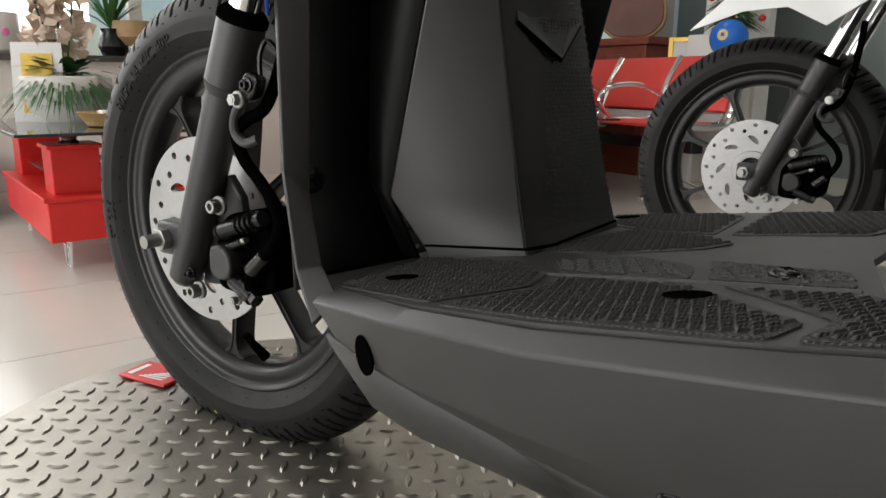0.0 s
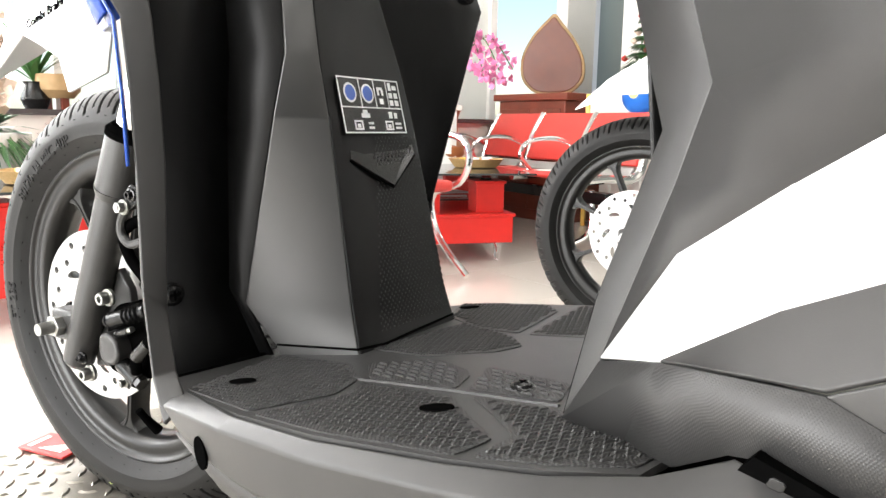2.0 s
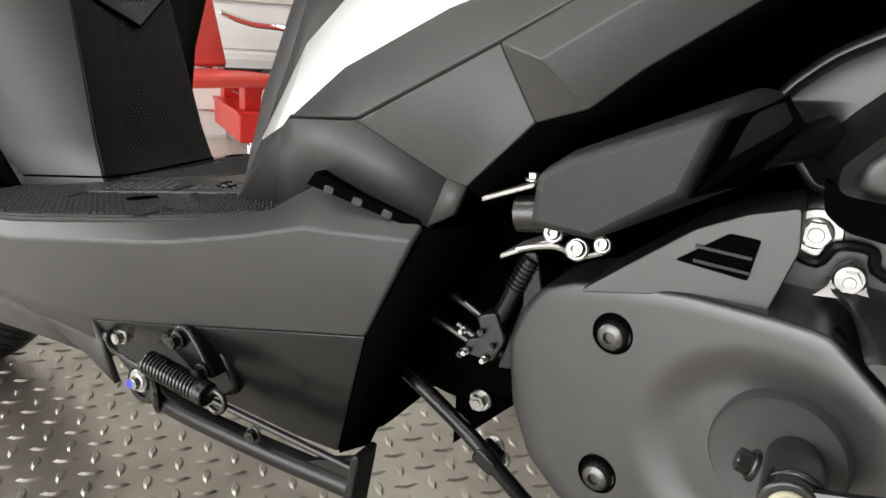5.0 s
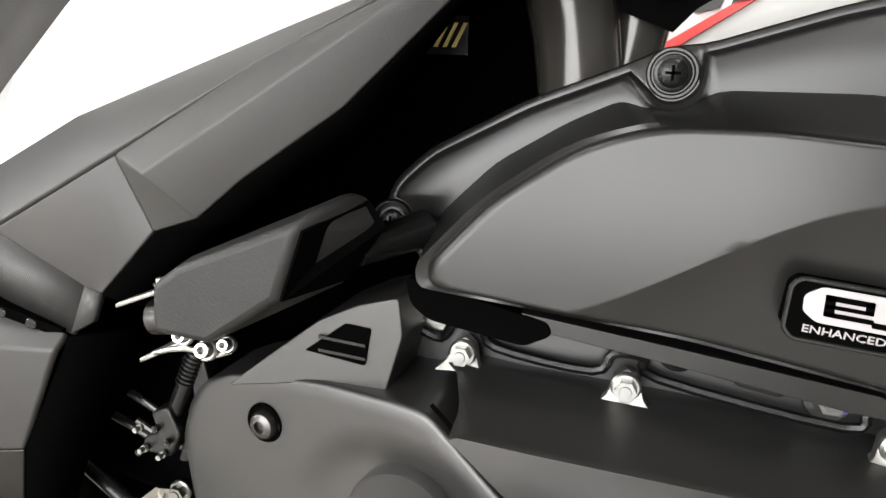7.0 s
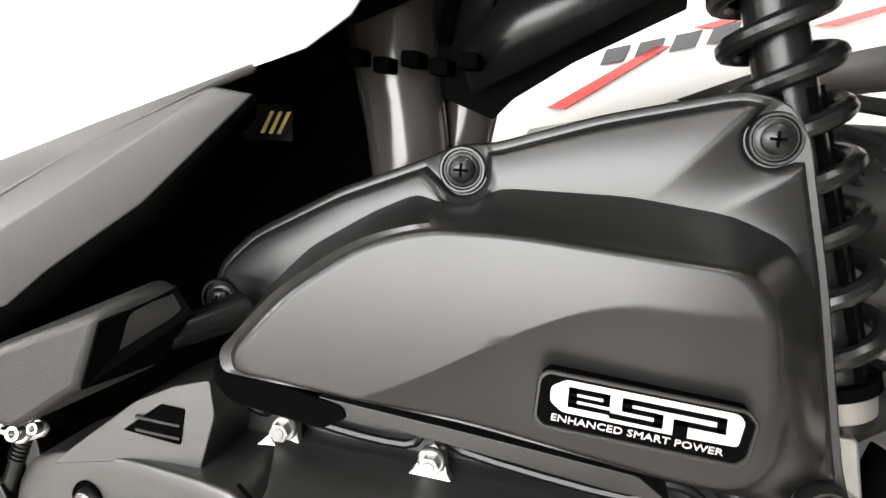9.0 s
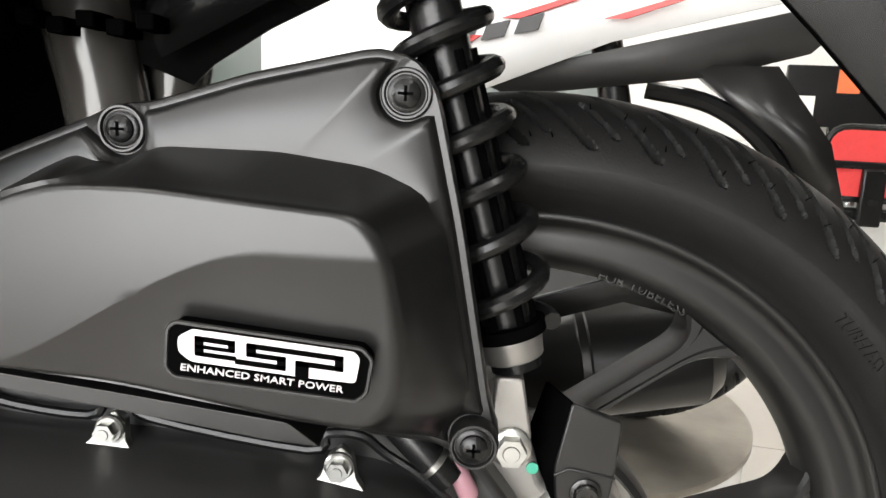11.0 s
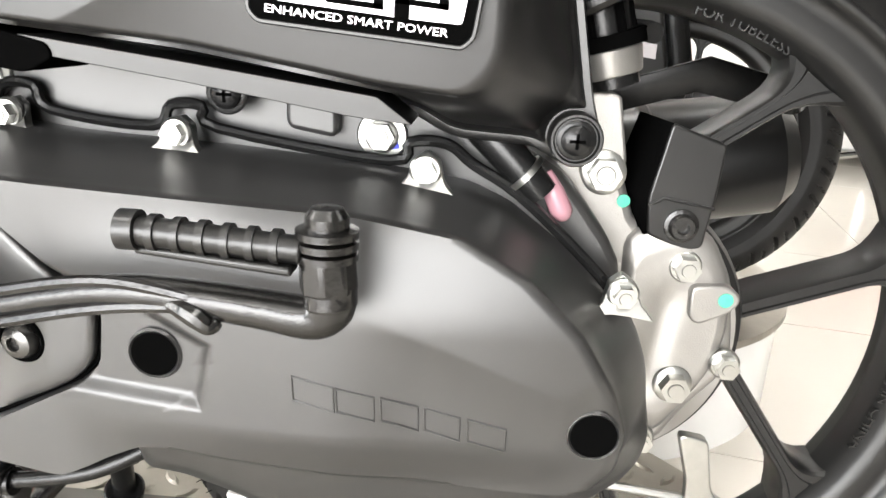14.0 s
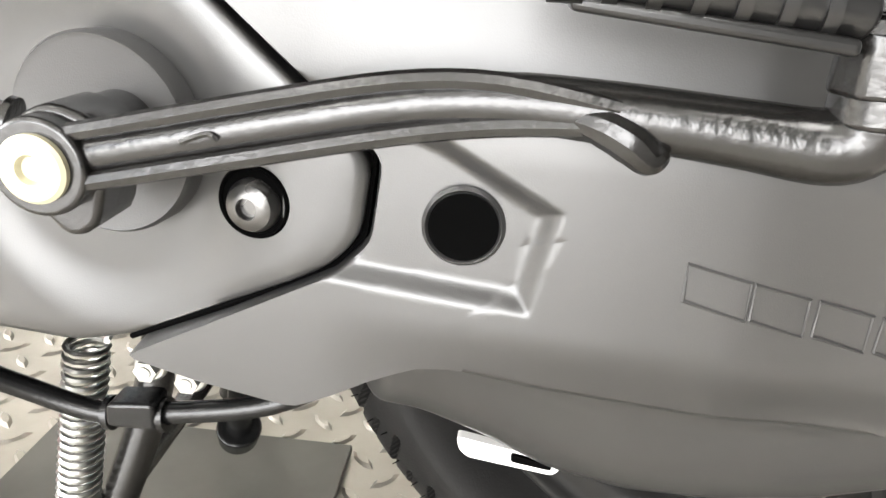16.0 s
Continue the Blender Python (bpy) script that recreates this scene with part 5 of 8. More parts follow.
def belt_shape(x, z, y):
    if y > -0.186:
        return 0.0
    d = 1.0
    for (ax, az), (bx, bz) in zip(POCKET, POCKET[1:]):
        e = math.hypot(bx - ax, bz - az)
        d = min(d, ((bx - ax) * (z - az) - (bz - az) * (x - ax)) / e)
    pocket = 0.0036 * ramp(d, 0.0, 0.0055)
    swell = -0.0065 * max(0.0, 1 - ((x - 1.17) / 0.11) ** 2) * ramp(z, 0.236, 0.262) * (1 - ramp(z, 0.300, 0.338))
    edge = float(np.interp(x, (1.150, 1.198, 1.236, 1.256), (0.3115, 0.2955, 0.2800, 0.2960)))
    fold = 0.0042 * (1 - math.exp(-max(0.0, edge - z) / 0.020)) * ramp(x, 1.155, 1.19)
    return pocket + swell + fold


def belt_y(y, low):
    """The depth y of a ring, stepping back to low under the crease along the bottom."""
    def at(x, z):
        k = (1 - ramp(z, 0.246, 0.258)) * ramp(x, 1.058, 1.075)
        return y + (low - y) * k
    return at


crank = cover("belt_cover", [(M_O, -0.120), (M_O, belt_y(-0.145, -0.1560)), (mix(M_O, M_T, MC, 0.10), belt_y(-0.1500, -0.1610)), (mix(M_O, M_T, MC, 0.30), belt_y(-0.159, -0.1655)), (mix(M_O, M_T, MC, 0.6), belt_y(-0.172, -0.1695)), (mix(M_O, M_T, MC, 0.78), belt_y(-0.1795, -0.1715)), (mix(M_O, M_T, MC, 0.90), belt_y(-0.1845, -0.1760)), (mix(M_O, M_T, MC, 0.98), -0.1880), (M_T, -0.1905), (shrink(M_T, MC, 0.985), -0.1925)], MC, COVER, scooter, "grey-black painted belt drive cover", belt_shape, 360, 60)
F_O = rounded([(0.892, 0.300), (0.897, 0.318), (0.906, 0.331), (0.922, 0.3385), (0.945, 0.3435), (0.970, 0.3465), (1.004, 0.3465), (1.0185, 0.3455), (1.0586, 0.3124), (1.0749, 0.2972), (1.0728, 0.2788), (1.0660, 0.2710), (1.0085, 0.2404), (0.990, 0.2345), (0.955, 0.2325), (0.928, 0.232), (0.908, 0.247), (0.897, 0.270)], 0.004, 3)
FC = (0.985, 0.290)


def f_y(off):
    return lambda x, z: -0.166 - 0.205 * (min(x, 1.0565) - 0.942) + off


def clutch_shape(x, z, y):
    r = math.hypot(x - 1.004, (z - 0.288) * 1.05)
    return 0.0034 * (1 - ramp(r, 0.030, 0.050)) * (1 - ramp(x, 1.03, 1.06)) if y < f_y(-0.0014)(x, z) else 0.0


front_cover = cover("clutch_cover", [(F_O, -0.120), (F_O, f_y(0.001)), (shrink(F_O, FC, 0.997), f_y(-0.0004)), (shrink(F_O, FC, 0.988), f_y(-0.0012)), (shrink(F_O, FC, 0.96), f_y(-0.0017)), (shrink(F_O, FC, 0.90), f_y(-0.0020))], FC, COVER, scooter, "grey-black painted front drive cover", clutch_shape, 300, 44)
part("cover_seam", tube(bmesh.new(), [(x - 0.0008, -0.1865 if x > 1.03 else -0.180, z) for x, z in SEAM], 0.0009, 6, 0), DEEP, front_cover)
part("kick_shaft_cover", spin(bmesh.new(), [(0.0240, 0.012), (0.0240, -0.001), (0.0232, -0.0022), (0.0220, -0.0018), (0.0, -0.0022)], (1.010, -0.1845, 0.2965), (0.14, 1, 0), 64), PANEL, front_cover, "round flat plate under the kick shaft")
# triangular air duct on top of the drive cover
duct = part("air_duct", prism(rounded([(0.926, 0.337), (0.945, 0.353), (0.968, 0.3715), (0.985, 0.3800), (1.002, 0.3850), (1.004, 0.370), (0.997, 0.3440), (0.966, 0.3445)], 0.002, 3), -0.1705, -0.125), COVER, scooter, "angular cooling duct with a louvred triangular opening", bevel=0.0025)
# black plate on the duct face paints the shaded opening; nothing is cut
part("duct_opening_shade", prism(rounded([(0.9625, 0.3585), (0.9800, 0.3720), (0.9910, 0.3712), (0.9888, 0.3555)], 0.001, 3), -0.1712, -0.1690), DEEP, duct, "black plate painted as the shade in the duct opening", smooth=False)
for z0 in (0.3592, 0.3648):
    part("louvre", prism([(0.9690, z0), (0.9890, z0 - 0.0012), (0.9892, z0), (0.9690, z0 + 0.0013)], -0.1722, -0.1708), SMOOTH, duct, smooth=False)
for x, z in ((0.942, 0.3215), (0.9435, 0.2555), (1.0475, 0.2850)):
    y = f_y(-0.0028)(x, z)
    # shallow black disc paints the shade in the bolt's well
    part("bolt_well_shade", spin(bmesh.new(), [(0.0090, 0.0004), (0.0085, -0.0006), (0.0080, -0.0002), (0.0078, 0.0004), (0.0, 0.0004)], (x, y, z), (0.15, 1, 0), 36), DEEP, front_cover)
    head = part("cover_bolt", spin(bmesh.new(), [(0.0064, 0.0010), (0.0064, -0.0010), (0.0055, -0.0030), (0.0036, -0.0040), (0.0026, -0.0041), (0.0024, -0.0022), (0.0, -0.0022)], (x + 0.0004, y - 0.0004, z - 0.0003), (0.15, 1, 0), 32), DARKSTEEL, front_cover, "dark steel button-head bolt")
for (x, z), r in (((1.0965, 0.2850), 0.0080), ((1.2470, 0.2670), 0.0080)):
    y = -0.1925 + belt_shape(x, z, -0.1925) - 0.0014
    hole = part("cover_hole", spin(bmesh.new(), [(r * 1.18, 0.0004), (r * 1.08, -0.0006), (r, 0.0002), (r * 0.96, 0.003), (0, 0.003)], (x, y, z), (0, 1, 0), 40), COVER, crank)
    # flat black disc across the rim stands for the shade inside
    part("hole_shade", spin(bmesh.new(), [(r * 0.99, 0), (0, 0)], (x, y - 0.0004, z), (0, 1, 0), 40), DEEP, hole, "flat black disc painted as the shade in the hole", smooth=False)
for k, (w, slots) in enumerate(((0.015, 2), (0.0135, 1), (0.0135, 2), (0.013, 1), (0.014, 2))):
    x0 = 1.1455 + 0.0148 * k
    z0 = 0.2740 - 0.0032 * k
    plate = [(x0, z0 + 0.0005), (x0 + w * 0.93, z0 - 0.003), (x0 + w * 0.93 - 0.0004, z0 + 0.0062), (x0 - 0.0004, z0 + 0.0092)]
    loop = [(x, -0.1925 + belt_shape(x, z, -0.1925), z) for x, z in plate]
    part("raised_mark", tube(bmesh.new(), loop + loop[:1], 0.0005, 6, 0), COVER, crank)
tag = part("white_clip", prism(rounded([(1.0980, 0.1900), (1.0990, 0.1850), (1.1020, 0.1820), (1.1320, 0.1780), (1.1350, 0.1820), (1.1330, 0.1840)], 0.0015, 3), -0.141, -0.137), PAPER, crank, "white slotted clip under the cover")
# raised black piece paints the shade of the slot
part("clip_slot_shade", prism(rounded([(1.1170, 0.1860), (1.1310, 0.1830), (1.1310, 0.1810), (1.1170, 0.1830)], 0.001, 3), -0.1425, -0.1405), DEEP, tag, smooth=False)
# rim bolts with lugs
for x, y, z in ((1.022, -0.143, 0.356), (1.089, -0.147, 0.353), (1.183, -0.152, 0.346), (1.258, -0.158, 0.306)):
    lug = part("bolt_lug", prism(rounded([(x - 0.0118, z - 0.0080), (x - 0.0070, z - 0.0035), (x - 0.0050, z + 0.0030), (x, z + 0.0062), (x + 0.0050, z + 0.0030), (x + 0.0070, z - 0.0040), (x + 0.0118, z - 0.0090), (x + 0.0030, z - 0.0078), (x - 0.0030, z - 0.0074)], 0.001, 3), y - 0.0005, y + 0.004), ZINC, crank, "bare metal bolt lug", bevel=0.0012)
    for v in lug.data.vertices:
        v.co.y += 0.55 * (v.co.z - z)
    bolt("rim_bolt", (x, y - 0.0005, z), 0.0044, (0, -1, 0), ZINC, crank, "hex", 0.0045, label="zinc-plated hex bolt")
# crankcase behind
case = part("crankcase", prism(rounded([(0.985, 0.345), (1.000, 0.384), (1.06, 0.386), (1.16, 0.372), (1.20, 0.362), (1.235, 0.345), (1.262, 0.310), (1.265, 0.25), (1.18, 0.22), (1.02, 0.23)], 0.01, 3), -0.132, -0.03), COVER, scooter, "satin black crankcase", bevel=0.004)
part("case_flange", tube(bmesh.new(), [(0.998, -0.136, 0.362), (1.010, -0.136, 0.358), (1.016, -0.136, 0.366), (1.028, -0.136, 0.366), (1.034, -0.136, 0.357), (1.075, -0.138, 0.3535), (1.083, -0.138, 0.362), (1.095, -0.138, 0.362), (1.101, -0.138, 0.354), (1.168, -0.142, 0.3465), (1.176, -0.142, 0.354), (1.190, -0.142, 0.354), (1.200, -0.142, 0.347), (1.218, -0.145, 0.337), (1.245, -0.148, 0.314), (1.262, -0.148, 0.296)], 0.0022, 8, 4), SMOOTH, case)
part("case_pad", prism(rounded([(1.128, 0.356), (1.148, 0.353), (1.148, 0.366), (1.128, 0.369)], 0.003, 3), -0.140, -0.130), COVER, case, bevel=0.002)
bolt("case_screw", (1.107, -0.1425, 0.368), 0.0058, (0, -1, 0), SMOOTH, case, "cross", 0.0035)
for x, z, y in ((1.008, 0.3695, -0.133), (1.164, 0.3545, -0.134)):
    wsh = part("big_washer", spin(bmesh.new(), [(0.0098, 0.004), (0.0098, 0.0), (0.0092, -0.0006), (0.0, -0.0006)], (x, y, z), (0, 1, 0), 36), ZINC, case, "zinc washer with blue ink mark")
    bolt("case_bolt", (x, y - 0.0006, z), 0.0056, (0, -1, 0), ZINC, wsh, "hex", 0.0035, 1.15)
    part("ink_mark", prism([(x - 0.002, z - 0.006), (x + 0.007, z - 0.0045), (x + 0.006, z - 0.0015), (x + 0.001, z - 0.004)], y - 0.0016, y - 0.0009), BLUEMARK, wsh, smooth=False)
# near-black filler shapes keep the engine gap as dark as its shade
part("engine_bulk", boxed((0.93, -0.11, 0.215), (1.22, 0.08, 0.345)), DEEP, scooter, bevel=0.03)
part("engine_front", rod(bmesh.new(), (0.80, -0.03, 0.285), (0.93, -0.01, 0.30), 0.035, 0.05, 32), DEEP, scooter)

# kick starter
ARM = [(1.022, -0.2135, 0.3000), (1.036, -0.2145, 0.3035), (1.060, -0.2155, 0.3095), (1.084, -0.2160, 0.3150), (1.102, -0.2165, 0.3172), (1.122, -0.2175, 0.3168), (1.143, -0.2190, 0.3155), (1.157, -0.2203, 0.3148), (1.1625, -0.2208, 0.3185), (1.163, -0.2212, 0.3260)]
kick = part("kick_starter", tube(bmesh.new(), ARM, [0.0046, 0.0045, 0.0045, 0.0047, 0.0052, 0.0056, 0.0060, 0.0066, 0.0074, 0.0076], 16), FORGED, scooter, "black forged kick starter lever folded up")
for dz in (-0.0050, 0.0050):
    part("arm_flange", tube(bmesh.new(), [(x, y - 0.0036, z + dz * (1.0, 1.0, 1.0, 0.95, 0.75, 0.3)[k]) for k, (x, y, z) in enumerate(ARM[:6])], 0.0019, 8, 4), FORGED, kick)
part("arm_mark", tube(bmesh.new(), [(1.045, -0.2200, 0.3058), (1.050, -0.2202, 0.3078), (1.052, -0.2202, 0.3068)], 0.0006, 6), FORGED, kick)
part("kick_hub", rod(bmesh.new(), (1.016, -0.186, 0.2982), (1.016, -0.2195, 0.2982), 0.0098, seg=36), FORGED, kick, bevel=0.001)
part("hub_clamp", prism(rounded([(1.008, 0.292), (1.017, 0.2815), (1.0235, 0.2845), (1.027, 0.300), (1.025, 0.307), (1.016, 0.3100), (1.008, 0.306)], 0.003, 3), -0.214, -0.198), FORGED, kick, bevel=0.0015)
plug = part("hub_plug", spin(bmesh.new(), [(0.0068, 0.004), (0.0068, -0.0012), (0.0060, -0.0018), (0.0030, -0.0018), (0.0024, -0.0006), (0.0, -0.0006)], (1.016, -0.2195, 0.2982), (0, 1, 0), 32), CREAM, kick, "cream nylon plug")
bolt("clamp_bolt", (1.0040, -0.207, 0.3030), 0.0042, (-1, -0.2, 0.3), FORGED, kick, "hex", 0.004)
part("kick_post", rod(rod(bmesh.new(), (1.163, -0.2210, 0.3190), (1.1625, -0.2210, 0.3300), 0.0078, 0.0074, 28), (1.1625, -0.221, 0.3240), (1.162, -0.2215, 0.3345), 0.0086, 0.0082, 8), FORGED, kick, bevel=0.001)
for k in range(3):
    part("post_ring", spin(bmesh.new(), [(0.0055, -0.0014), (0.0088, -0.0010), (0.0088, 0.0010), (0.0055, 0.0014)], (1.162, -0.2215, 0.3345 + 0.0032 * k), (0, 0, 1), 28), FORGED, kick)
part("post_cap", spin(bmesh.new(), [(0.0062, 0), (0.0062, 0.004), (0.0045, 0.0065), (0, 0.007)], (1.162, -0.2215, 0.3415), (0, 0, 1), 28), FORGED, kick)
pedal = part("kick_pedal", rod(bmesh.new(), (1.156, -0.2245, 0.3362), (1.1095, -0.2285, 0.3402), 0.0040, 0.0042, 24), PLASTIC, kick, "ribbed black rubber kick pedal", bevel=0.001)
for k in range(7):
    t = k / 6
    o = Vector((1.149, -0.2248, 0.3368)).lerp(Vector((1.1100, -0.2285, 0.3402)), t)
    w = 0.0011 if k < 6 else 0.0026
    part("rib", rod(bmesh.new(), o - Vector((w, 0, 0)), o + Vector((w, 0, 0)), 0.0051 if k < 6 else 0.0056, seg=24), PLASTIC, pedal)
part("pedal_rail", prism([(1.111, 0.3337), (1.154, 0.3300), (1.154, 0.3327), (1.111, 0.3362)], -0.2300, -0.2215), PLASTIC, pedal, bevel=0.001)
part("arm_hook", tube(bmesh.new(), [(1.1150, -0.2200, 0.3160), (1.1200, -0.2215, 0.3150), (1.1245, -0.2225, 0.3130), (1.1280, -0.2225, 0.3105), (1.1300, -0.2215, 0.3120)], [0.0022, 0.0034, 0.0036, 0.0028, 0.0018], 10), FORGED, kick)

# passenger foot peg
peg_bm = bmesh.new()
for y, ring in ((-0.2005, ((0.9130, 0.3690), (0.9140, 0.3880), (0.9250, 0.3960), (0.9750, 0.4175), (0.9660, 0.3880), (0.9370, 0.3675))), (-0.1720, ((0.9150, 0.3700), (0.9155, 0.3915), (0.9250, 0.3980), (0.9830, 0.4255), (0.9905, 0.4240), (0.9975, 0.4135), (0.9815, 0.3900), (0.9390, 0.3690))), (-0.1900, ((0.9125, 0.3680), (0.9135, 0.3895), (0.9250, 0.3980), (0.9800, 0.4225)))):
    for x, z in ring:
        peg_bm.verts.new((x, y, z))
bmesh.ops.convex_hull(peg_bm, input=peg_bm.verts[:])
bmesh.ops.delete(peg_bm, geom=[v for v in peg_bm.verts if not v.link_faces], context="VERTS")
bmesh.ops.dissolve_limit(peg_bm, angle_limit=radians(6), verts=peg_bm.verts[:], edges=peg_bm.edges[:])
peg = part("foot_peg", peg_bm, RUBBERGREY, scooter, "black rubber passenger foot peg folded up", bevel=0.0028)
for k in range(5):
    x, z = 0.9290 + 0.0078 * k, 0.3980 + 0.0034 * k
    part("peg_rib", prism(rounded([(x, z - 0.0035), (x + 0.0036, z - 0.0016), (x + 0.0030, z + 0.0012), (x - 0.0006, z - 0.0006)], 0.0008, 2), -0.1995, -0.176), RUBBERGREY, peg, bevel=0.0008)
# black sheet over the end face, which is dark only from facing away
part("peg_end_shade", poly([(0.9768, -0.2010, 0.4145), (0.9682, -0.2010, 0.3885), (0.9822, -0.1742, 0.3915), (0.9972, -0.1742, 0.4135), (0.9908, -0.1742, 0.4225)], [(0, 1, 2, 3, 4)]), DEEP, peg, "black sheet painting the shade on the peg's end face", smooth=False, solid=0.0015)
part("peg_tube", rod(bmesh.new(), (0.918, -0.184, 0.3715), (0.9025, -0.184, 0.3690), 0.0075, seg=28), FORGED, peg)
for (x0, z0), (x1, z1) in (((0.888, 0.3735), (0.910, 0.3825)), ((0.898, 0.3515), (0.921, 0.3630))):
    part("peg_bracket", prism([(x0, z0 - 0.001), (x1, z1 - 0.001), (x1, z1 + 0.001), (x0, z0 + 0.001)], -0.190, -0.165), ALLOY, scooter, "bare metal peg bracket", bevel=0.0005)
    bolt("peg_pin", (x1 - 0.002, -0.186, z1 + 0.001), 0.0026, (0, 0, 1), ZINC, scooter, "hex", 0.002)
part("peg_mount", rod(bmesh.new(), (0.985, -0.172, 0.402), (1.004, -0.145, 0.408), 0.006, 0.008, 24), SMOOTH, scooter)

# carburettor side: hoses, lever and cables in the gap behind the skirt
for pts, r, material in (([(0.835, -0.12, 0.33), (0.87, -0.13, 0.345), (0.90, -0.12, 0.33)], 0.006, DEEP), ([(0.862, -0.15, 0.300), (0.88, -0.15, 0.292), (0.895, -0.145, 0.286)], 0.0022, FORGED), ([(0.865, -0.15, 0.312), (0.885, -0.15, 0.302), (0.898, -0.145, 0.295)], 0.0018, FORGED)):
    part("control_cable", tube(bmesh.new(), pts, r, 10), material, scooter)
part("linkage", prism(rounded([(0.885, 0.283), (0.897, 0.285), (0.906, 0.320), (0.900, 0.345), (0.893, 0.343), (0.895, 0.318)], 0.002, 3), -0.152, -0.142), SMOOTH, scooter, "black control linkage", bevel=0.001)
for x, z in ((0.878, 0.302), (0.884, 0.296), (0.868, 0.288)):
    bolt("linkage_bolt", (x, -0.153, z), 0.0018, (0, -1, 0), FORGED, scooter, "hex", 0.004)
boot = part("spark_boot", rod(bmesh.new(), (0.8835, -0.150, 0.308), (0.8975, -0.150, 0.341), 0.0042, 0.0048, 16), SMOOTH, scooter, "ribbed black cable connector", bevel=0.001)
for k in range(7):
    o = Vector((0.8905, -0.150, 0.3245)) + Vector((0.0009, 0, 0.0022)) * k
    part("boot_rib", rod(bmesh.new(), o, o + Vector((0.0004, 0, 0.0010)), 0.0054, seg=16), SMOOTH, boot)
part("connector_block", prism(rounded([(0.874, 0.309), (0.884, 0.313), (0.890, 0.300), (0.884, 0.287), (0.868, 0.288), (0.870, 0.296), (0.878, 0.299)], 0.002, 3), -0.156, -0.144), PLASTIC, boot, bevel=0.001)
part("cable_stub", rod(bmesh.new(), (0.848, -0.150, 0.300), (0.872, -0.150, 0.291), 0.0020, seg=10), PLASTIC, boot)
part("cable_stub", rod(bmesh.new(), (0.858, -0.150, 0.314), (0.880, -0.150, 0.304), 0.0018, seg=10), PLASTIC, boot)
for x, z in ((0.869, 0.301), (0.871, 0.2905), (0.881, 0.289)):
    bolt("connector_pin", (x, -0.157, z), 0.0014, (0, -1, 0), ZINC, boot, "hex", 0.003)
for x, z, r in ((0.9190, 0.3645, 0.0030), (0.9290, 0.3600, 0.0034), (0.9385, 0.3635, 0.0026)):
    bolt("hinge_pin", (x, -0.188, z), r, (0.1, -1, 0.3), ZINC, scooter, "cap", 0.004)
part("hinge_spring", tube(bmesh.new(), [(0.905, -0.189, 0.3555), (0.914, -0.191, 0.3590), (0.922, -0.190, 0.3600), (0.930, -0.188, 0.3575), (0.938, -0.186, 0.3600)], 0.0012, 8), ZINC, scooter, "bright zinc hinge spring")
part("vent_hose", tube(bmesh.new(), [(0.818, -0.145, 0.270), (0.840, -0.150, 0.262), (0.877, -0.155, 0.243), (0.895, -0.155, 0.228), (0.915, -0.148, 0.207), (0.940, -0.135, 0.186), (0.965, -0.130, 0.175), (0.990, -0.130, 0.178), (1.030, -0.130, 0.187), (1.06, -0.12, 0.20)], 0.0042, 12), SMOOTH, scooter, "black rubber breather hose")
for x, z in ((0.884, 0.2365), (0.9785, 0.1770)):
    part("hose_block", prism(rounded([(x - 0.006, z - 0.002), (x + 0.006, z - 0.009), (x + 0.009, z - 0.001), (x - 0.002, z + 0.006)], 0.002, 3), -0.160, -0.146) if x < 0.9 else prism(rounded([(x - 0.009, z - 0.003), (x + 0.010, z - 0.003), (x + 0.010, z + 0.009), (x - 0.008, z + 0.007)], 0.002, 3), -0.137, -0.124), SMOOTH, scooter, bevel=0.0015)
for x, z in ((0.868, 0.250), (0.878, 0.226), (0.882, 0.219), (1.000, 0.194), (0.985, 0.197)):
    bolt("frame_bolt", (x, -0.128, z), 0.0045, (0, -1, 0), ZINC, scooter, "hex", 0.004)
# tray in near-black, with the shade between skirt and engine in its colour
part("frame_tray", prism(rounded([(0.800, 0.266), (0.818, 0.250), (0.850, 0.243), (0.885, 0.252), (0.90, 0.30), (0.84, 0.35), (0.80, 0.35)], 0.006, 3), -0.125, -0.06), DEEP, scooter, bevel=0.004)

# side stand, folded up
stand = part("side_stand", tube(bmesh.new(), [(0.690, -0.190, 0.229), (0.708, -0.193, 0.2245), (0.774, -0.194, 0.2215), (0.835, -0.194, 0.2205)], 0.0064, 18), SMOOTH, scooter, "black side stand folded up with a spring")
part("stand_foot", prism(rounded([(0.8395, 0.2475), (0.8440, 0.2480), (0.8385, 0.2120), (0.8335, 0.2120)], 0.0015, 3), -0.207, -0.191), SMOOTH, stand, bevel=0.001)
part("stand_gusset", prism(rounded([(0.806, 0.227), (0.836, 0.239), (0.838, 0.232), (0.830, 0.222)], 0.001, 3), -0.197, -0.192), SMOOTH, stand, bevel=0.0008)
part("stand_pivot", spin(bmesh.new(), [(0.0130, 0.014), (0.0130, -0.003), (0.0115, -0.005), (0.0080, -0.005), (0.0075, -0.0035), (0.0, -0.0035)], (0.682, -0.190, 0.2315), (0, 1, 0), 40), SMOOTH, stand)
part("pivot_washer", spin(bmesh.new(), [(0.0070, 0.0015), (0.0070, -0.0005), (0.0064, -0.0012), (0.0, -0.0012)], (0.6805, -0.1950, 0.2335), (0, 1, 0), 36), ZINC, stand, "zinc-plated washer")
bolt("pivot_bolt", (0.6805, -0.1958, 0.2335), 0.0040, (0, -1, 0), ZINC, stand, "hex", 0.0028)
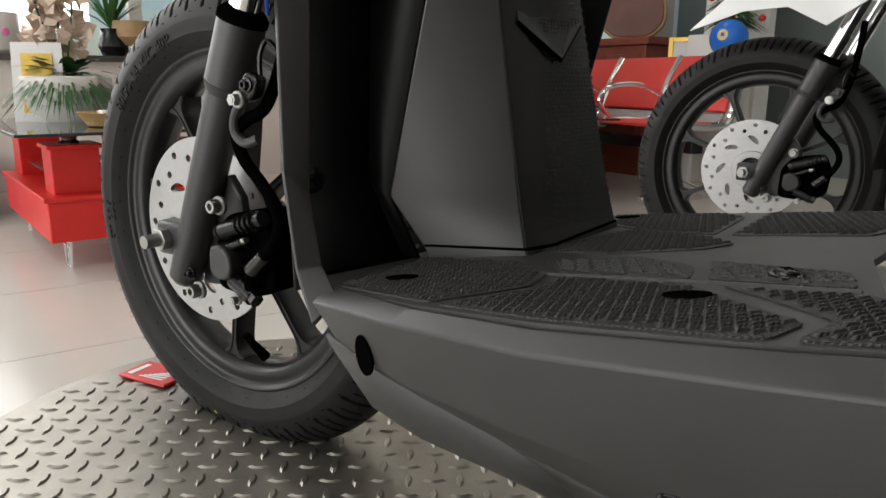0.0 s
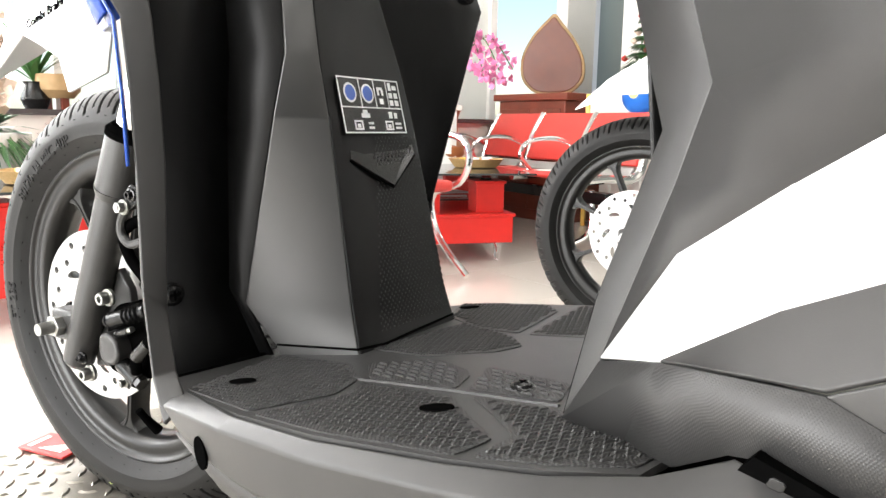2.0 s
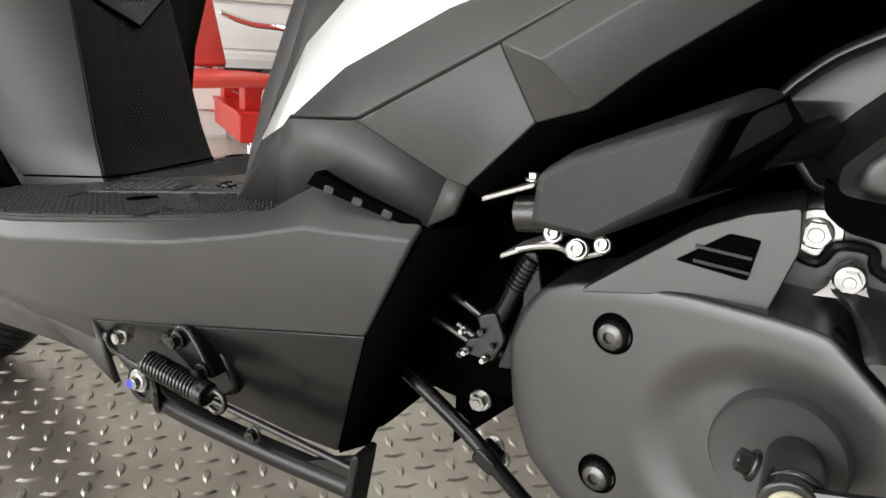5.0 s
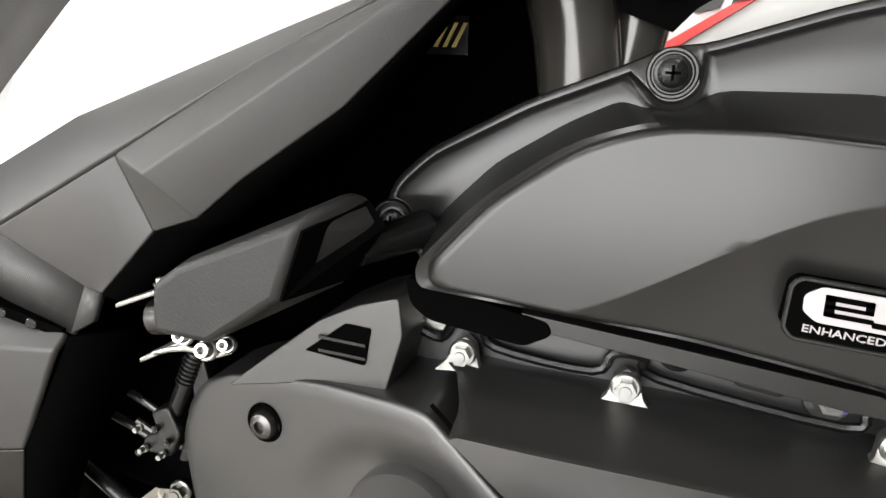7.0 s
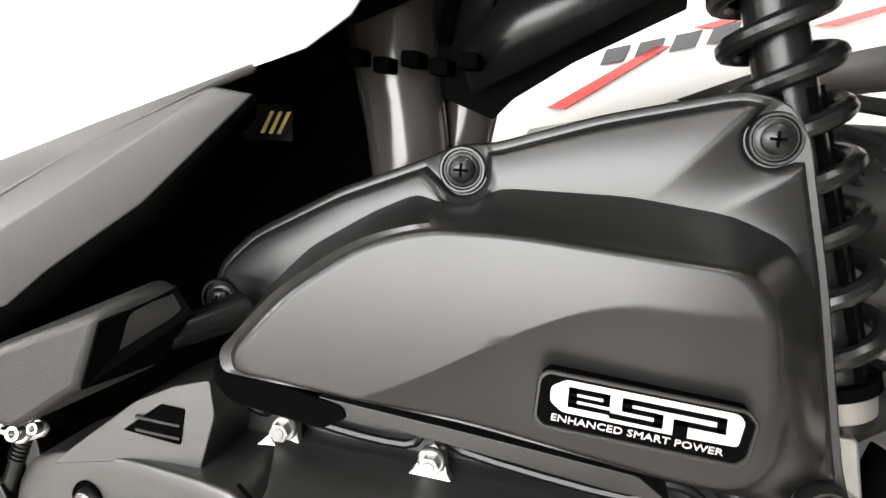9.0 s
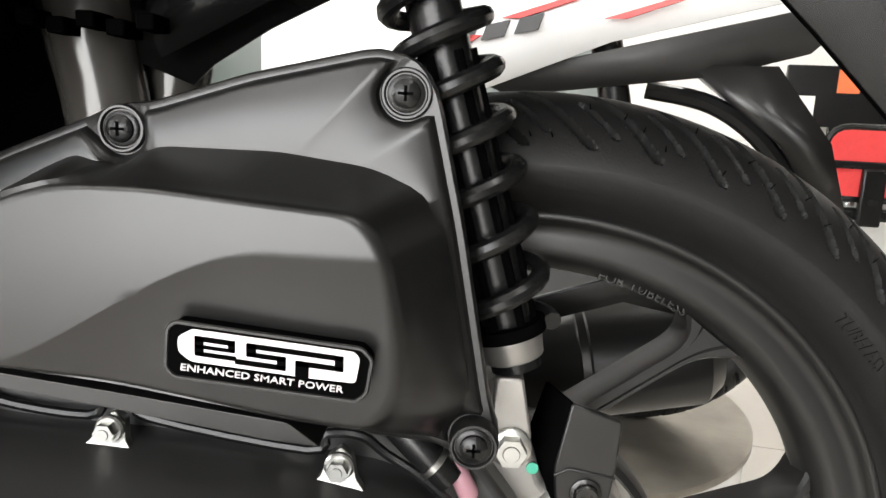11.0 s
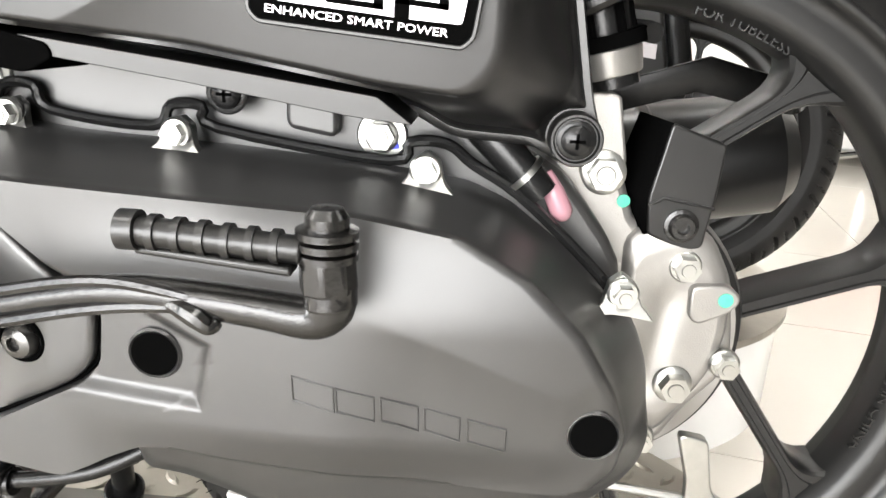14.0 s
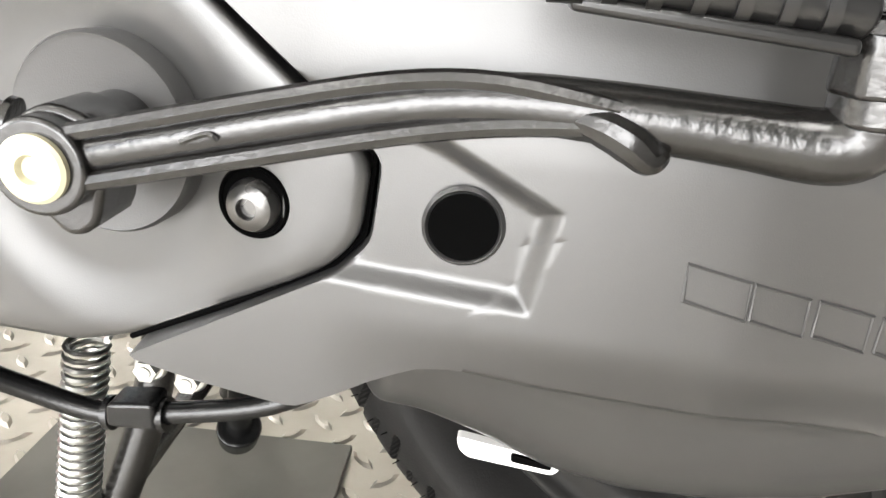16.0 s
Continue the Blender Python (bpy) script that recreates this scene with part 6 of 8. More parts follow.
part("ink_mark", prism([(0.6765, 0.2310), (0.6800, 0.2305), (0.6815, 0.2345), (0.6785, 0.2360), (0.6760, 0.2340)], -0.2005, -0.1984), BLUEMARK, stand, smooth=False)
part("weld_bead", tube(bmesh.new(), [(0.696, -0.1975, 0.2385), (0.700, -0.1995, 0.2330), (0.7005, -0.1995, 0.2265), (0.698, -0.197, 0.2210)], [0.0022, 0.0030, 0.0026, 0.0020], 8), FORGED, stand)
coil = []
for i in range(17 * 12 + 1):
    t, a = i / (17 * 12), math.tau * i / 12
    o = Vector((0.700, -0.203, 0.254)).lerp(Vector((0.742, -0.203, 0.2480)), t)
    coil.append(o + 0.0060 * (math.cos(a) * Vector((0, 1, 0)) + math.sin(a) * Vector((0.14, 0, 0.99))))
part("return_spring", tube(bmesh.new(), coil, 0.0011, 6, 0), FORGED, stand, "black coil return spring")
part("spring_plug", rod(bmesh.new(), (0.7385, -0.203, 0.2485), (0.7450, -0.203, 0.2475), 0.0068, seg=24), SMOOTH, stand, bevel=0.001)
part("spring_core", rod(bmesh.new(), (0.702, -0.203, 0.2537), (0.740, -0.203, 0.2483), 0.0044, seg=16), DEEP, stand)
part("spring_hook", tube(bmesh.new(), [(0.658, -0.194, 0.2590), (0.660, -0.199, 0.2570), (0.664, -0.199, 0.2505), (0.676, -0.200, 0.2485), (0.690, -0.202, 0.2480), (0.700, -0.203, 0.2500)], 0.0014, 8), FORGED, stand)
part("spring_hook", tube(bmesh.new(), [(0.744, -0.203, 0.2480), (0.750, -0.203, 0.2515), (0.7555, -0.203, 0.2490), (0.7555, -0.203, 0.2430), (0.7505, -0.203, 0.2395), (0.7455, -0.203, 0.2410)], 0.0016, 8), FORGED, stand)
part("stand_link", tube(bmesh.new(), [(0.748, -0.202, 0.2445), (0.762, -0.201, 0.2425), (0.800, -0.200, 0.2385), (0.839, -0.198, 0.2335)], 0.0018, 8), SMOOTH, stand)
bolt("link_bolt", (0.774, -0.2000, 0.2330), 0.0034, (0, -1, 0), FORGED, stand, "hex", 0.003)
part("stand_bracket", prism(rounded([(0.648, 0.258), (0.700, 0.262), (0.712, 0.276), (0.724, 0.279), (0.734, 0.271), (0.748, 0.247), (0.744, 0.238), (0.700, 0.224), (0.668, 0.222), (0.648, 0.236)], 0.004, 3), -0.186, -0.120), SMOOTH, scooter, "black side stand bracket", bevel=0.003)
part("bracket_ear", prism(rounded([(0.706, 0.264), (0.713, 0.277), (0.722, 0.2785), (0.732, 0.268), (0.742, 0.252), (0.728, 0.252)], 0.003, 3), -0.196, -0.184), SMOOTH, scooter, bevel=0.002)
for x, y, z, m in ((0.652, -0.188, 0.2530, FORGED), (0.660, -0.188, 0.2540, ZINC), (0.703, -0.1875, 0.2650, FORGED), (0.7175, -0.1970, 0.2700, FORGED), (0.735, -0.197, 0.2560, SMOOTH)):
    bolt("bracket_bolt", (x, y, z), 0.0036, (0, -1, 0), m, scooter, "hex", 0.004)

# centre stand on its steel sheet
for s in (-1, 1):
    part("centre_stand_leg", tube(bmesh.new(), [(0.965, s * 0.075, 0.19), (0.955, s * 0.085, 0.135), (0.930, s * 0.10, 0.062), (0.915, s * 0.112, 0.020)], 0.0085, 14), FORGED, scooter, "black tubular centre stand leg")
part("centre_stand_bar", rod(bmesh.new(), (0.945, -0.09, 0.105), (0.945, 0.09, 0.105), 0.007, seg=16), FORGED, scooter)
coil = []
for i in range(24 * 12 + 1):
    t, a = i / (24 * 12), math.tau * i / 12
    o = Vector((0.942, -0.098, 0.186)).lerp(Vector((0.928, -0.104, 0.088)), t)
    coil.append(o + 0.0082 * Vector((math.cos(a), math.sin(a), 0)))
part("stand_spring", tube(bmesh.new(), coil, 0.0015, 6, 0), ZINC, scooter, "zinc-plated centre stand spring")
for x in (0.9685, 0.9895):
    part("hose_clip", spin(bmesh.new(), [(0.0040, -0.0012), (0.0066, -0.0012), (0.0066, 0.0012), (0.0040, 0.0012)], (x, -0.130, 0.1755 + 0.12 * max(0, x - 0.975)), (1, 0, 0.1), 24), SMOOTH, scooter)
stop = part("stand_stop", rod(bmesh.new(), (0.984, -0.030, 0.175), (0.954, 0.028, 0.050), 0.0075, 0.0080, 24), SMOOTH, scooter, "black tubular stop of the centre stand")
part("stop_flange", rod(bmesh.new(), (0.9555, 0.0250, 0.056), (0.952, 0.0315, 0.042), 0.0145, 0.0125, 28), SMOOTH, stop, bevel=0.002)
sheet = part("steel_sheet", boxed((0.800, -0.145, 0.0022), (1.018, 0.080, 0.0085)), SLATE, smooth=False, bevel=0.001)
tagged(sheet, "oily grey steel sheet under the centre stand", "steel sheet")

# rear shock absorber
S0, S1 = Vector((1.176, -0.108, 0.640)), Vector((1.2535, -0.108, 0.376))
ax = (S1 - S0).normalized()
shock = part("shock_absorber", rod(bmesh.new(), S0, S1, 0.0115, seg=28), SMOOTH, scooter, "black rear shock absorber with a coil spring")
coil, su, sv, _ = [], *axes_for(ax)
turns = 13
for i in range(turns * 18 + 1):
    t, a = i / (turns * 18), math.tau * i / 18
    tt = 0.02 + 0.92 * (0.75 * t + 0.25 * t * t)
    coil.append(S0.lerp(S1, tt) + 0.0195 * (math.cos(a) * su + math.sin(a) * sv))
part("coil_spring", tube(bmesh.new(), coil, 0.0042, 10, 0), SMOOTH, shock, "thick black coil spring")
for k in range(6):
    a = math.tau * k / 6
    o = 0.0115 * (math.cos(a) * su + math.sin(a) * sv)
    part("damper_rib", rod(bmesh.new(), S0.lerp(S1, 0.5) + o, S0.lerp(S1, 0.94) + o, 0.002, seg=8), DEEP, shock)
part("shock_head", rod(bmesh.new(), S0.lerp(S1, 0.30), S0.lerp(S1, 0.36), 0.019, seg=32), DEEP, shock, bevel=0.002)
part("spring_seat", rod(bmesh.new(), S0.lerp(S1, 0.945), S0.lerp(S1, 0.985), 0.0145, 0.0130, 32), ALLOY, shock, "bare aluminium spring seat", bevel=0.001)
part("seat_ring", rod(bmesh.new(), S0.lerp(S1, 0.925), S0.lerp(S1, 0.945), 0.0165, seg=32), DEEP, shock)

# gear case
case_o = rounded([(1.2415, 0.372), (1.2560, 0.372), (1.2605, 0.345), (1.2700, 0.3190), (1.288, 0.326), (1.304, 0.316), (1.314, 0.298), (1.318, 0.276), (1.3205, 0.258), (1.314, 0.248), (1.303, 0.235), (1.292, 0.215), (1.276, 0.219), (1.268, 0.24), (1.258, 0.29), (1.236, 0.310), (1.216, 0.330), (1.232, 0.345)], 0.005, 3)
gear = part("gear_case", prism(case_o, -0.1130, -0.07), ALLOY, scooter, "bare cast aluminium gear case", bevel=0.004)
GEAR = rounded([(1.2655, 0.316), (1.276, 0.3225), (1.290, 0.3235), (1.303, 0.316), (1.3125, 0.298), (1.3150, 0.277), (1.3115, 0.258), (1.301, 0.238), (1.290, 0.222), (1.280, 0.224), (1.2735, 0.240), (1.2665, 0.285)], 0.006, 3)


def gear_shape(x, z, y):
    """A hollow flute down the front of the casting."""
    return 0.0016 * math.exp(-((x - 1.283 - 0.10 * (z - 0.26)) / 0.006) ** 2) * ramp(z, 0.232, 0.25) * (1 - ramp(z, 0.285, 0.30)) if y < -0.116 else 0.0


cover("gear_cover", [(GEAR, -0.105), (GEAR, -0.1135), (shrink(GEAR, (1.29, 0.272), 0.97), -0.1155), (shrink(GEAR, (1.29, 0.272), 0.90), -0.1172), (shrink(GEAR, (1.29, 0.272), 0.78), -0.1182)], (1.29, 0.272), ALLOY, gear, "smooth cast gear cover", gear_shape, 160, 14)
part("shock_clevis", prism(rounded([(1.2440, 0.374), (1.2560, 0.374), (1.2612, 0.348), (1.2600, 0.339), (1.2525, 0.3335), (1.2450, 0.337), (1.2425, 0.345)], 0.002, 3), -0.1195, -0.1020), ALLOY, gear, "bright zinc-plated shock foot", bevel=0.0012)
part("cable_tab", prism(rounded([(1.294, 0.2975), (1.310, 0.2985), (1.3165, 0.293), (1.312, 0.2865), (1.299, 0.280), (1.295, 0.283)], 0.003, 3), -0.1222, -0.114), ALLOY, gear, bevel=0.0012)
for x, y, z, r in ((1.309, -0.1225, 0.2922, 0.0032), (1.2632, -0.1134, 0.3300, 0.0028)):
    part("paint_dot", spin(bmesh.new(), [(r, 0.0004), (r, 0), (0, -0.0002)], (x, y, z), (0, 1, 0), 20), GREENDOT, gear, "green paint dot")
for x, y, z, r in ((1.2522, -0.1200, 0.3430, 0.0070), (1.2915, -0.1160, 0.3045, 0.0056), (1.2938, -0.1180, 0.2500, 0.0066), (1.3150, -0.1165, 0.2610, 0.0052), (1.2840, -0.1150, 0.2205, 0.0050)):
    bolt("case_bolt", (x, y, z), r, (0, -1, 0), ZINC, gear, "hex", 0.0052, 1.3)
brk = part("guard_bracket", prism(rounded([(1.2775, 0.3640), (1.3005, 0.3565), (1.2995, 0.3355), (1.2970, 0.3130), (1.2900, 0.3110), (1.2735, 0.3175), (1.2720, 0.3330)], 0.0016, 3), -0.1180, -0.1140), PLASTIC, scooter, "black plastic guard bracket", bevel=0.0012)
# flank blackened for the shade on the side that slants away
part("bracket_flank", poly([(1.2775, -0.1172, 0.3640), (1.2720, -0.1172, 0.3330), (1.2735, -0.1172, 0.3175), (1.2665, -0.0980, 0.3165), (1.2620, -0.0960, 0.3380), (1.2690, -0.0980, 0.3655)], [(0, 1, 4, 5), (1, 2, 3, 4)]), DEEP, brk, solid=0.002)
part("bracket_crease", tube(bmesh.new(), [(1.2725, -0.1182, 0.3300), (1.2785, -0.1186, 0.3335), (1.2992, -0.1182, 0.3300)], 0.0007, 6, 0), PLASTIC, brk)
bolt("guard_bolt", (1.2868, -0.1182, 0.3222), 0.0055, (0, -1, 0), FORGED, brk, "cap", 0.003, 1.3)
part("case_hose", tube(bmesh.new(), [(1.185, -0.130, 0.376), (1.203, -0.138, 0.360), (1.217, -0.141, 0.347), (1.226, -0.141, 0.337)], 0.0072, 16), SMOOTH, scooter, "black drain hose")
part("hose_clip", spin(bmesh.new(), [(0.0072, -0.0012), (0.0085, -0.0012), (0.0085, 0.0012), (0.0072, 0.0012)], (1.2195, -0.141, 0.3445), (0.75, 0, -0.66), 24), ZINC, scooter)
part("drain_cap", tube(bmesh.new(), [(1.227, -0.139, 0.345), (1.231, -0.140, 0.338), (1.2345, -0.140, 0.331), (1.235, -0.139, 0.329)], [0.0030, 0.0042, 0.0046, 0.0030], 12), PINKTUBE, scooter, "translucent pink drain cap")

# rear wheel
RW = part("rear_wheel", spin(bmesh.new(), [(0.0085, -0.09), (0.0085, 0.09)], (0, 0, 0), (0, 1, 0), 20), ZINC, scooter, "black alloy rear wheel with a drum brake")
RW.matrix_world = pose(1.2635, -0.043, 0.2515, 0, 0, -1.5)
RT_PROF = alloy_wheel(RW, 0.2465, 0.187, 0.0465, -1.15, 46, 0.058, [(a0 + 90 * k, a1 + 90 * k) for k in range(4) for a0, a1 in ((85, 74.8), (81, 125.8))], 84, 1500, 0.50)
sidewall_relief(RW, RT_PROF, 0.187, 8, False)
part("brake_drum", spin(bmesh.new(), [(0.020, -0.024), (0.0735, -0.024), (0.0765, -0.022), (0.0785, -0.017), (0.0785, -0.006), (0.070, 0.02), (0.03, 0.03)], (0, 0, 0), (0, 1, 0), 72), WHEEL, RW, "black brake drum")
part("drum_plate", spin(bmesh.new(), [(0.015, -0.0275), (0.0725, -0.0275), (0.0732, -0.0235)], (0, 0, 0), (0, 1, 0), 72), ALLOY, RW, "bare aluminium brake plate")
ring_text("drum_number", "1401213", 0.0070, 0.0675, -0.0278, radians(61), RW, DEEP, depth=0.0003)
for deg, s, r in ((-22, "MAX LOAD 170 kg (375 lbs)", 0.0085), (47, "TUBELESS", 0.008)):
    ring_text("tyre_marking", s, r, 0.2040, lambda q: tyre_side(RT_PROF, q), radians(deg), RW, RUBBER, depth=0.0007)
ring_text("rim_marking", "FOR TUBELESS", 0.0075, 0.1605, -0.0150, radians(20), RW, WHEEL)
ring_text("rim_marking", "MADE IN CHINA", 0.0085, 0.1605, -0.0150, radians(101), RW, WHEEL)
lever = part("brake_lever", prism(rounded([(1.301, 0.224), (1.315, 0.222), (1.320, 0.196), (1.328, 0.184), (1.322, 0.174), (1.310, 0.178), (1.308, 0.200)], 0.003, 3), -0.118, -0.112), ZINC, scooter, "zinc-plated rear brake lever", bevel=0.001)
part("lever_pin", rod(bmesh.new(), (1.318, -0.108, 0.182), (1.318, -0.123, 0.182), 0.006, seg=24), ZINC, lever)
part("brake_rod", rod(bmesh.new(), (1.18, -0.112, 0.200), (1.345, -0.114, 0.184), 0.0022, seg=10), ZINC, scooter, "thin zinc brake rod")
part("muffler", spin(bmesh.new(), [(0.0, -0.14), (0.030, -0.14), (0.040, -0.11), (0.046, -0.02), (0.0475, -0.018), (0.0475, -0.012), (0.046, -0.010), (0.044, 0.075), (0.034, 0.088), (0.0, 0.09)], (1.335, 0.125, 0.305), (0.98, 0.02, 0.16), 48), PLASTIC, scooter, "matt black muffler")
part("muffler_guard", poly([(1.240, 0.075, 0.350), (1.345, 0.075, 0.385), (1.400, 0.075, 0.372), (1.392, 0.078, 0.352), (1.340, 0.078, 0.362), (1.240, 0.078, 0.330)], [(0, 1, 4, 5), (1, 2, 3, 4)]), SMOOTH, scooter, "black muffler heat guard", solid=0.004, bevel=0.001)
part("guard_cap", spin(bmesh.new(), [(0.010, 0), (0.009, -0.01), (0, -0.012)], (1.402, 0.085, 0.360), (0, 1, 0), 20), CHROME, scooter)

# under the seat: duct, tray, tail
part("under_tray", poly([(0.985, -0.075, 0.60), (1.036, -0.075, 0.524), (1.040, -0.072, 0.512), (1.094, -0.068, 0.492), (1.103, -0.066, 0.502), (1.130, -0.064, 0.520), (1.178, -0.062, 0.545), (1.182, -0.062, 0.66), (0.985, -0.075, 0.66)], [(0, 1, 7, 8), (1, 2, 3, 4, 5, 6, 7)]), SMOOTH, scooter, "glossy black under-seat tray", solid=0.003)
for k in range(5):
    part("tray_rib", tube(bmesh.new(), [(1.045 + 0.024 * k, -0.071, 0.520 + 0.006 * k), (1.050 + 0.024 * k, -0.074, 0.545 + 0.006 * k), (1.060 + 0.024 * k, -0.070, 0.585)], 0.0035, 8), DEEP, scooter)
# widened out of view so the air box's upper slopes reflect black
part("seat_underside_widened", poly([(0.90, -0.15, 0.66), (1.03, -0.15, 0.565), (1.10, -0.185, 0.575), (1.42, -0.16, 0.60), (1.60, -0.08, 0.62), (1.60, 0.16, 0.62), (0.90, 0.16, 0.66)], [(0, 1, 2, 3, 4, 5, 6)]), DEEP, scooter, "unseen black seat underside, widened to darken reflections below", solid=0.004)
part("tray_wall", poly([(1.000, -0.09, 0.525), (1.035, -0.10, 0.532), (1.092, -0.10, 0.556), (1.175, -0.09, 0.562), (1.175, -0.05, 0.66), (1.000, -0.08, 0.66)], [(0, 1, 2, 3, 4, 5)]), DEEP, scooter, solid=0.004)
part("tray_lip", poly([(1.086, -0.085, 0.503), (1.118, -0.085, 0.520), (1.175, -0.08, 0.553), (1.30, -0.07, 0.575), (1.30, -0.07, 0.60), (1.16, -0.09, 0.572), (1.098, -0.09, 0.545), (1.080, -0.085, 0.520)], [(0, 1, 6, 7), (1, 2, 5, 6), (2, 3, 4, 5)]), SMOOTH, scooter, "glossy black under-seat lip", solid=0.003)
part("intake_duct", tube(bmesh.new(), [(1.040, -0.070, 0.560), (1.046, -0.070, 0.515), (1.052, -0.070, 0.485), (1.058, -0.070, 0.44)], [0.022, 0.021, 0.020, 0.019], 32), CLEAR, scooter, "glossy grey intake duct")
part("intake_duct", tube(bmesh.new(), [(1.080, -0.045, 0.525), (1.076, -0.045, 0.49), (1.07, -0.045, 0.45)], [0.018, 0.016, 0.015], 24), CLEAR, scooter)
for k in range(6):
    x = 1.018 + 0.013 * k
    part("tray_clip", boxed((x, -0.104, 0.510 + 0.003 * (k % 2)), (x + 0.008, -0.085, 0.517 + 0.003 * (k % 2))), DEEP, scooter, bevel=0.001)
part("tail_panel", poly([(1.012, -0.168, 0.504), (1.040, -0.168, 0.514), (1.056, -0.166, 0.526), (1.064, -0.164, 0.540), (1.10, -0.16, 0.60), (1.02, -0.17, 0.602), (1.02, -0.167, 0.507)], [(0, 1, 2, 3, 4, 5, 6)]), WHITE, scooter, "white tail panel", solid=0.003)
LO = [(1.330, -0.085, 0.565), (1.373, -0.085, 0.527), (1.410, -0.085, 0.492), (1.447, -0.085, 0.457), (1.479, -0.085, 0.419), (1.560, -0.085, 0.330)]
MID = [(1.352, -0.097, 0.585), (1.396, -0.097, 0.547), (1.434, -0.097, 0.511), (1.472, -0.097, 0.474), (1.508, -0.097, 0.434), (1.590, -0.097, 0.342)]
HIG = [(1.42, -0.080, 0.66), (1.47, -0.080, 0.62), (1.51, -0.080, 0.58), (1.55, -0.080, 0.54), (1.59, -0.080, 0.50), (1.66, -0.080, 0.41)]
INN = [(1.40, 0.0, 0.63), (1.44, 0.0, 0.585), (1.475, 0.0, 0.545), (1.515, 0.0, 0.505), (1.555, 0.0, 0.46), (1.63, 0.0, 0.37)]
st = [(i, i + 1, 7 + i, 6 + i) for i in range(5)]
fend = part("rear_mudguard", poly(LO + MID, st), SMOOTH, scooter, "black plastic rear mudguard", solid=0.003, bevel=0.0008)
part("mudguard_side", poly(MID + HIG, st), PANEL, fend, solid=0.003)
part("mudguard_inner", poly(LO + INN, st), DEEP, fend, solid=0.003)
for k, (x, z) in enumerate(((1.425, 0.530), (1.462, 0.498), (1.515, 0.455))):
    part("mudguard_rib", tube(bmesh.new(), [(x - 0.010, -0.099, z - 0.008), (x + 0.012, -0.097, z + 0.020), (x + 0.05, -0.090, z + 0.055)], 0.0042, 8), SMOOTH, fend)
part("mudguard_rail", tube(bmesh.new(), [(1.385, -0.0965, 0.590), (1.43, -0.0965, 0.548), (1.50, -0.0965, 0.478), (1.57, -0.0965, 0.40)], 0.005, 8), SMOOTH, fend)



# ---- floor tiles ----
bm = boxed((0.0015, 0.0015, -0.010), (0.5985, 0.5985, 0.0))
first = None
floor_ob = bpy.data.objects["floor"]
tile_me = None
for i in range(17):
    for j in range(17):
        x, y = -4.0 + 0.6 * i + 0.02, -4.6 + 0.6 * j + 0.05
        if x > 5.9 or y > 5.2:
            continue
        if tile_me is None:
            t = part("tile", bm, TILE, floor_ob, smooth=False)
            tile_me = t.data
        else:
            t = new("tile", tile_me)
            t.parent = floor_ob
        t.location = (x, y, FLOOR_Z)


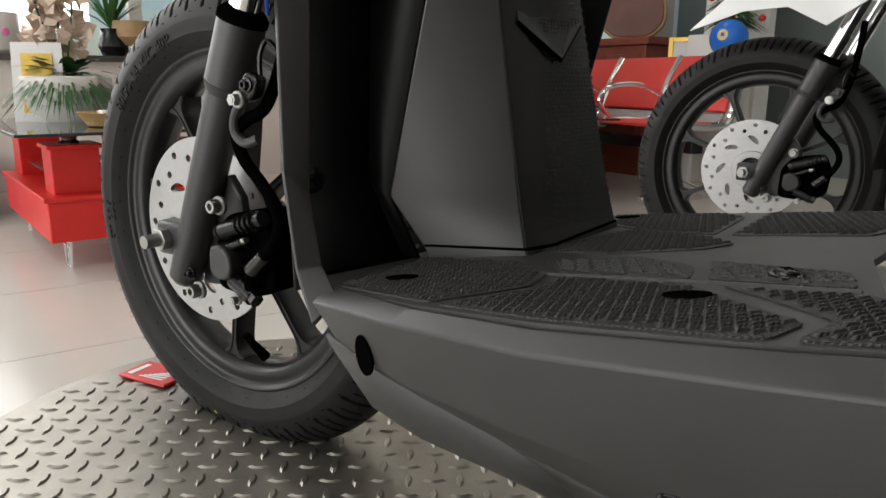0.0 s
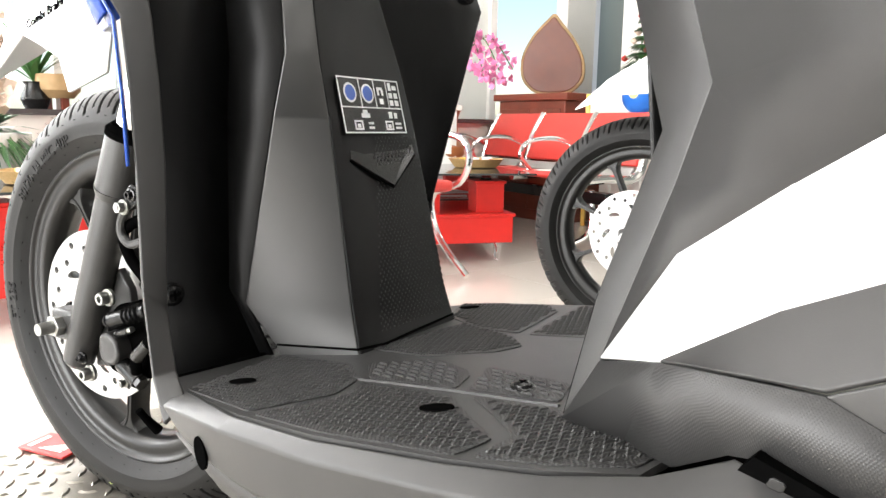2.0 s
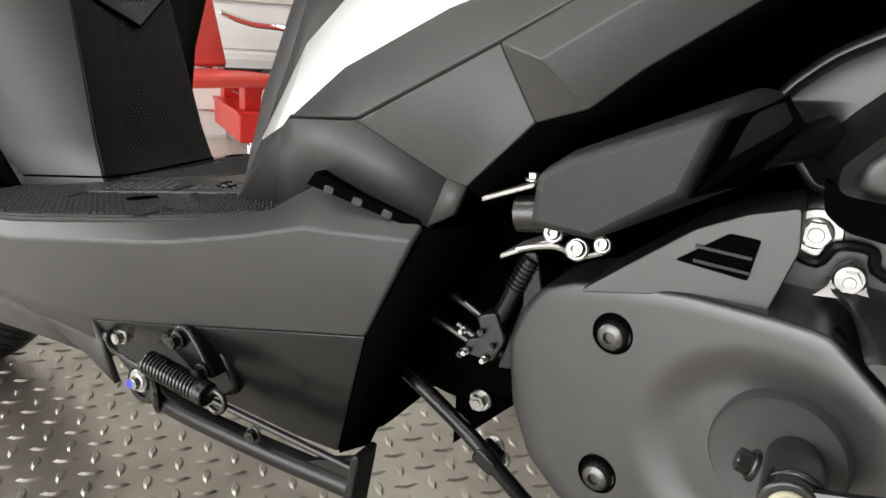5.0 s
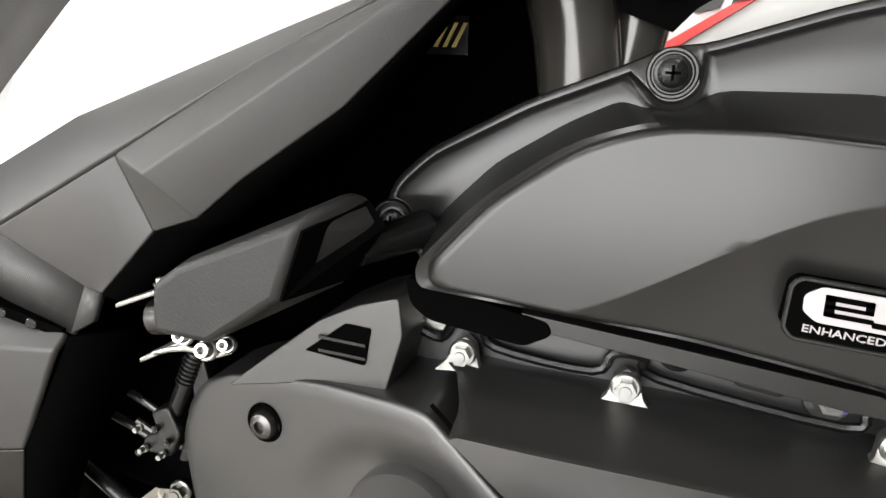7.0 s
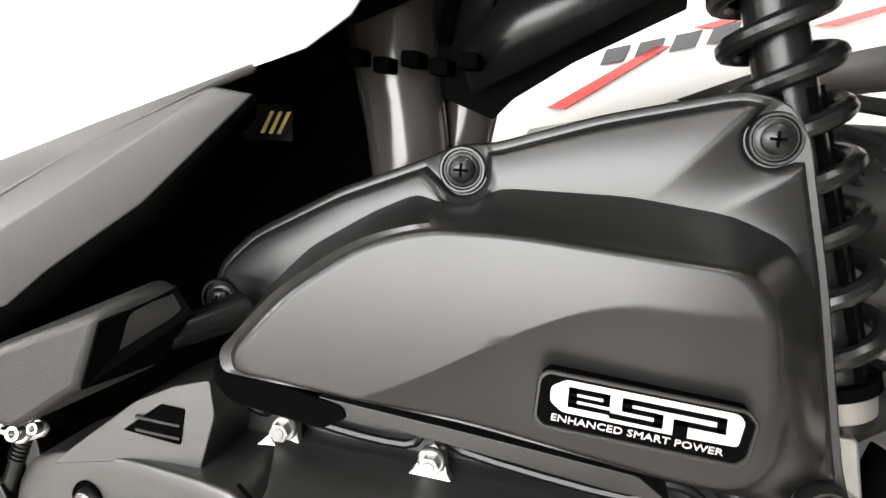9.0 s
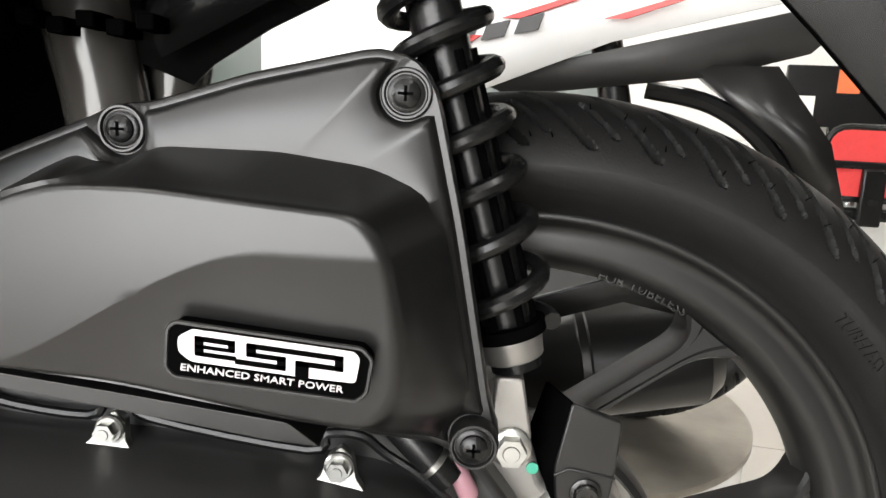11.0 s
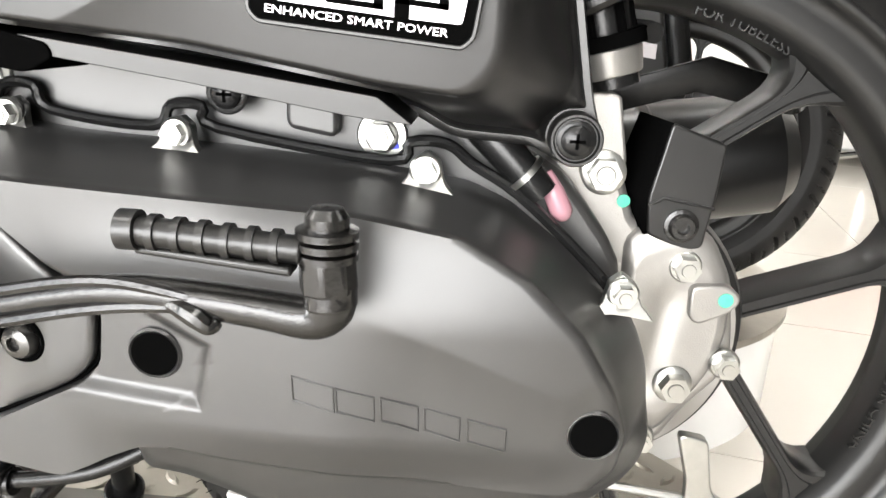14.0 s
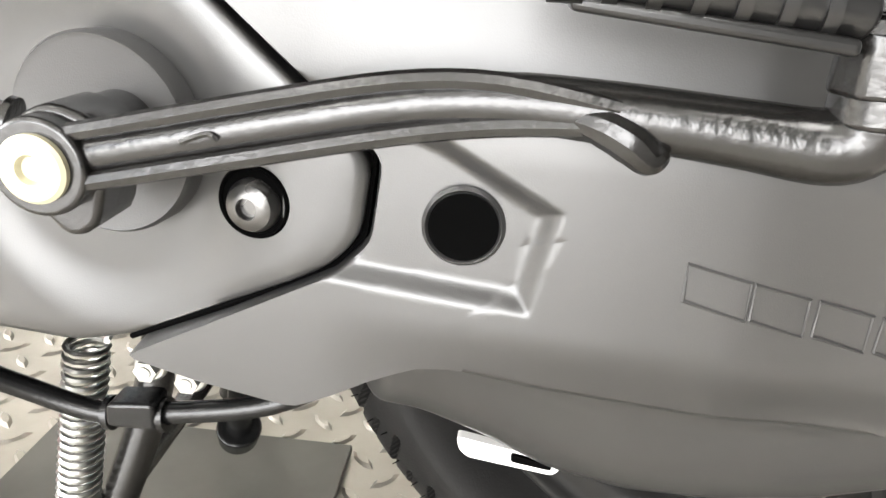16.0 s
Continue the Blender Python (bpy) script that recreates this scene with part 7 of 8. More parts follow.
# ---- the second scooter ----
def background_scooter():
    ob = thing("motor_scooter", "white and red motor scooter on the platform behind", "scooter")
    ob.matrix_world = SECOND
    wb = 1.40
    fw = part("front_wheel", spin(bmesh.new(), [(0.0085, -0.1), (0.0085, 0.1)], (0, 0, 0), (0, 1, 0), 20), ZINC, ob, "black alloy front wheel with a silver brake disc")
    fw.location = (0.0, -0.06, 0.262)
    fw.rotation_euler = (0, 0, radians(22))
    alloy_wheel(fw, 0.272, 0.203, 0.042, 0.25, 54, 0.036, [(a - 6, a) for a in range(20, 380, 45)], 30, 900, 0.60)
    brake_disc(fw, -0.058, 0.104)
    front_end(fw)
    valve(fw, 0.203, radians(200))
    g = part("front_mudguard", poly([(-0.110, -0.185, 0.546), (0.0, -0.162, 0.578), (0.092, -0.150, 0.580), (0.167, -0.140, 0.542), (0.250, -0.130, 0.590), (0.200, -0.125, 0.662), (0.070, -0.145, 0.662), (-0.030, -0.165, 0.612), (-0.095, -0.08, 0.600), (0.060, -0.05, 0.700), (0.220, -0.05, 0.705)], [(0, 1, 7), (1, 2, 6, 7), (2, 3, 4, 5, 6), (0, 7, 8), (7, 6, 9, 8), (6, 5, 10, 9)]), WHITE, ob, "white glossy front mudguard", solid=0.003, bevel=0.002)
    lettering("guard_lettering", "Combi Brake", 0.014, pose(0.150, -0.1460, 0.608, 84, 0, 6) @ pose(0, 0, 0, 0, 0, 14), DEEP, g, 0.0006, 0.25, 0.9)
    fp = part("front_panel", poly([(0.098, -0.186, 0.667), (0.266, -0.170, 0.574), (0.340, -0.180, 0.570), (0.36, -0.20, 0.70), (0.34, -0.20, 0.95), (0.07, -0.150, 0.95), (0.090, -0.190, 0.715)], [(0, 1, 3, 6), (1, 2, 3), (6, 3, 4, 5)]), WHITE, ob, "white front panel with red stripes", solid=0.004, bevel=0.002)
    part("dark_bar", poly([(0.155, -0.1930, 0.700), (0.255, -0.1925, 0.733), (0.255, -0.1935, 0.756), (0.155, -0.1938, 0.722)], [(0, 1, 2, 3)]), PANEL, fp, smooth=False, solid=0.002)
    part("red_stripe", poly([(0.215, -0.1945, 0.695), (0.345, -0.1995, 0.745), (0.345, -0.2000, 0.770), (0.300, -0.1975, 0.735)], [(0, 1, 2, 3)]), REDPAINT, fp, smooth=False, solid=0.003)
    part("leg_shield", poly([(0.33, -0.22, 0.30), (0.37, -0.22, 0.60), (0.36, -0.20, 0.95), (0.36, 0.20, 0.95), (0.37, 0.22, 0.60), (0.33, 0.22, 0.30)], [(0, 1, 4, 5), (1, 2, 3, 4)]), SMOOTH, ob, "black leg shield", solid=0.005)
    part("floorboard", boxed((0.34, -0.20, 0.22), (0.90, 0.20, 0.31)), PANEL, ob, bevel=0.02)
    body = part("side_panel", poly([(0.72, -0.15, 0.34), (0.76, -0.17, 0.50), (0.95, -0.20, 0.50), (1.15, -0.20, 0.545), (1.35, -0.19, 0.625), (1.72, -0.15, 0.72), (1.76, -0.12, 0.76), (1.60, -0.17, 0.76), (1.25, -0.2, 0.74), (0.85, -0.2, 0.70), (0.74, -0.14, 0.72), (0.9, -0.19, 0.43)], [(0, 1, 11), (1, 2, 11), (1, 2, 9, 10), (2, 3, 8, 9), (3, 4, 8), (4, 5, 7, 8), (5, 6, 7)]), WHITE, ob, "white glossy side panel with red graphics", solid=0.004)
    for x0, z0, x1, z1 in ((0.98, 0.535, 1.16, 0.630), (1.19, 0.655, 1.36, 0.700), (1.34, 0.655, 1.46, 0.685)):
        part("red_stripe", prism([(x0, z0), (x0 + 0.03, z0), (x1, z1), (x1 - 0.02, z1)], -0.211, -0.204), REDPAINT, body, smooth=False)
    for k in range(4):
        part("dark_mark", prism([(1.06 + 0.050 * k, 0.602 + 0.010 * k), (1.095 + 0.050 * k, 0.609 + 0.010 * k), (1.103 + 0.050 * k, 0.632 + 0.010 * k), (1.068 + 0.050 * k, 0.625 + 0.010 * k)], -0.211, -0.205), PANEL, body, smooth=False)
    part("lower_tail", poly([(1.14, -0.19, 0.570), (1.34, -0.185, 0.612), (1.70, -0.14, 0.700), (1.62, -0.13, 0.62), (1.50, -0.14, 0.585), (1.20, -0.17, 0.545)], [(0, 1, 4, 5), (1, 2, 3, 4)]), PANEL, ob, "grey-black lower tail panel", solid=0.004)
    part("mudguard", tube(bmesh.new(), [(1.40, -0.09, 0.565), (1.50, -0.09, 0.545), (1.58, -0.09, 0.49), (1.645, -0.09, 0.40)], 0.014, 8), PLASTIC, ob, "black rear mudguard stay")
    part("rear_mudguard", poly([(1.46, -0.09, 0.60), (1.58, -0.09, 0.60), (1.66, -0.09, 0.50), (1.69, -0.08, 0.41), (1.655, -0.08, 0.41), (1.60, -0.09, 0.49)], [(0, 1, 2, 5), (2, 3, 4, 5)]), PLASTIC, ob, "grey-black rear mudguard", solid=0.12)
    part("tail_light", boxed((1.70, -0.12, 0.70), (1.77, 0.06, 0.745)), REDPAINT, ob, bevel=0.01)
    rw = part("rear_wheel", spin(bmesh.new(), [(0.0085, -0.09), (0.0085, 0.09)], (0, 0, 0), (0, 1, 0), 20), ZINC, ob, "black alloy rear wheel")
    rw.location = (wb, -0.02, 0.255)
    alloy_wheel(rw, 0.258, 0.190, 0.0475, 0.55, 34, 0.060, [(a + 10, a) for a in range(10, 370, 45)], 30, 1000, 0.60)
    part("air_box", prism(rounded([(1.10, 0.36), (1.12, 0.44), (1.26, 0.50), (1.36, 0.50), (1.39, 0.36), (1.20, 0.35)], 0.02, 4), -0.20, -0.08), PLASTIC, ob, "black air box", bevel=0.015)
    part("badge", prism([(1.29, 0.395), (1.37, 0.385), (1.37, 0.405), (1.29, 0.415)], -0.204, -0.199), SILVERPRINT, ob, smooth=False)
    part("belt_cover", prism(rounded([(0.98, 0.22), (0.98, 0.36), (1.34, 0.35), (1.45, 0.28), (1.42, 0.20), (1.2, 0.19)], 0.04, 5), -0.19, -0.05), COVER, ob, "grey-black belt cover", bevel=0.015)
    part("shock_absorber", rod(bmesh.new(), (1.33, -0.13, 0.66), (1.40, -0.13, 0.36), 0.024, seg=24), SMOOTH, ob)
    part("seat", boxed((0.70, -0.13, 0.74), (1.45, 0.13, 0.82)), SMOOTH, ob, "black vinyl seat", bevel=0.03)
    part("muffler", rod(bmesh.new(), (1.20, 0.12, 0.28), (1.62, 0.14, 0.33), 0.045, 0.05, 32), PLASTIC, ob, "black muffler", bevel=0.006)
    part("stand_leg", rod(bmesh.new(), (1.05, -0.1, 0.22), (1.02, -0.13, 0.01), 0.009, seg=12), FORGED, ob)
    return ob


background_scooter()

# red card on the platform
card = thing("price_card", "small red card with a white mark on the platform", "card", (-0.205, -0.035, 0.0022), 18)
part("card_base", boxed((-0.045, -0.028, 0), (0.045, 0.028, 0.004)), REDPAINT, card, bevel=0.002)
for k in range(5):
    part("white_mark", poly([(-0.012 + 0.005 * k, -0.02 + 0.004 * k, 0.0048), (0.030, -0.018 + 0.007 * k, 0.0048), (0.030, -0.014 + 0.007 * k, 0.0048), (-0.012 + 0.005 * k, -0.017 + 0.004 * k, 0.0048)], [(0, 1, 2, 3)]), PRINT, card, smooth=False)
part("white_bar", poly([(-0.035, -0.020, 0.0048), (-0.026, -0.020, 0.0048), (-0.026, 0.016, 0.0048), (-0.035, 0.016, 0.0048)], [(0, 1, 2, 3)]), PRINT, card, smooth=False)


# ---- waiting area ----
def coffee_table(at, rz):
    ob = thing("coffee_table", "red coffee table with a glass top and silver lattice feet", "table", at, rz, "coffee tables")
    part("plinth", boxed((-0.45, -0.28, 0.10), (0.45, 0.28, 0.24)), REDPAINT, ob, "red painted box plinth", bevel=0.006)
    part("plinth_lip", boxed((-0.46, -0.29, 0.235), (0.46, 0.29, 0.252)), REDPAINT, ob, bevel=0.004)
    for x in (-0.32, 0.32):
        for y in (-0.17, 0.17):
            p = part("pillar", box(bmesh.new(), (x - 0.075, y - 0.075, 0.25), (x + 0.075, y + 0.075, 0.40)), REDPAINT, ob, bevel=0.004)
            part("pillar_cap", boxed((x - 0.085, y - 0.085, 0.40), (x + 0.085, y + 0.085, 0.415)), REDPAINT, p, bevel=0.003)
            part("glass_holder", spin(bmesh.new(), [(0.035, 0), (0.022, 0.012), (0.028, 0.024), (0.012, 0.034), (0, 0.036)], (x, y, 0.415), (0, 0, 1), 24), CHROME, p, "chrome glass holder")
    part("glass_top", boxed((-0.55, -0.36, 0.452), (0.55, 0.36, 0.462)), mat("dark_tinted_glass", (0.03, 0.035, 0.035), 0.06), ob, "dark tinted glass top", bevel=0.002)
    part("lower_shelf", boxed((-0.26, -0.22, 0.30), (0.26, 0.22, 0.308)), GLASSM, ob, bevel=0.001)
    for x in (-0.38, 0.38):
        for y in (-0.22, 0.22):
            bm = bmesh.new()
            c = [(-0.055, 0.10), (0.055, 0.10), (0.03, 0.0), (-0.03, 0.0)]
            for a, b in ((0, 1), (1, 2), (2, 3), (3, 0)):
                rod(bm, (x + c[a][0], y, c[a][1]), (x + c[b][0], y, c[b][1]), 0.005, seg=8)
            for a, b in (((-0.02, 0.065), (0.02, 0.065)), ((-0.02, 0.065), (-0.05, 0.08)), ((0.02, 0.065), (0.05, 0.08)), ((-0.02, 0.065), (0, 0.035)), ((0.02, 0.065), (0, 0.035)), ((0, 0.035), (0, 0.0)), ((0, 0.065), (0, 0.1))):
                rod(bm, (x + a[0], y, a[1]), (x + b[0], y, b[1]), 0.004, seg=8)
            part("lattice_foot", bm, CHROME, ob, "silver lattice foot")
    return ob


def basket(at, rz=0):
    ob = thing("wicker_tray", "round straw wicker tray with wrapped sweets on the glass top", "tray", at, rz, "wicker trays")
    part("tray", spin(bmesh.new(), [(0, 0.004), (0.12, 0.004), (0.15, 0.045), (0.155, 0.05), (0.145, 0.05), (0.115, 0.012), (0, 0.012)], (0, 0, 0), (0, 0, 1), 40), WICKER, ob)
    for k in range(10):
        a = 2.4 * k
        part("sweet", boxed((0.07 * math.cos(a) - 0.02, 0.07 * math.sin(a) - 0.012, 0.014), (0.07 * math.cos(a) + 0.02, 0.07 * math.sin(a) + 0.012, 0.05 + 0.004 * (k % 3))), (REDPAINT, GOLD, PAPER)[k % 3], ob, bevel=0.004)
    return ob


LT = (-2.15, 0.62, FLOOR_Z)
coffee_table(LT, TURN + 4)
basket((-1.90, 0.62, FLOOR_Z + 0.462))
RT = (-1.70, 2.62, FLOOR_Z)
coffee_table(RT, -36)
basket((-1.55, 2.75, FLOOR_Z + 0.462), 30)
for k in range(6):
    pap = part("magazine", boxed((-0.14, -0.10, 0), (0.14, 0.10, 0.006)), (PAPER, REDPAINT, PAPER)[k % 3], bevel=0.001)
    pap.matrix_world = pose((LT if k < 3 else RT)[0], (LT if k < 3 else RT)[1], FLOOR_Z + 0.309 + 0.0062 * (k % 3), 0, 0, 20 + 9 * k)
    tagged(pap, "thin magazine lying on the table's lower shelf", "magazine", "magazines")


def foliage(bm, centre, count, length, width, spread, droop, rng, up=0.6):
    for _ in range(count):
        a = rng.random() * math.tau
        lift = up * rng.uniform(0.3, 1.2)
        d = Vector((math.cos(a) * spread, math.sin(a) * spread, lift)).normalized()
        side = d.cross(Vector((0, 0, 1))).normalized() * width * rng.uniform(0.6, 1.1)
        L = length * rng.uniform(0.55, 1.1)
        prev = None
        for t in (0, 0.3, 0.65, 1.0):
            p = Vector(centre) + d * L * t + Vector((0, 0, -droop * L * t * t))
            w = side * (1 - 0.9 * abs(2 * t - 0.8) ** 1.5 if t < 1 else 0.05)
            cur = (bm.verts.new(p - w), bm.verts.new(p + w))
            if prev:
                bm.faces.new((prev[0], prev[1], cur[1], cur[0]))
            prev = cur
    return bm


def blossoms(bm, points, r, rng):
    for p in points:
        for k in range(5):
            a = math.tau * k / 5 + rng.random()
            n = Vector((rng.uniform(-1, 1), rng.uniform(-1, 1), rng.uniform(-0.4, 1))).normalized()
            u, v, _ = axes_for(n)
            d = math.cos(a) * u + math.sin(a) * v
            s = n.cross(d)
            vs = [bm.verts.new(Vector(p) + q) for q in (d * 0.1 * r, d * 0.6 * r + s * 0.42 * r, d * r + n * 0.3 * r, d * 0.6 * r - s * 0.42 * r)]
            bm.faces.new(vs)
    return bm


rng = random.Random(7)
POT_Y = (-0.06, 0.47, 0.58)
pot = thing("orchid", "artificial cream orchid in a white ceramic pot on the coffee table", "plant", (-2.40, 0.60, FLOOR_Z + 0.462))
part("pot", spin(bmesh.new(), [(0, 0), (0.13, 0), (0.165, 0.05), (0.17, 0.17), (0.16, 0.175), (0.15, 0.16), (0, 0.15)], (0, 0, 0), (0, 0, 1), 40), CERAMIC, pot)
part("leaves", foliage(bmesh.new(), (0, 0, 0.15), 460, 0.29, 0.008, 1.0, 0.8, rng, 0.7), LEAF, pot, "thin green leaves")
part("leaves", foliage(bmesh.new(), (0, 0, 0.17), 40, 0.27, 0.032, 1.0, 0.35, rng, 0.9), LEAF, pot)
stems = bmesh.new()
for dx, dy, h in ((-0.04, 0.0, 0.62), (0.05, 0.04, 0.50), (-0.06, -0.06, 0.48)):
    tube(stems, [(0, 0, 0.15), (dx * 0.4, dy, 0.15 + h * 0.5), (dx, dy * 1.5, 0.15 + h * 0.9), (dx * 2.6, dy * 2, 0.15 + h * 0.85)], 0.004, 6)
part("stem", stems, LEAF, pot)
part("blossom", blossoms(bmesh.new(), [(-0.06 + rng.uniform(-0.10, 0.10), rng.uniform(-0.08, 0.08), 0.26 + 0.46 * rng.random()) for _ in range(70)], 0.066, rng), PETAL, pot, "cream-pink blossoms")
cal = thing("desk_calendar", "white desk calendar with an orange picture standing on the table", "calendar", (-2.38, 0.50, FLOOR_Z + 0.462), 58)
part("sheet", poly([(-0.09, -0.05, 0), (0.09, -0.05, 0), (0.09, 0, 0.30), (-0.09, 0, 0.30), (0.09, 0.05, 0), (-0.09, 0.05, 0)], [(0, 1, 2, 3), (3, 2, 4, 5)]), PAPER, cal, solid=0.003, smooth=False)
part("picture", poly([(-0.055, -0.0475, 0.035), (0.055, -0.0475, 0.035), (0.055, -0.010, 0.26), (-0.055, -0.010, 0.26)], [(0, 1, 2, 3)]), GOLD, cal, solid=0.002, smooth=False)
pot2 = thing("potted_plant", "braided plant in a white flower-painted pot on the sill", "plant", tuple(room(-3.30, POT_Y[0], 0.53)))
part("saucer", spin(bmesh.new(), [(0, 0), (0.10, 0), (0.12, 0.018), (0, 0.018)], (0, 0, 0), (0, 0, 1), 32), CERAMIC, pot2)
part("pot", spin(bmesh.new(), [(0, 0.018), (0.09, 0.018), (0.115, 0.06), (0.125, 0.19), (0.115, 0.19), (0.10, 0.17), (0, 0.17)], (0, 0, 0), (0, 0, 1), 40), CERAMIC, pot2)
for p in ((0.122, -0.02, 0.13), (0.120, 0.03, 0.10), (0.121, -0.04, 0.09)):
    part("flower_print", spin(bmesh.new(), [(0, 0.006), (0.017, 0.004), (0.019, -0.004)], p, (1, p[1] * 8, 0.1), 10), MAGENTA, pot2)
braid = bmesh.new()
for k in range(4):
    tube(braid, [(0.035 * math.cos(6.5 * t + k * 1.57), 0.035 * math.sin(6.5 * t + k * 1.57), 0.16 + 0.30 * t) for t in np.linspace(0, 1, 14)], 0.013, 8, 2)
part("braided_stem", braid, mat("dark_green_bark", (0.03, 0.035, 0.02), 0.5), pot2)
part("ribbon", boxed((-0.02, -0.05, 0.43), (0.05, 0.03, 0.45)), REDPAINT, pot2, bevel=0.004)
pot3 = thing("bamboo_vase", "green lucky bamboo in a dark vase on the sill", "plant", tuple(room(-3.30, POT_Y[1], 0.53)))
part("vase", spin(bmesh.new(), [(0, 0), (0.05, 0), (0.07, 0.05), (0.05, 0.12), (0.055, 0.14), (0, 0.13)], (0, 0, 0), (0, 0, 1), 28), SMOOTH, pot3)
part("leaves", foliage(bmesh.new(), (0, 0, 0.14), 40, 0.36, 0.016, 0.6, 0.35, rng, 1.4), LEAF, pot3)
pot4 = thing("striped_bowl", "striped brown ceramic bowl on a small stand on the sill", "bowl", tuple(room(-3.30, POT_Y[2], 0.53)))
part("bowl", spin(bmesh.new(), [(0, 0.06), (0.07, 0.06), (0.105, 0.10), (0.112, 0.18), (0.10, 0.18), (0, 0.10)], (0, 0, 0), (0, 0, 1), 36), SAPWOOD, pot4)
for k in range(3):
    part("stand_foot", boxed((0.05 * math.cos(2.1 * k) - 0.012, 0.05 * math.sin(2.1 * k) - 0.012, 0), (0.05 * math.cos(2.1 * k) + 0.012, 0.05 * math.sin(2.1 * k) + 0.012, 0.062)), WOODRED, pot4)
bucket = thing("waste_bin", "blue plastic waste bin on the floor by the low wall", "bin", (-2.98, 0.28, FLOOR_Z))
part("bin", spin(bmesh.new(), [(0, 0.0), (0.11, 0.0), (0.14, 0.28), (0.148, 0.29), (0.14, 0.295), (0.105, 0.01), (0, 0.01)], (0, 0, 0), (0, 0, 1), 36), BLUEPLASTIC, bucket)


def bench(at, rz):
    ob = thing("waiting_bench", "red padded waiting bench with chrome arms and frame", "bench", at, rz)
    for k in range(3):
        x = -0.54 + 0.54 * k
        part("seat_pad", poly([(x - 0.245, -0.06, 0.405), (x + 0.245, -0.06, 0.405), (x + 0.245, -0.38, 0.425), (x - 0.245, -0.38, 0.425), (x + 0.245, -0.42, 0.410), (x - 0.245, -0.42, 0.410)], [(0, 1, 2, 3), (3, 2, 4, 5)]), REDVINYL, ob, "red vinyl seat pad", solid=0.022, bevel=0.008)
        part("back_pad", poly([(x - 0.245, 0.02, 0.475), (x + 0.245, 0.02, 0.475), (x + 0.245, 0.10, 0.66), (x - 0.245, 0.10, 0.66), (x + 0.245, 0.18, 0.78), (x - 0.245, 0.18, 0.78)], [(0, 1, 2, 3), (3, 2, 4, 5)]), REDVINYL, ob, "red vinyl back pad", solid=0.03, bevel=0.01)
        part("back_rail", poly([(x - 0.245, -0.045, 0.415), (x + 0.245, -0.045, 0.415), (x + 0.245, 0.008, 0.462), (x - 0.245, 0.008, 0.462)], [(0, 1, 2, 3)]), STEEL, ob, "bare steel rail under the back pad", solid=0.012, bevel=0.003)
    for x in (-0.81, -0.27, 0.27, 0.81):
        part("arm_frame", tube(bmesh.new(), [(x, 0.175, 0.78), (x, 0.08, 0.62), (x, 0.0, 0.42), (x, -0.25, 0.41), (x, -0.48, 0.40)], 0.026, 10), CHROME, ob, "chrome arm frame")
        part("arm_rest", tube(bmesh.new(), [(x, 0.03, 0.56), (x, -0.15, 0.62), (x, -0.36, 0.60), (x, -0.42, 0.52), (x, -0.34, 0.43)], 0.014, 10), CHROME, ob)
    part("beam", boxed((-0.86, -0.27, 0.27), (0.86, -0.19, 0.335)), SMOOTH, ob, "black steel beam", bevel=0.004)
    for x in (-0.7, 0.7):
        part("leg", tube(bmesh.new(), [(x, -0.23, 0.34), (x, -0.23, 0.10), (x, -0.45, 0.02)], 0.018, 10), CHROME, ob)
        part("leg", tube(bmesh.new(), [(x, -0.23, 0.12), (x, 0.05, 0.02)], 0.018, 10), CHROME, ob)
    return ob


bench((-1.64, 3.65, FLOOR_Z), -20)
cab = thing("cabinet", "dark red varnished wooden cabinet", "cabinet", (-2.02, 4.30, FLOOR_Z), -12)
part("cabinet_body", boxed((-0.34, -0.22, 0), (0.34, 0.22, 0.88)), WOODRED, cab, bevel=0.008)
part("cabinet_top", boxed((-0.38, -0.25, 0.88), (0.38, 0.25, 0.93)), WOODRED, cab, bevel=0.006)
part("door", boxed((-0.30, -0.232, 0.08), (-0.01, -0.222, 0.82)), WOODRED, cab, bevel=0.004)
part("door", boxed((0.01, -0.232, 0.08), (0.30, -0.222, 0.82)), WOODRED, cab, bevel=0.004)
slabob = thing("wood_slab", "upright polished wood slab with pale bark edge on the cabinet", "ornament", (-2.02, 4.30, FLOOR_Z + 0.93), 25)
edge = rounded([(-0.13, 0.0), (0.13, 0.0), (0.24, 0.10), (0.235, 0.26), (0.15, 0.42), (0.06, 0.52), (0.0, 0.60), (-0.05, 0.55), (-0.16, 0.44), (-0.245, 0.28), (-0.24, 0.11)], 0.08, 5)
part("bark_edge", prism(edge, -0.03, 0.05), SAPWOOD, slabob, "pale sapwood and bark edge", bevel=0.012)
part("slab_face", prism(shrink(edge, (0, 0.22), 0.92), -0.038, 0.0), WOODSLAB, slabob, "polished red-brown heartwood", bevel=0.006)
vase = thing("orchid_vase", "turned orange wooden vase with pink orchids", "vase", (-1.92, 2.98, FLOOR_Z + 0.462))
part("vase", spin(bmesh.new(), [(0, 0), (0.05, 0), (0.085, 0.06), (0.085, 0.10), (0.045, 0.14), (0.038, 0.26), (0.06, 0.33), (0.075, 0.34), (0.05, 0.34), (0, 0.28)], (0, 0, 0), (0, 0, 1), 32), TERRA, vase)
st = bmesh.new()
for dx in (0.16, 0.26, 0.34):
    tube(st, [(0, 0, 0.3), (dx * 0.2, 0.02, 0.62), (dx * 0.7, 0.05, 0.74), (dx * 1.2, 0.05, 0.55)], 0.004, 6)
part("stem", st, LEAF, vase)
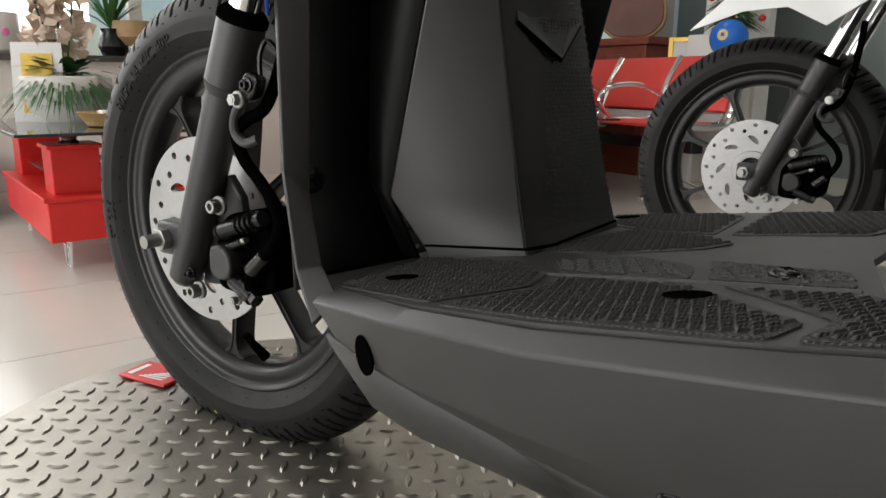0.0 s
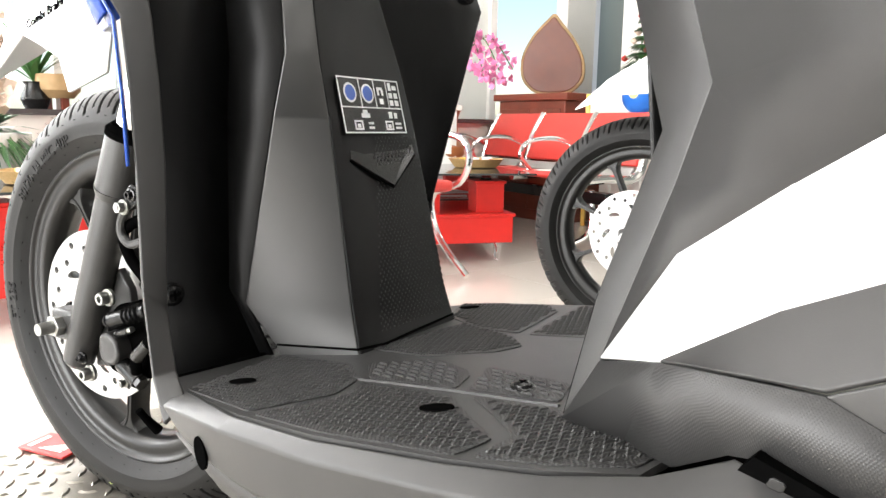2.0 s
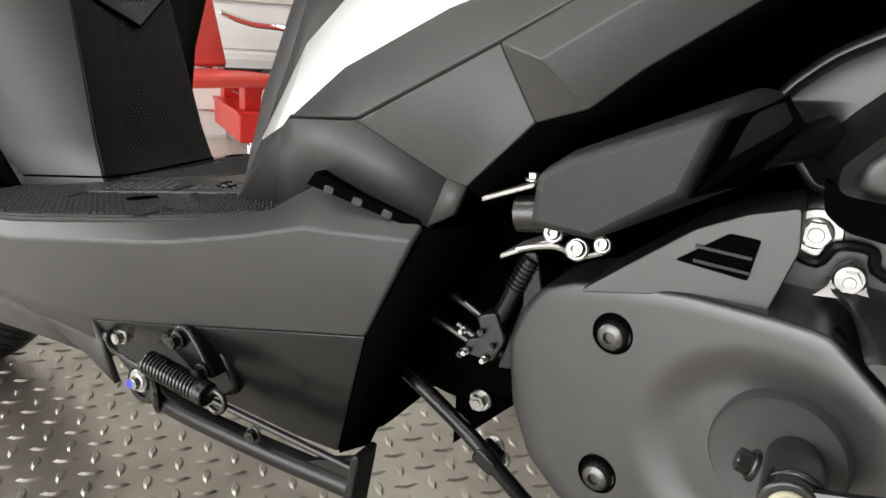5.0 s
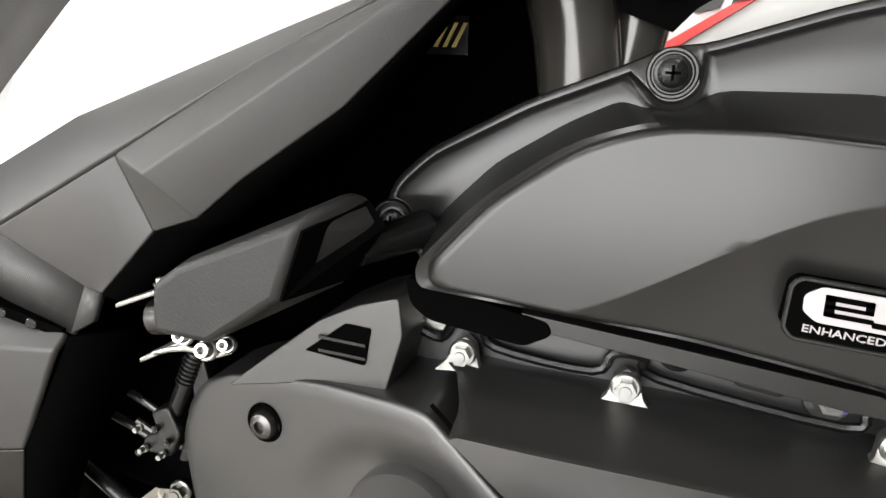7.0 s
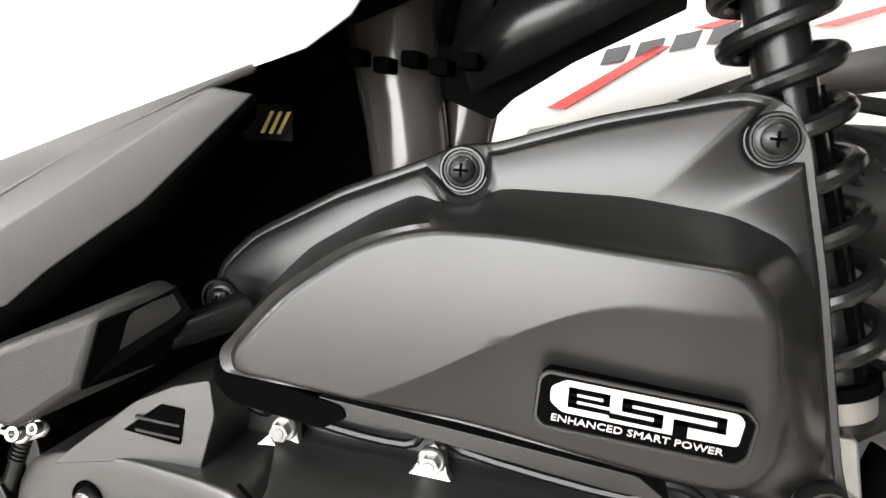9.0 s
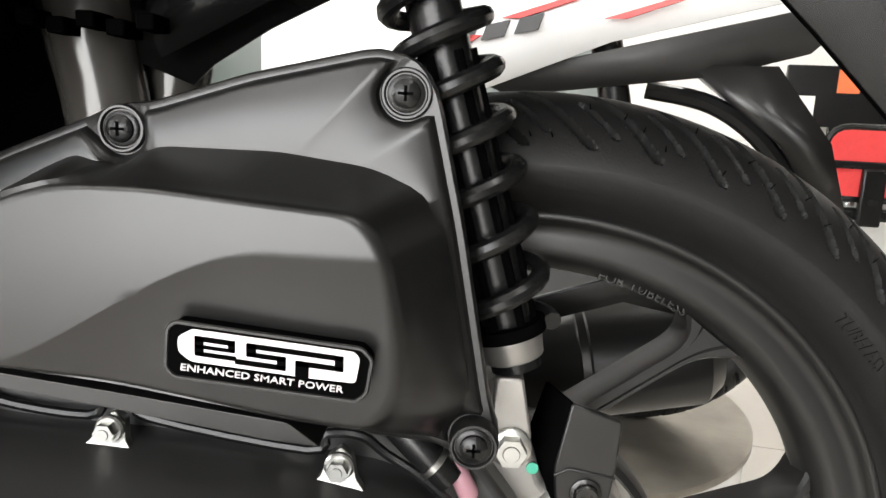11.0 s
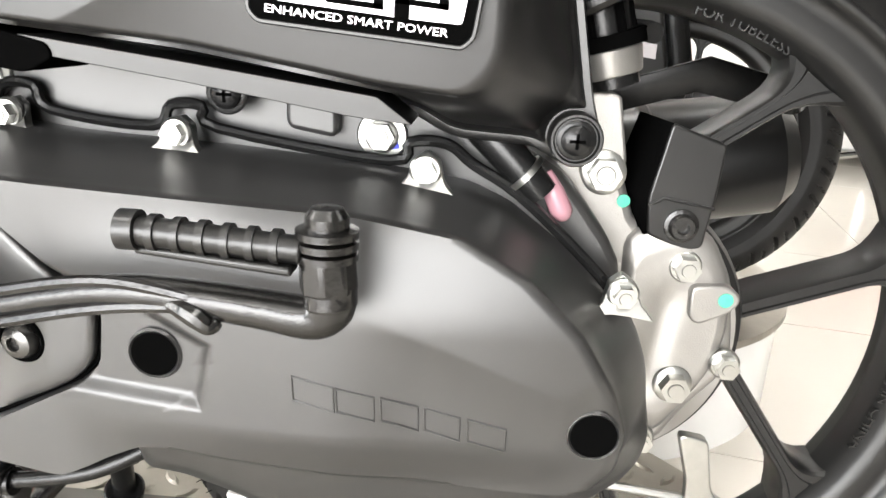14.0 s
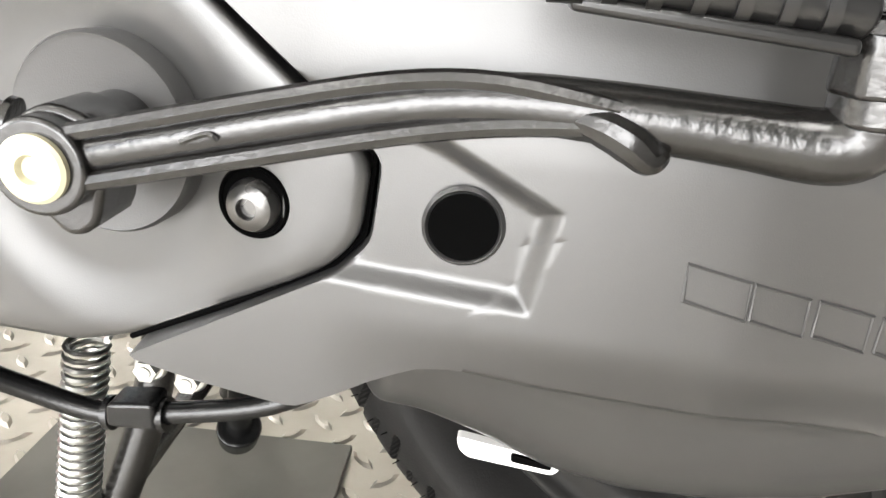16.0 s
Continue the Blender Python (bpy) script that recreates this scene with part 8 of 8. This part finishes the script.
part("blossom", blossoms(bmesh.new(), [(0.06 + 0.30 * rng.random(), rng.uniform(-0.05, 0.12), 0.48 + 0.28 * rng.random()) for _ in range(34)], 0.05, rng), MAGENTA, vase, "pink orchid blossoms")
tree = thing("fir_tree", "small decorated fir tree before the white panel", "tree", (-1.24, 4.18, 0.72))
part("trunk", rod(bmesh.new(), (0, 0, 0), (0, 0, 0.56), 0.02, 0.006, 10), WOODRED, tree)
tb = bmesh.new()
for k in range(9):
    foliage(tb, (0, 0, 0.08 + 0.056 * k), 150, 0.235 * (1 - k / 10.0), 0.012, 1.0, 0.45, rng, 0.35)
part("needles", tb, LEAF, tree, "green needle branches")
for k in range(14):
    a, z = 2.4 * k, 0.09 + 0.034 * k
    r = 0.185 * (1 - k / 15)
    part("bauble", spin(bmesh.new(), [(0, -0.022), (0.019, -0.011), (0.022, 0), (0.019, 0.011), (0, 0.022)], (r * math.cos(a), r * math.sin(a), z), (0, 0, 1), 14), (REDPAINT, PETAL)[k % 2], tree)
stool = thing("pedestal", "white square pedestal under the fir tree", "pedestal", (-1.24, 4.18, FLOOR_Z), -11)
part("pedestal_body", boxed((-0.2, -0.16, 0), (0.2, 0.16, 0.93)), WHITEDESK, stool, bevel=0.006)
easel = thing("picture_frame", "gold picture frame leaning by the cabinet", "frame", (-1.43, 4.10, FLOOR_Z), 12)
for lo, hi in (((-0.17, -0.01, 0.0), (-0.14, 0.02, 0.92)), ((0.14, -0.01, 0.0), (0.17, 0.02, 0.92)), ((-0.14, -0.01, 0.89), (0.14, 0.02, 0.92)), ((-0.14, -0.01, 0.45), (0.14, 0.02, 0.48))):
    part("frame_bar", boxed(lo, hi), GOLD, easel, bevel=0.003)
part("picture", boxed((-0.14, 0.0, 0.48), (0.14, 0.012, 0.89)), PAPER, easel, smooth=False)
gst = thing("stool", "small white square stool beside the pedestal", "stool", (-1.13, 3.90, FLOOR_Z), -11)
part("stool_top", boxed((-0.14, -0.14, 0.74), (0.14, 0.14, 0.78)), WHITEDESK, gst, bevel=0.004)
for x in (-0.12, 0.12):
    for y in (-0.12, 0.12):
        part("leg", boxed((x - 0.015, y - 0.015, 0), (x + 0.015, y + 0.015, 0.74)), WHITEDESK, gst, bevel=0.002)
ball = thing("toy_ball", "blue toy ball with yellow patches on a stool", "ball", (-1.13, 3.90, FLOOR_Z + 0.78))
part("ball_skin", spin(bmesh.new(), [(0.11 * math.sin(a), 0.11 - 0.11 * math.cos(a)) for a in np.linspace(0, math.pi, 20).tolist()], (0, 0, 0), (0, 0, 1), 32), mat("blue_vinyl", (0.02, 0.16, 0.62), 0.3), ball)
for a0 in (-1.5,):
    vs = [(0.1115 * math.cos(a0 + 0.28 * math.cos(u)) * math.cos(0.15 + 0.3 * math.sin(u)), 0.1115 * math.sin(a0 + 0.28 * math.cos(u)) * math.cos(0.15 + 0.3 * math.sin(u)), 0.11 + 0.1115 * math.sin(0.15 + 0.3 * math.sin(u))) for u in np.linspace(0, math.tau, 12, False).tolist()]
    part("yellow_patch", poly(vs, [tuple(range(12))]), BRASS, ball, smooth=False, solid=0.004)
counter = thing("drawer_cabinet", "white drawer cabinet with chrome handles and papers", "cabinet", (-2.45, 2.70, FLOOR_Z), 45)
part("cabinet_body", boxed((-0.6, -0.25, 0), (0.6, 0.25, 0.78)), WHITEDESK, counter, bevel=0.004)
part("counter_top", boxed((-0.63, -0.28, 0.78), (0.63, 0.28, 0.81)), MARBLE, counter, bevel=0.004)
for k, z in ((0, 0.52), (1, 0.26), (2, 0.02)):
    dr = part("drawer", boxed((-0.57, -0.262, z), (0.57, -0.252, z + 0.24)), WHITEDESK, counter, bevel=0.003)
    part("handle", tube(bmesh.new(), [(-0.12, -0.262, z + 0.15), (-0.11, -0.30, z + 0.15), (0.11, -0.30, z + 0.15), (0.12, -0.262, z + 0.15)], 0.008, 8), CHROME, dr, "chrome handle")
box1 = part("red_folder", boxed((-0.10, -0.08, 0), (0.10, 0.08, 0.16)), REDPAINT, bevel=0.003)
box1.matrix_world = pose(-2.30, 2.75, FLOOR_Z + 0.81, 0, 0, 30)
tagged(box1, "dark red folder box on the drawer cabinet", "folder")
rchair = thing("arm_chair", "red padded chair with curved chrome arms", "chair", (-1.40, 1.84, FLOOR_Z), 80)
part("seat", boxed((-0.24, -0.24, 0.40), (0.24, 0.22, 0.45)), REDVINYL, rchair, bevel=0.02)
part("backrest", poly([(-0.23, 0.20, 0.46), (0.23, 0.20, 0.46), (0.22, 0.32, 0.86), (-0.22, 0.32, 0.86)], [(0, 1, 2, 3)]), REDVINYL, rchair, solid=0.04, bevel=0.012)
for s in (-1, 1):
    part("arm_frame", tube(bmesh.new(), [(s * 0.27, 0.28, 0.70), (s * 0.28, 0.05, 0.66), (s * 0.28, -0.22, 0.64), (s * 0.28, -0.29, 0.55), (s * 0.27, -0.24, 0.44), (s * 0.27, -0.05, 0.36), (s * 0.27, -0.10, 0.18), (s * 0.27, -0.30, 0.02)], 0.016, 10), CHROME, rchair, "chrome arm frame")

# ---- desk corner ----
desk = thing("office_desk", "white laminate office desk", "desk", (3.36, 3.50, FLOOR_Z - 0.0), -11)
part("desk_top", boxed((-0.85, -0.20, 0.61), (0.85, 0.18, 0.64)), WHITEDESK, desk, bevel=0.003)
part("front_panel", boxed((-0.82, -0.17, 0.08), (0.82, -0.15, 0.61)), WHITEDESK, desk, bevel=0.002)
for x in (-0.82, 0.79):
    part("side_panel", boxed((x, -0.15, 0.0), (x + 0.03, 0.16, 0.61)), WHITEDESK, desk, bevel=0.002)
mon = thing("monitor", "black computer monitor with papers pinned on it", "monitor", (3.16, 3.53, FLOOR_Z + 0.64), -11)
part("screen", boxed((-0.27, -0.02, 0.10), (0.27, 0.02, 0.42)), SMOOTH, mon, bevel=0.006)
part("stand", boxed((-0.03, -0.01, 0.012), (0.03, 0.03, 0.14)), SMOOTH, mon, bevel=0.003)
part("foot", boxed((-0.12, -0.08, 0), (0.12, 0.10, 0.012)), SMOOTH, mon, bevel=0.004)
part("orange_note", boxed((-0.02, -0.026, 0.28), (0.09, -0.021, 0.40)), mat("orange_paper", (0.75, 0.16, 0.05), 0.6), mon, smooth=False)
part("white_note", boxed((-0.27, -0.026, 0.06), (-0.12, -0.021, 0.26)), PAPER, mon, smooth=False)
oc = thing("office_chair", "red mesh office chair with black frame", "chair", (3.06, 3.08, FLOOR_Z), 172)
back = part("backrest", prism(rounded([(-0.19, 0.42), (0.19, 0.42), (0.23, 0.57), (0.19, 0.74), (-0.19, 0.74), (-0.23, 0.57)], 0.08, 5), 0.20, 0.225), MESHRED, oc, "red mesh backrest", bevel=0.006)
part("back_frame", tube(bmesh.new(), [(x, 0.215, z) for x, z in [*rounded([(-0.19, 0.42), (0.19, 0.42), (0.23, 0.57), (0.19, 0.74), (-0.19, 0.74), (-0.23, 0.57)], 0.08, 5), (-0.15, 0.42)]], 0.016, 8, 0), SMOOTH, back)
part("lumbar_bar", boxed((-0.215, 0.215, 0.555), (0.215, 0.245, 0.59)), SMOOTH, back, bevel=0.006)
part("spine", boxed((-0.05, 0.225, 0.30), (0.05, 0.265, 0.56)), SMOOTH, oc, bevel=0.01)
part("seat", boxed((-0.25, -0.26, 0.32), (0.25, 0.22, 0.38)), SMOOTH, oc, "black padded seat", bevel=0.02)
for s in (-1, 1):
    part("arm_rest", tube(bmesh.new(), [(s * 0.25, 0.05, 0.42), (s * 0.30, 0.05, 0.52), (s * 0.30, 0.0, 0.64), (s * 0.30, -0.2, 0.65)], 0.016, 8), SMOOTH, oc)
part("column", rod(bmesh.new(), (0, 0, 0.10), (0, 0, 0.40), 0.028, seg=16), CHROME, oc)
for k in range(5):
    a = math.tau * k / 5 + 0.3
    leg = part("base_leg", tube(bmesh.new(), [(0, 0, 0.11), (0.17 * math.cos(a), 0.17 * math.sin(a), 0.09), (0.30 * math.cos(a), 0.30 * math.sin(a), 0.065)], 0.016, 8), CHROME, oc)
    part("castor", rod(bmesh.new(), (0.30 * math.cos(a) - 0.012, 0.30 * math.sin(a), 0.027), (0.30 * math.cos(a) + 0.012, 0.30 * math.sin(a), 0.027), 0.026, seg=18), DEEP, leg)
skirting = slab("trim", (1.25, 4.28, FLOOR_Z), (5.9, 4.32, FLOOR_Z + 0.12), mat("dark_marble_skirting", (0.10, 0.085, 0.06), 0.3, vary=0.5, scale=8), "dark mottled marble skirting behind the desk", "skirting")
slab("wall_back", (1.25, 4.32, FLOOR_Z), (5.9, 4.45, 2.85), WALL, "off-white painted wall behind the office desk")
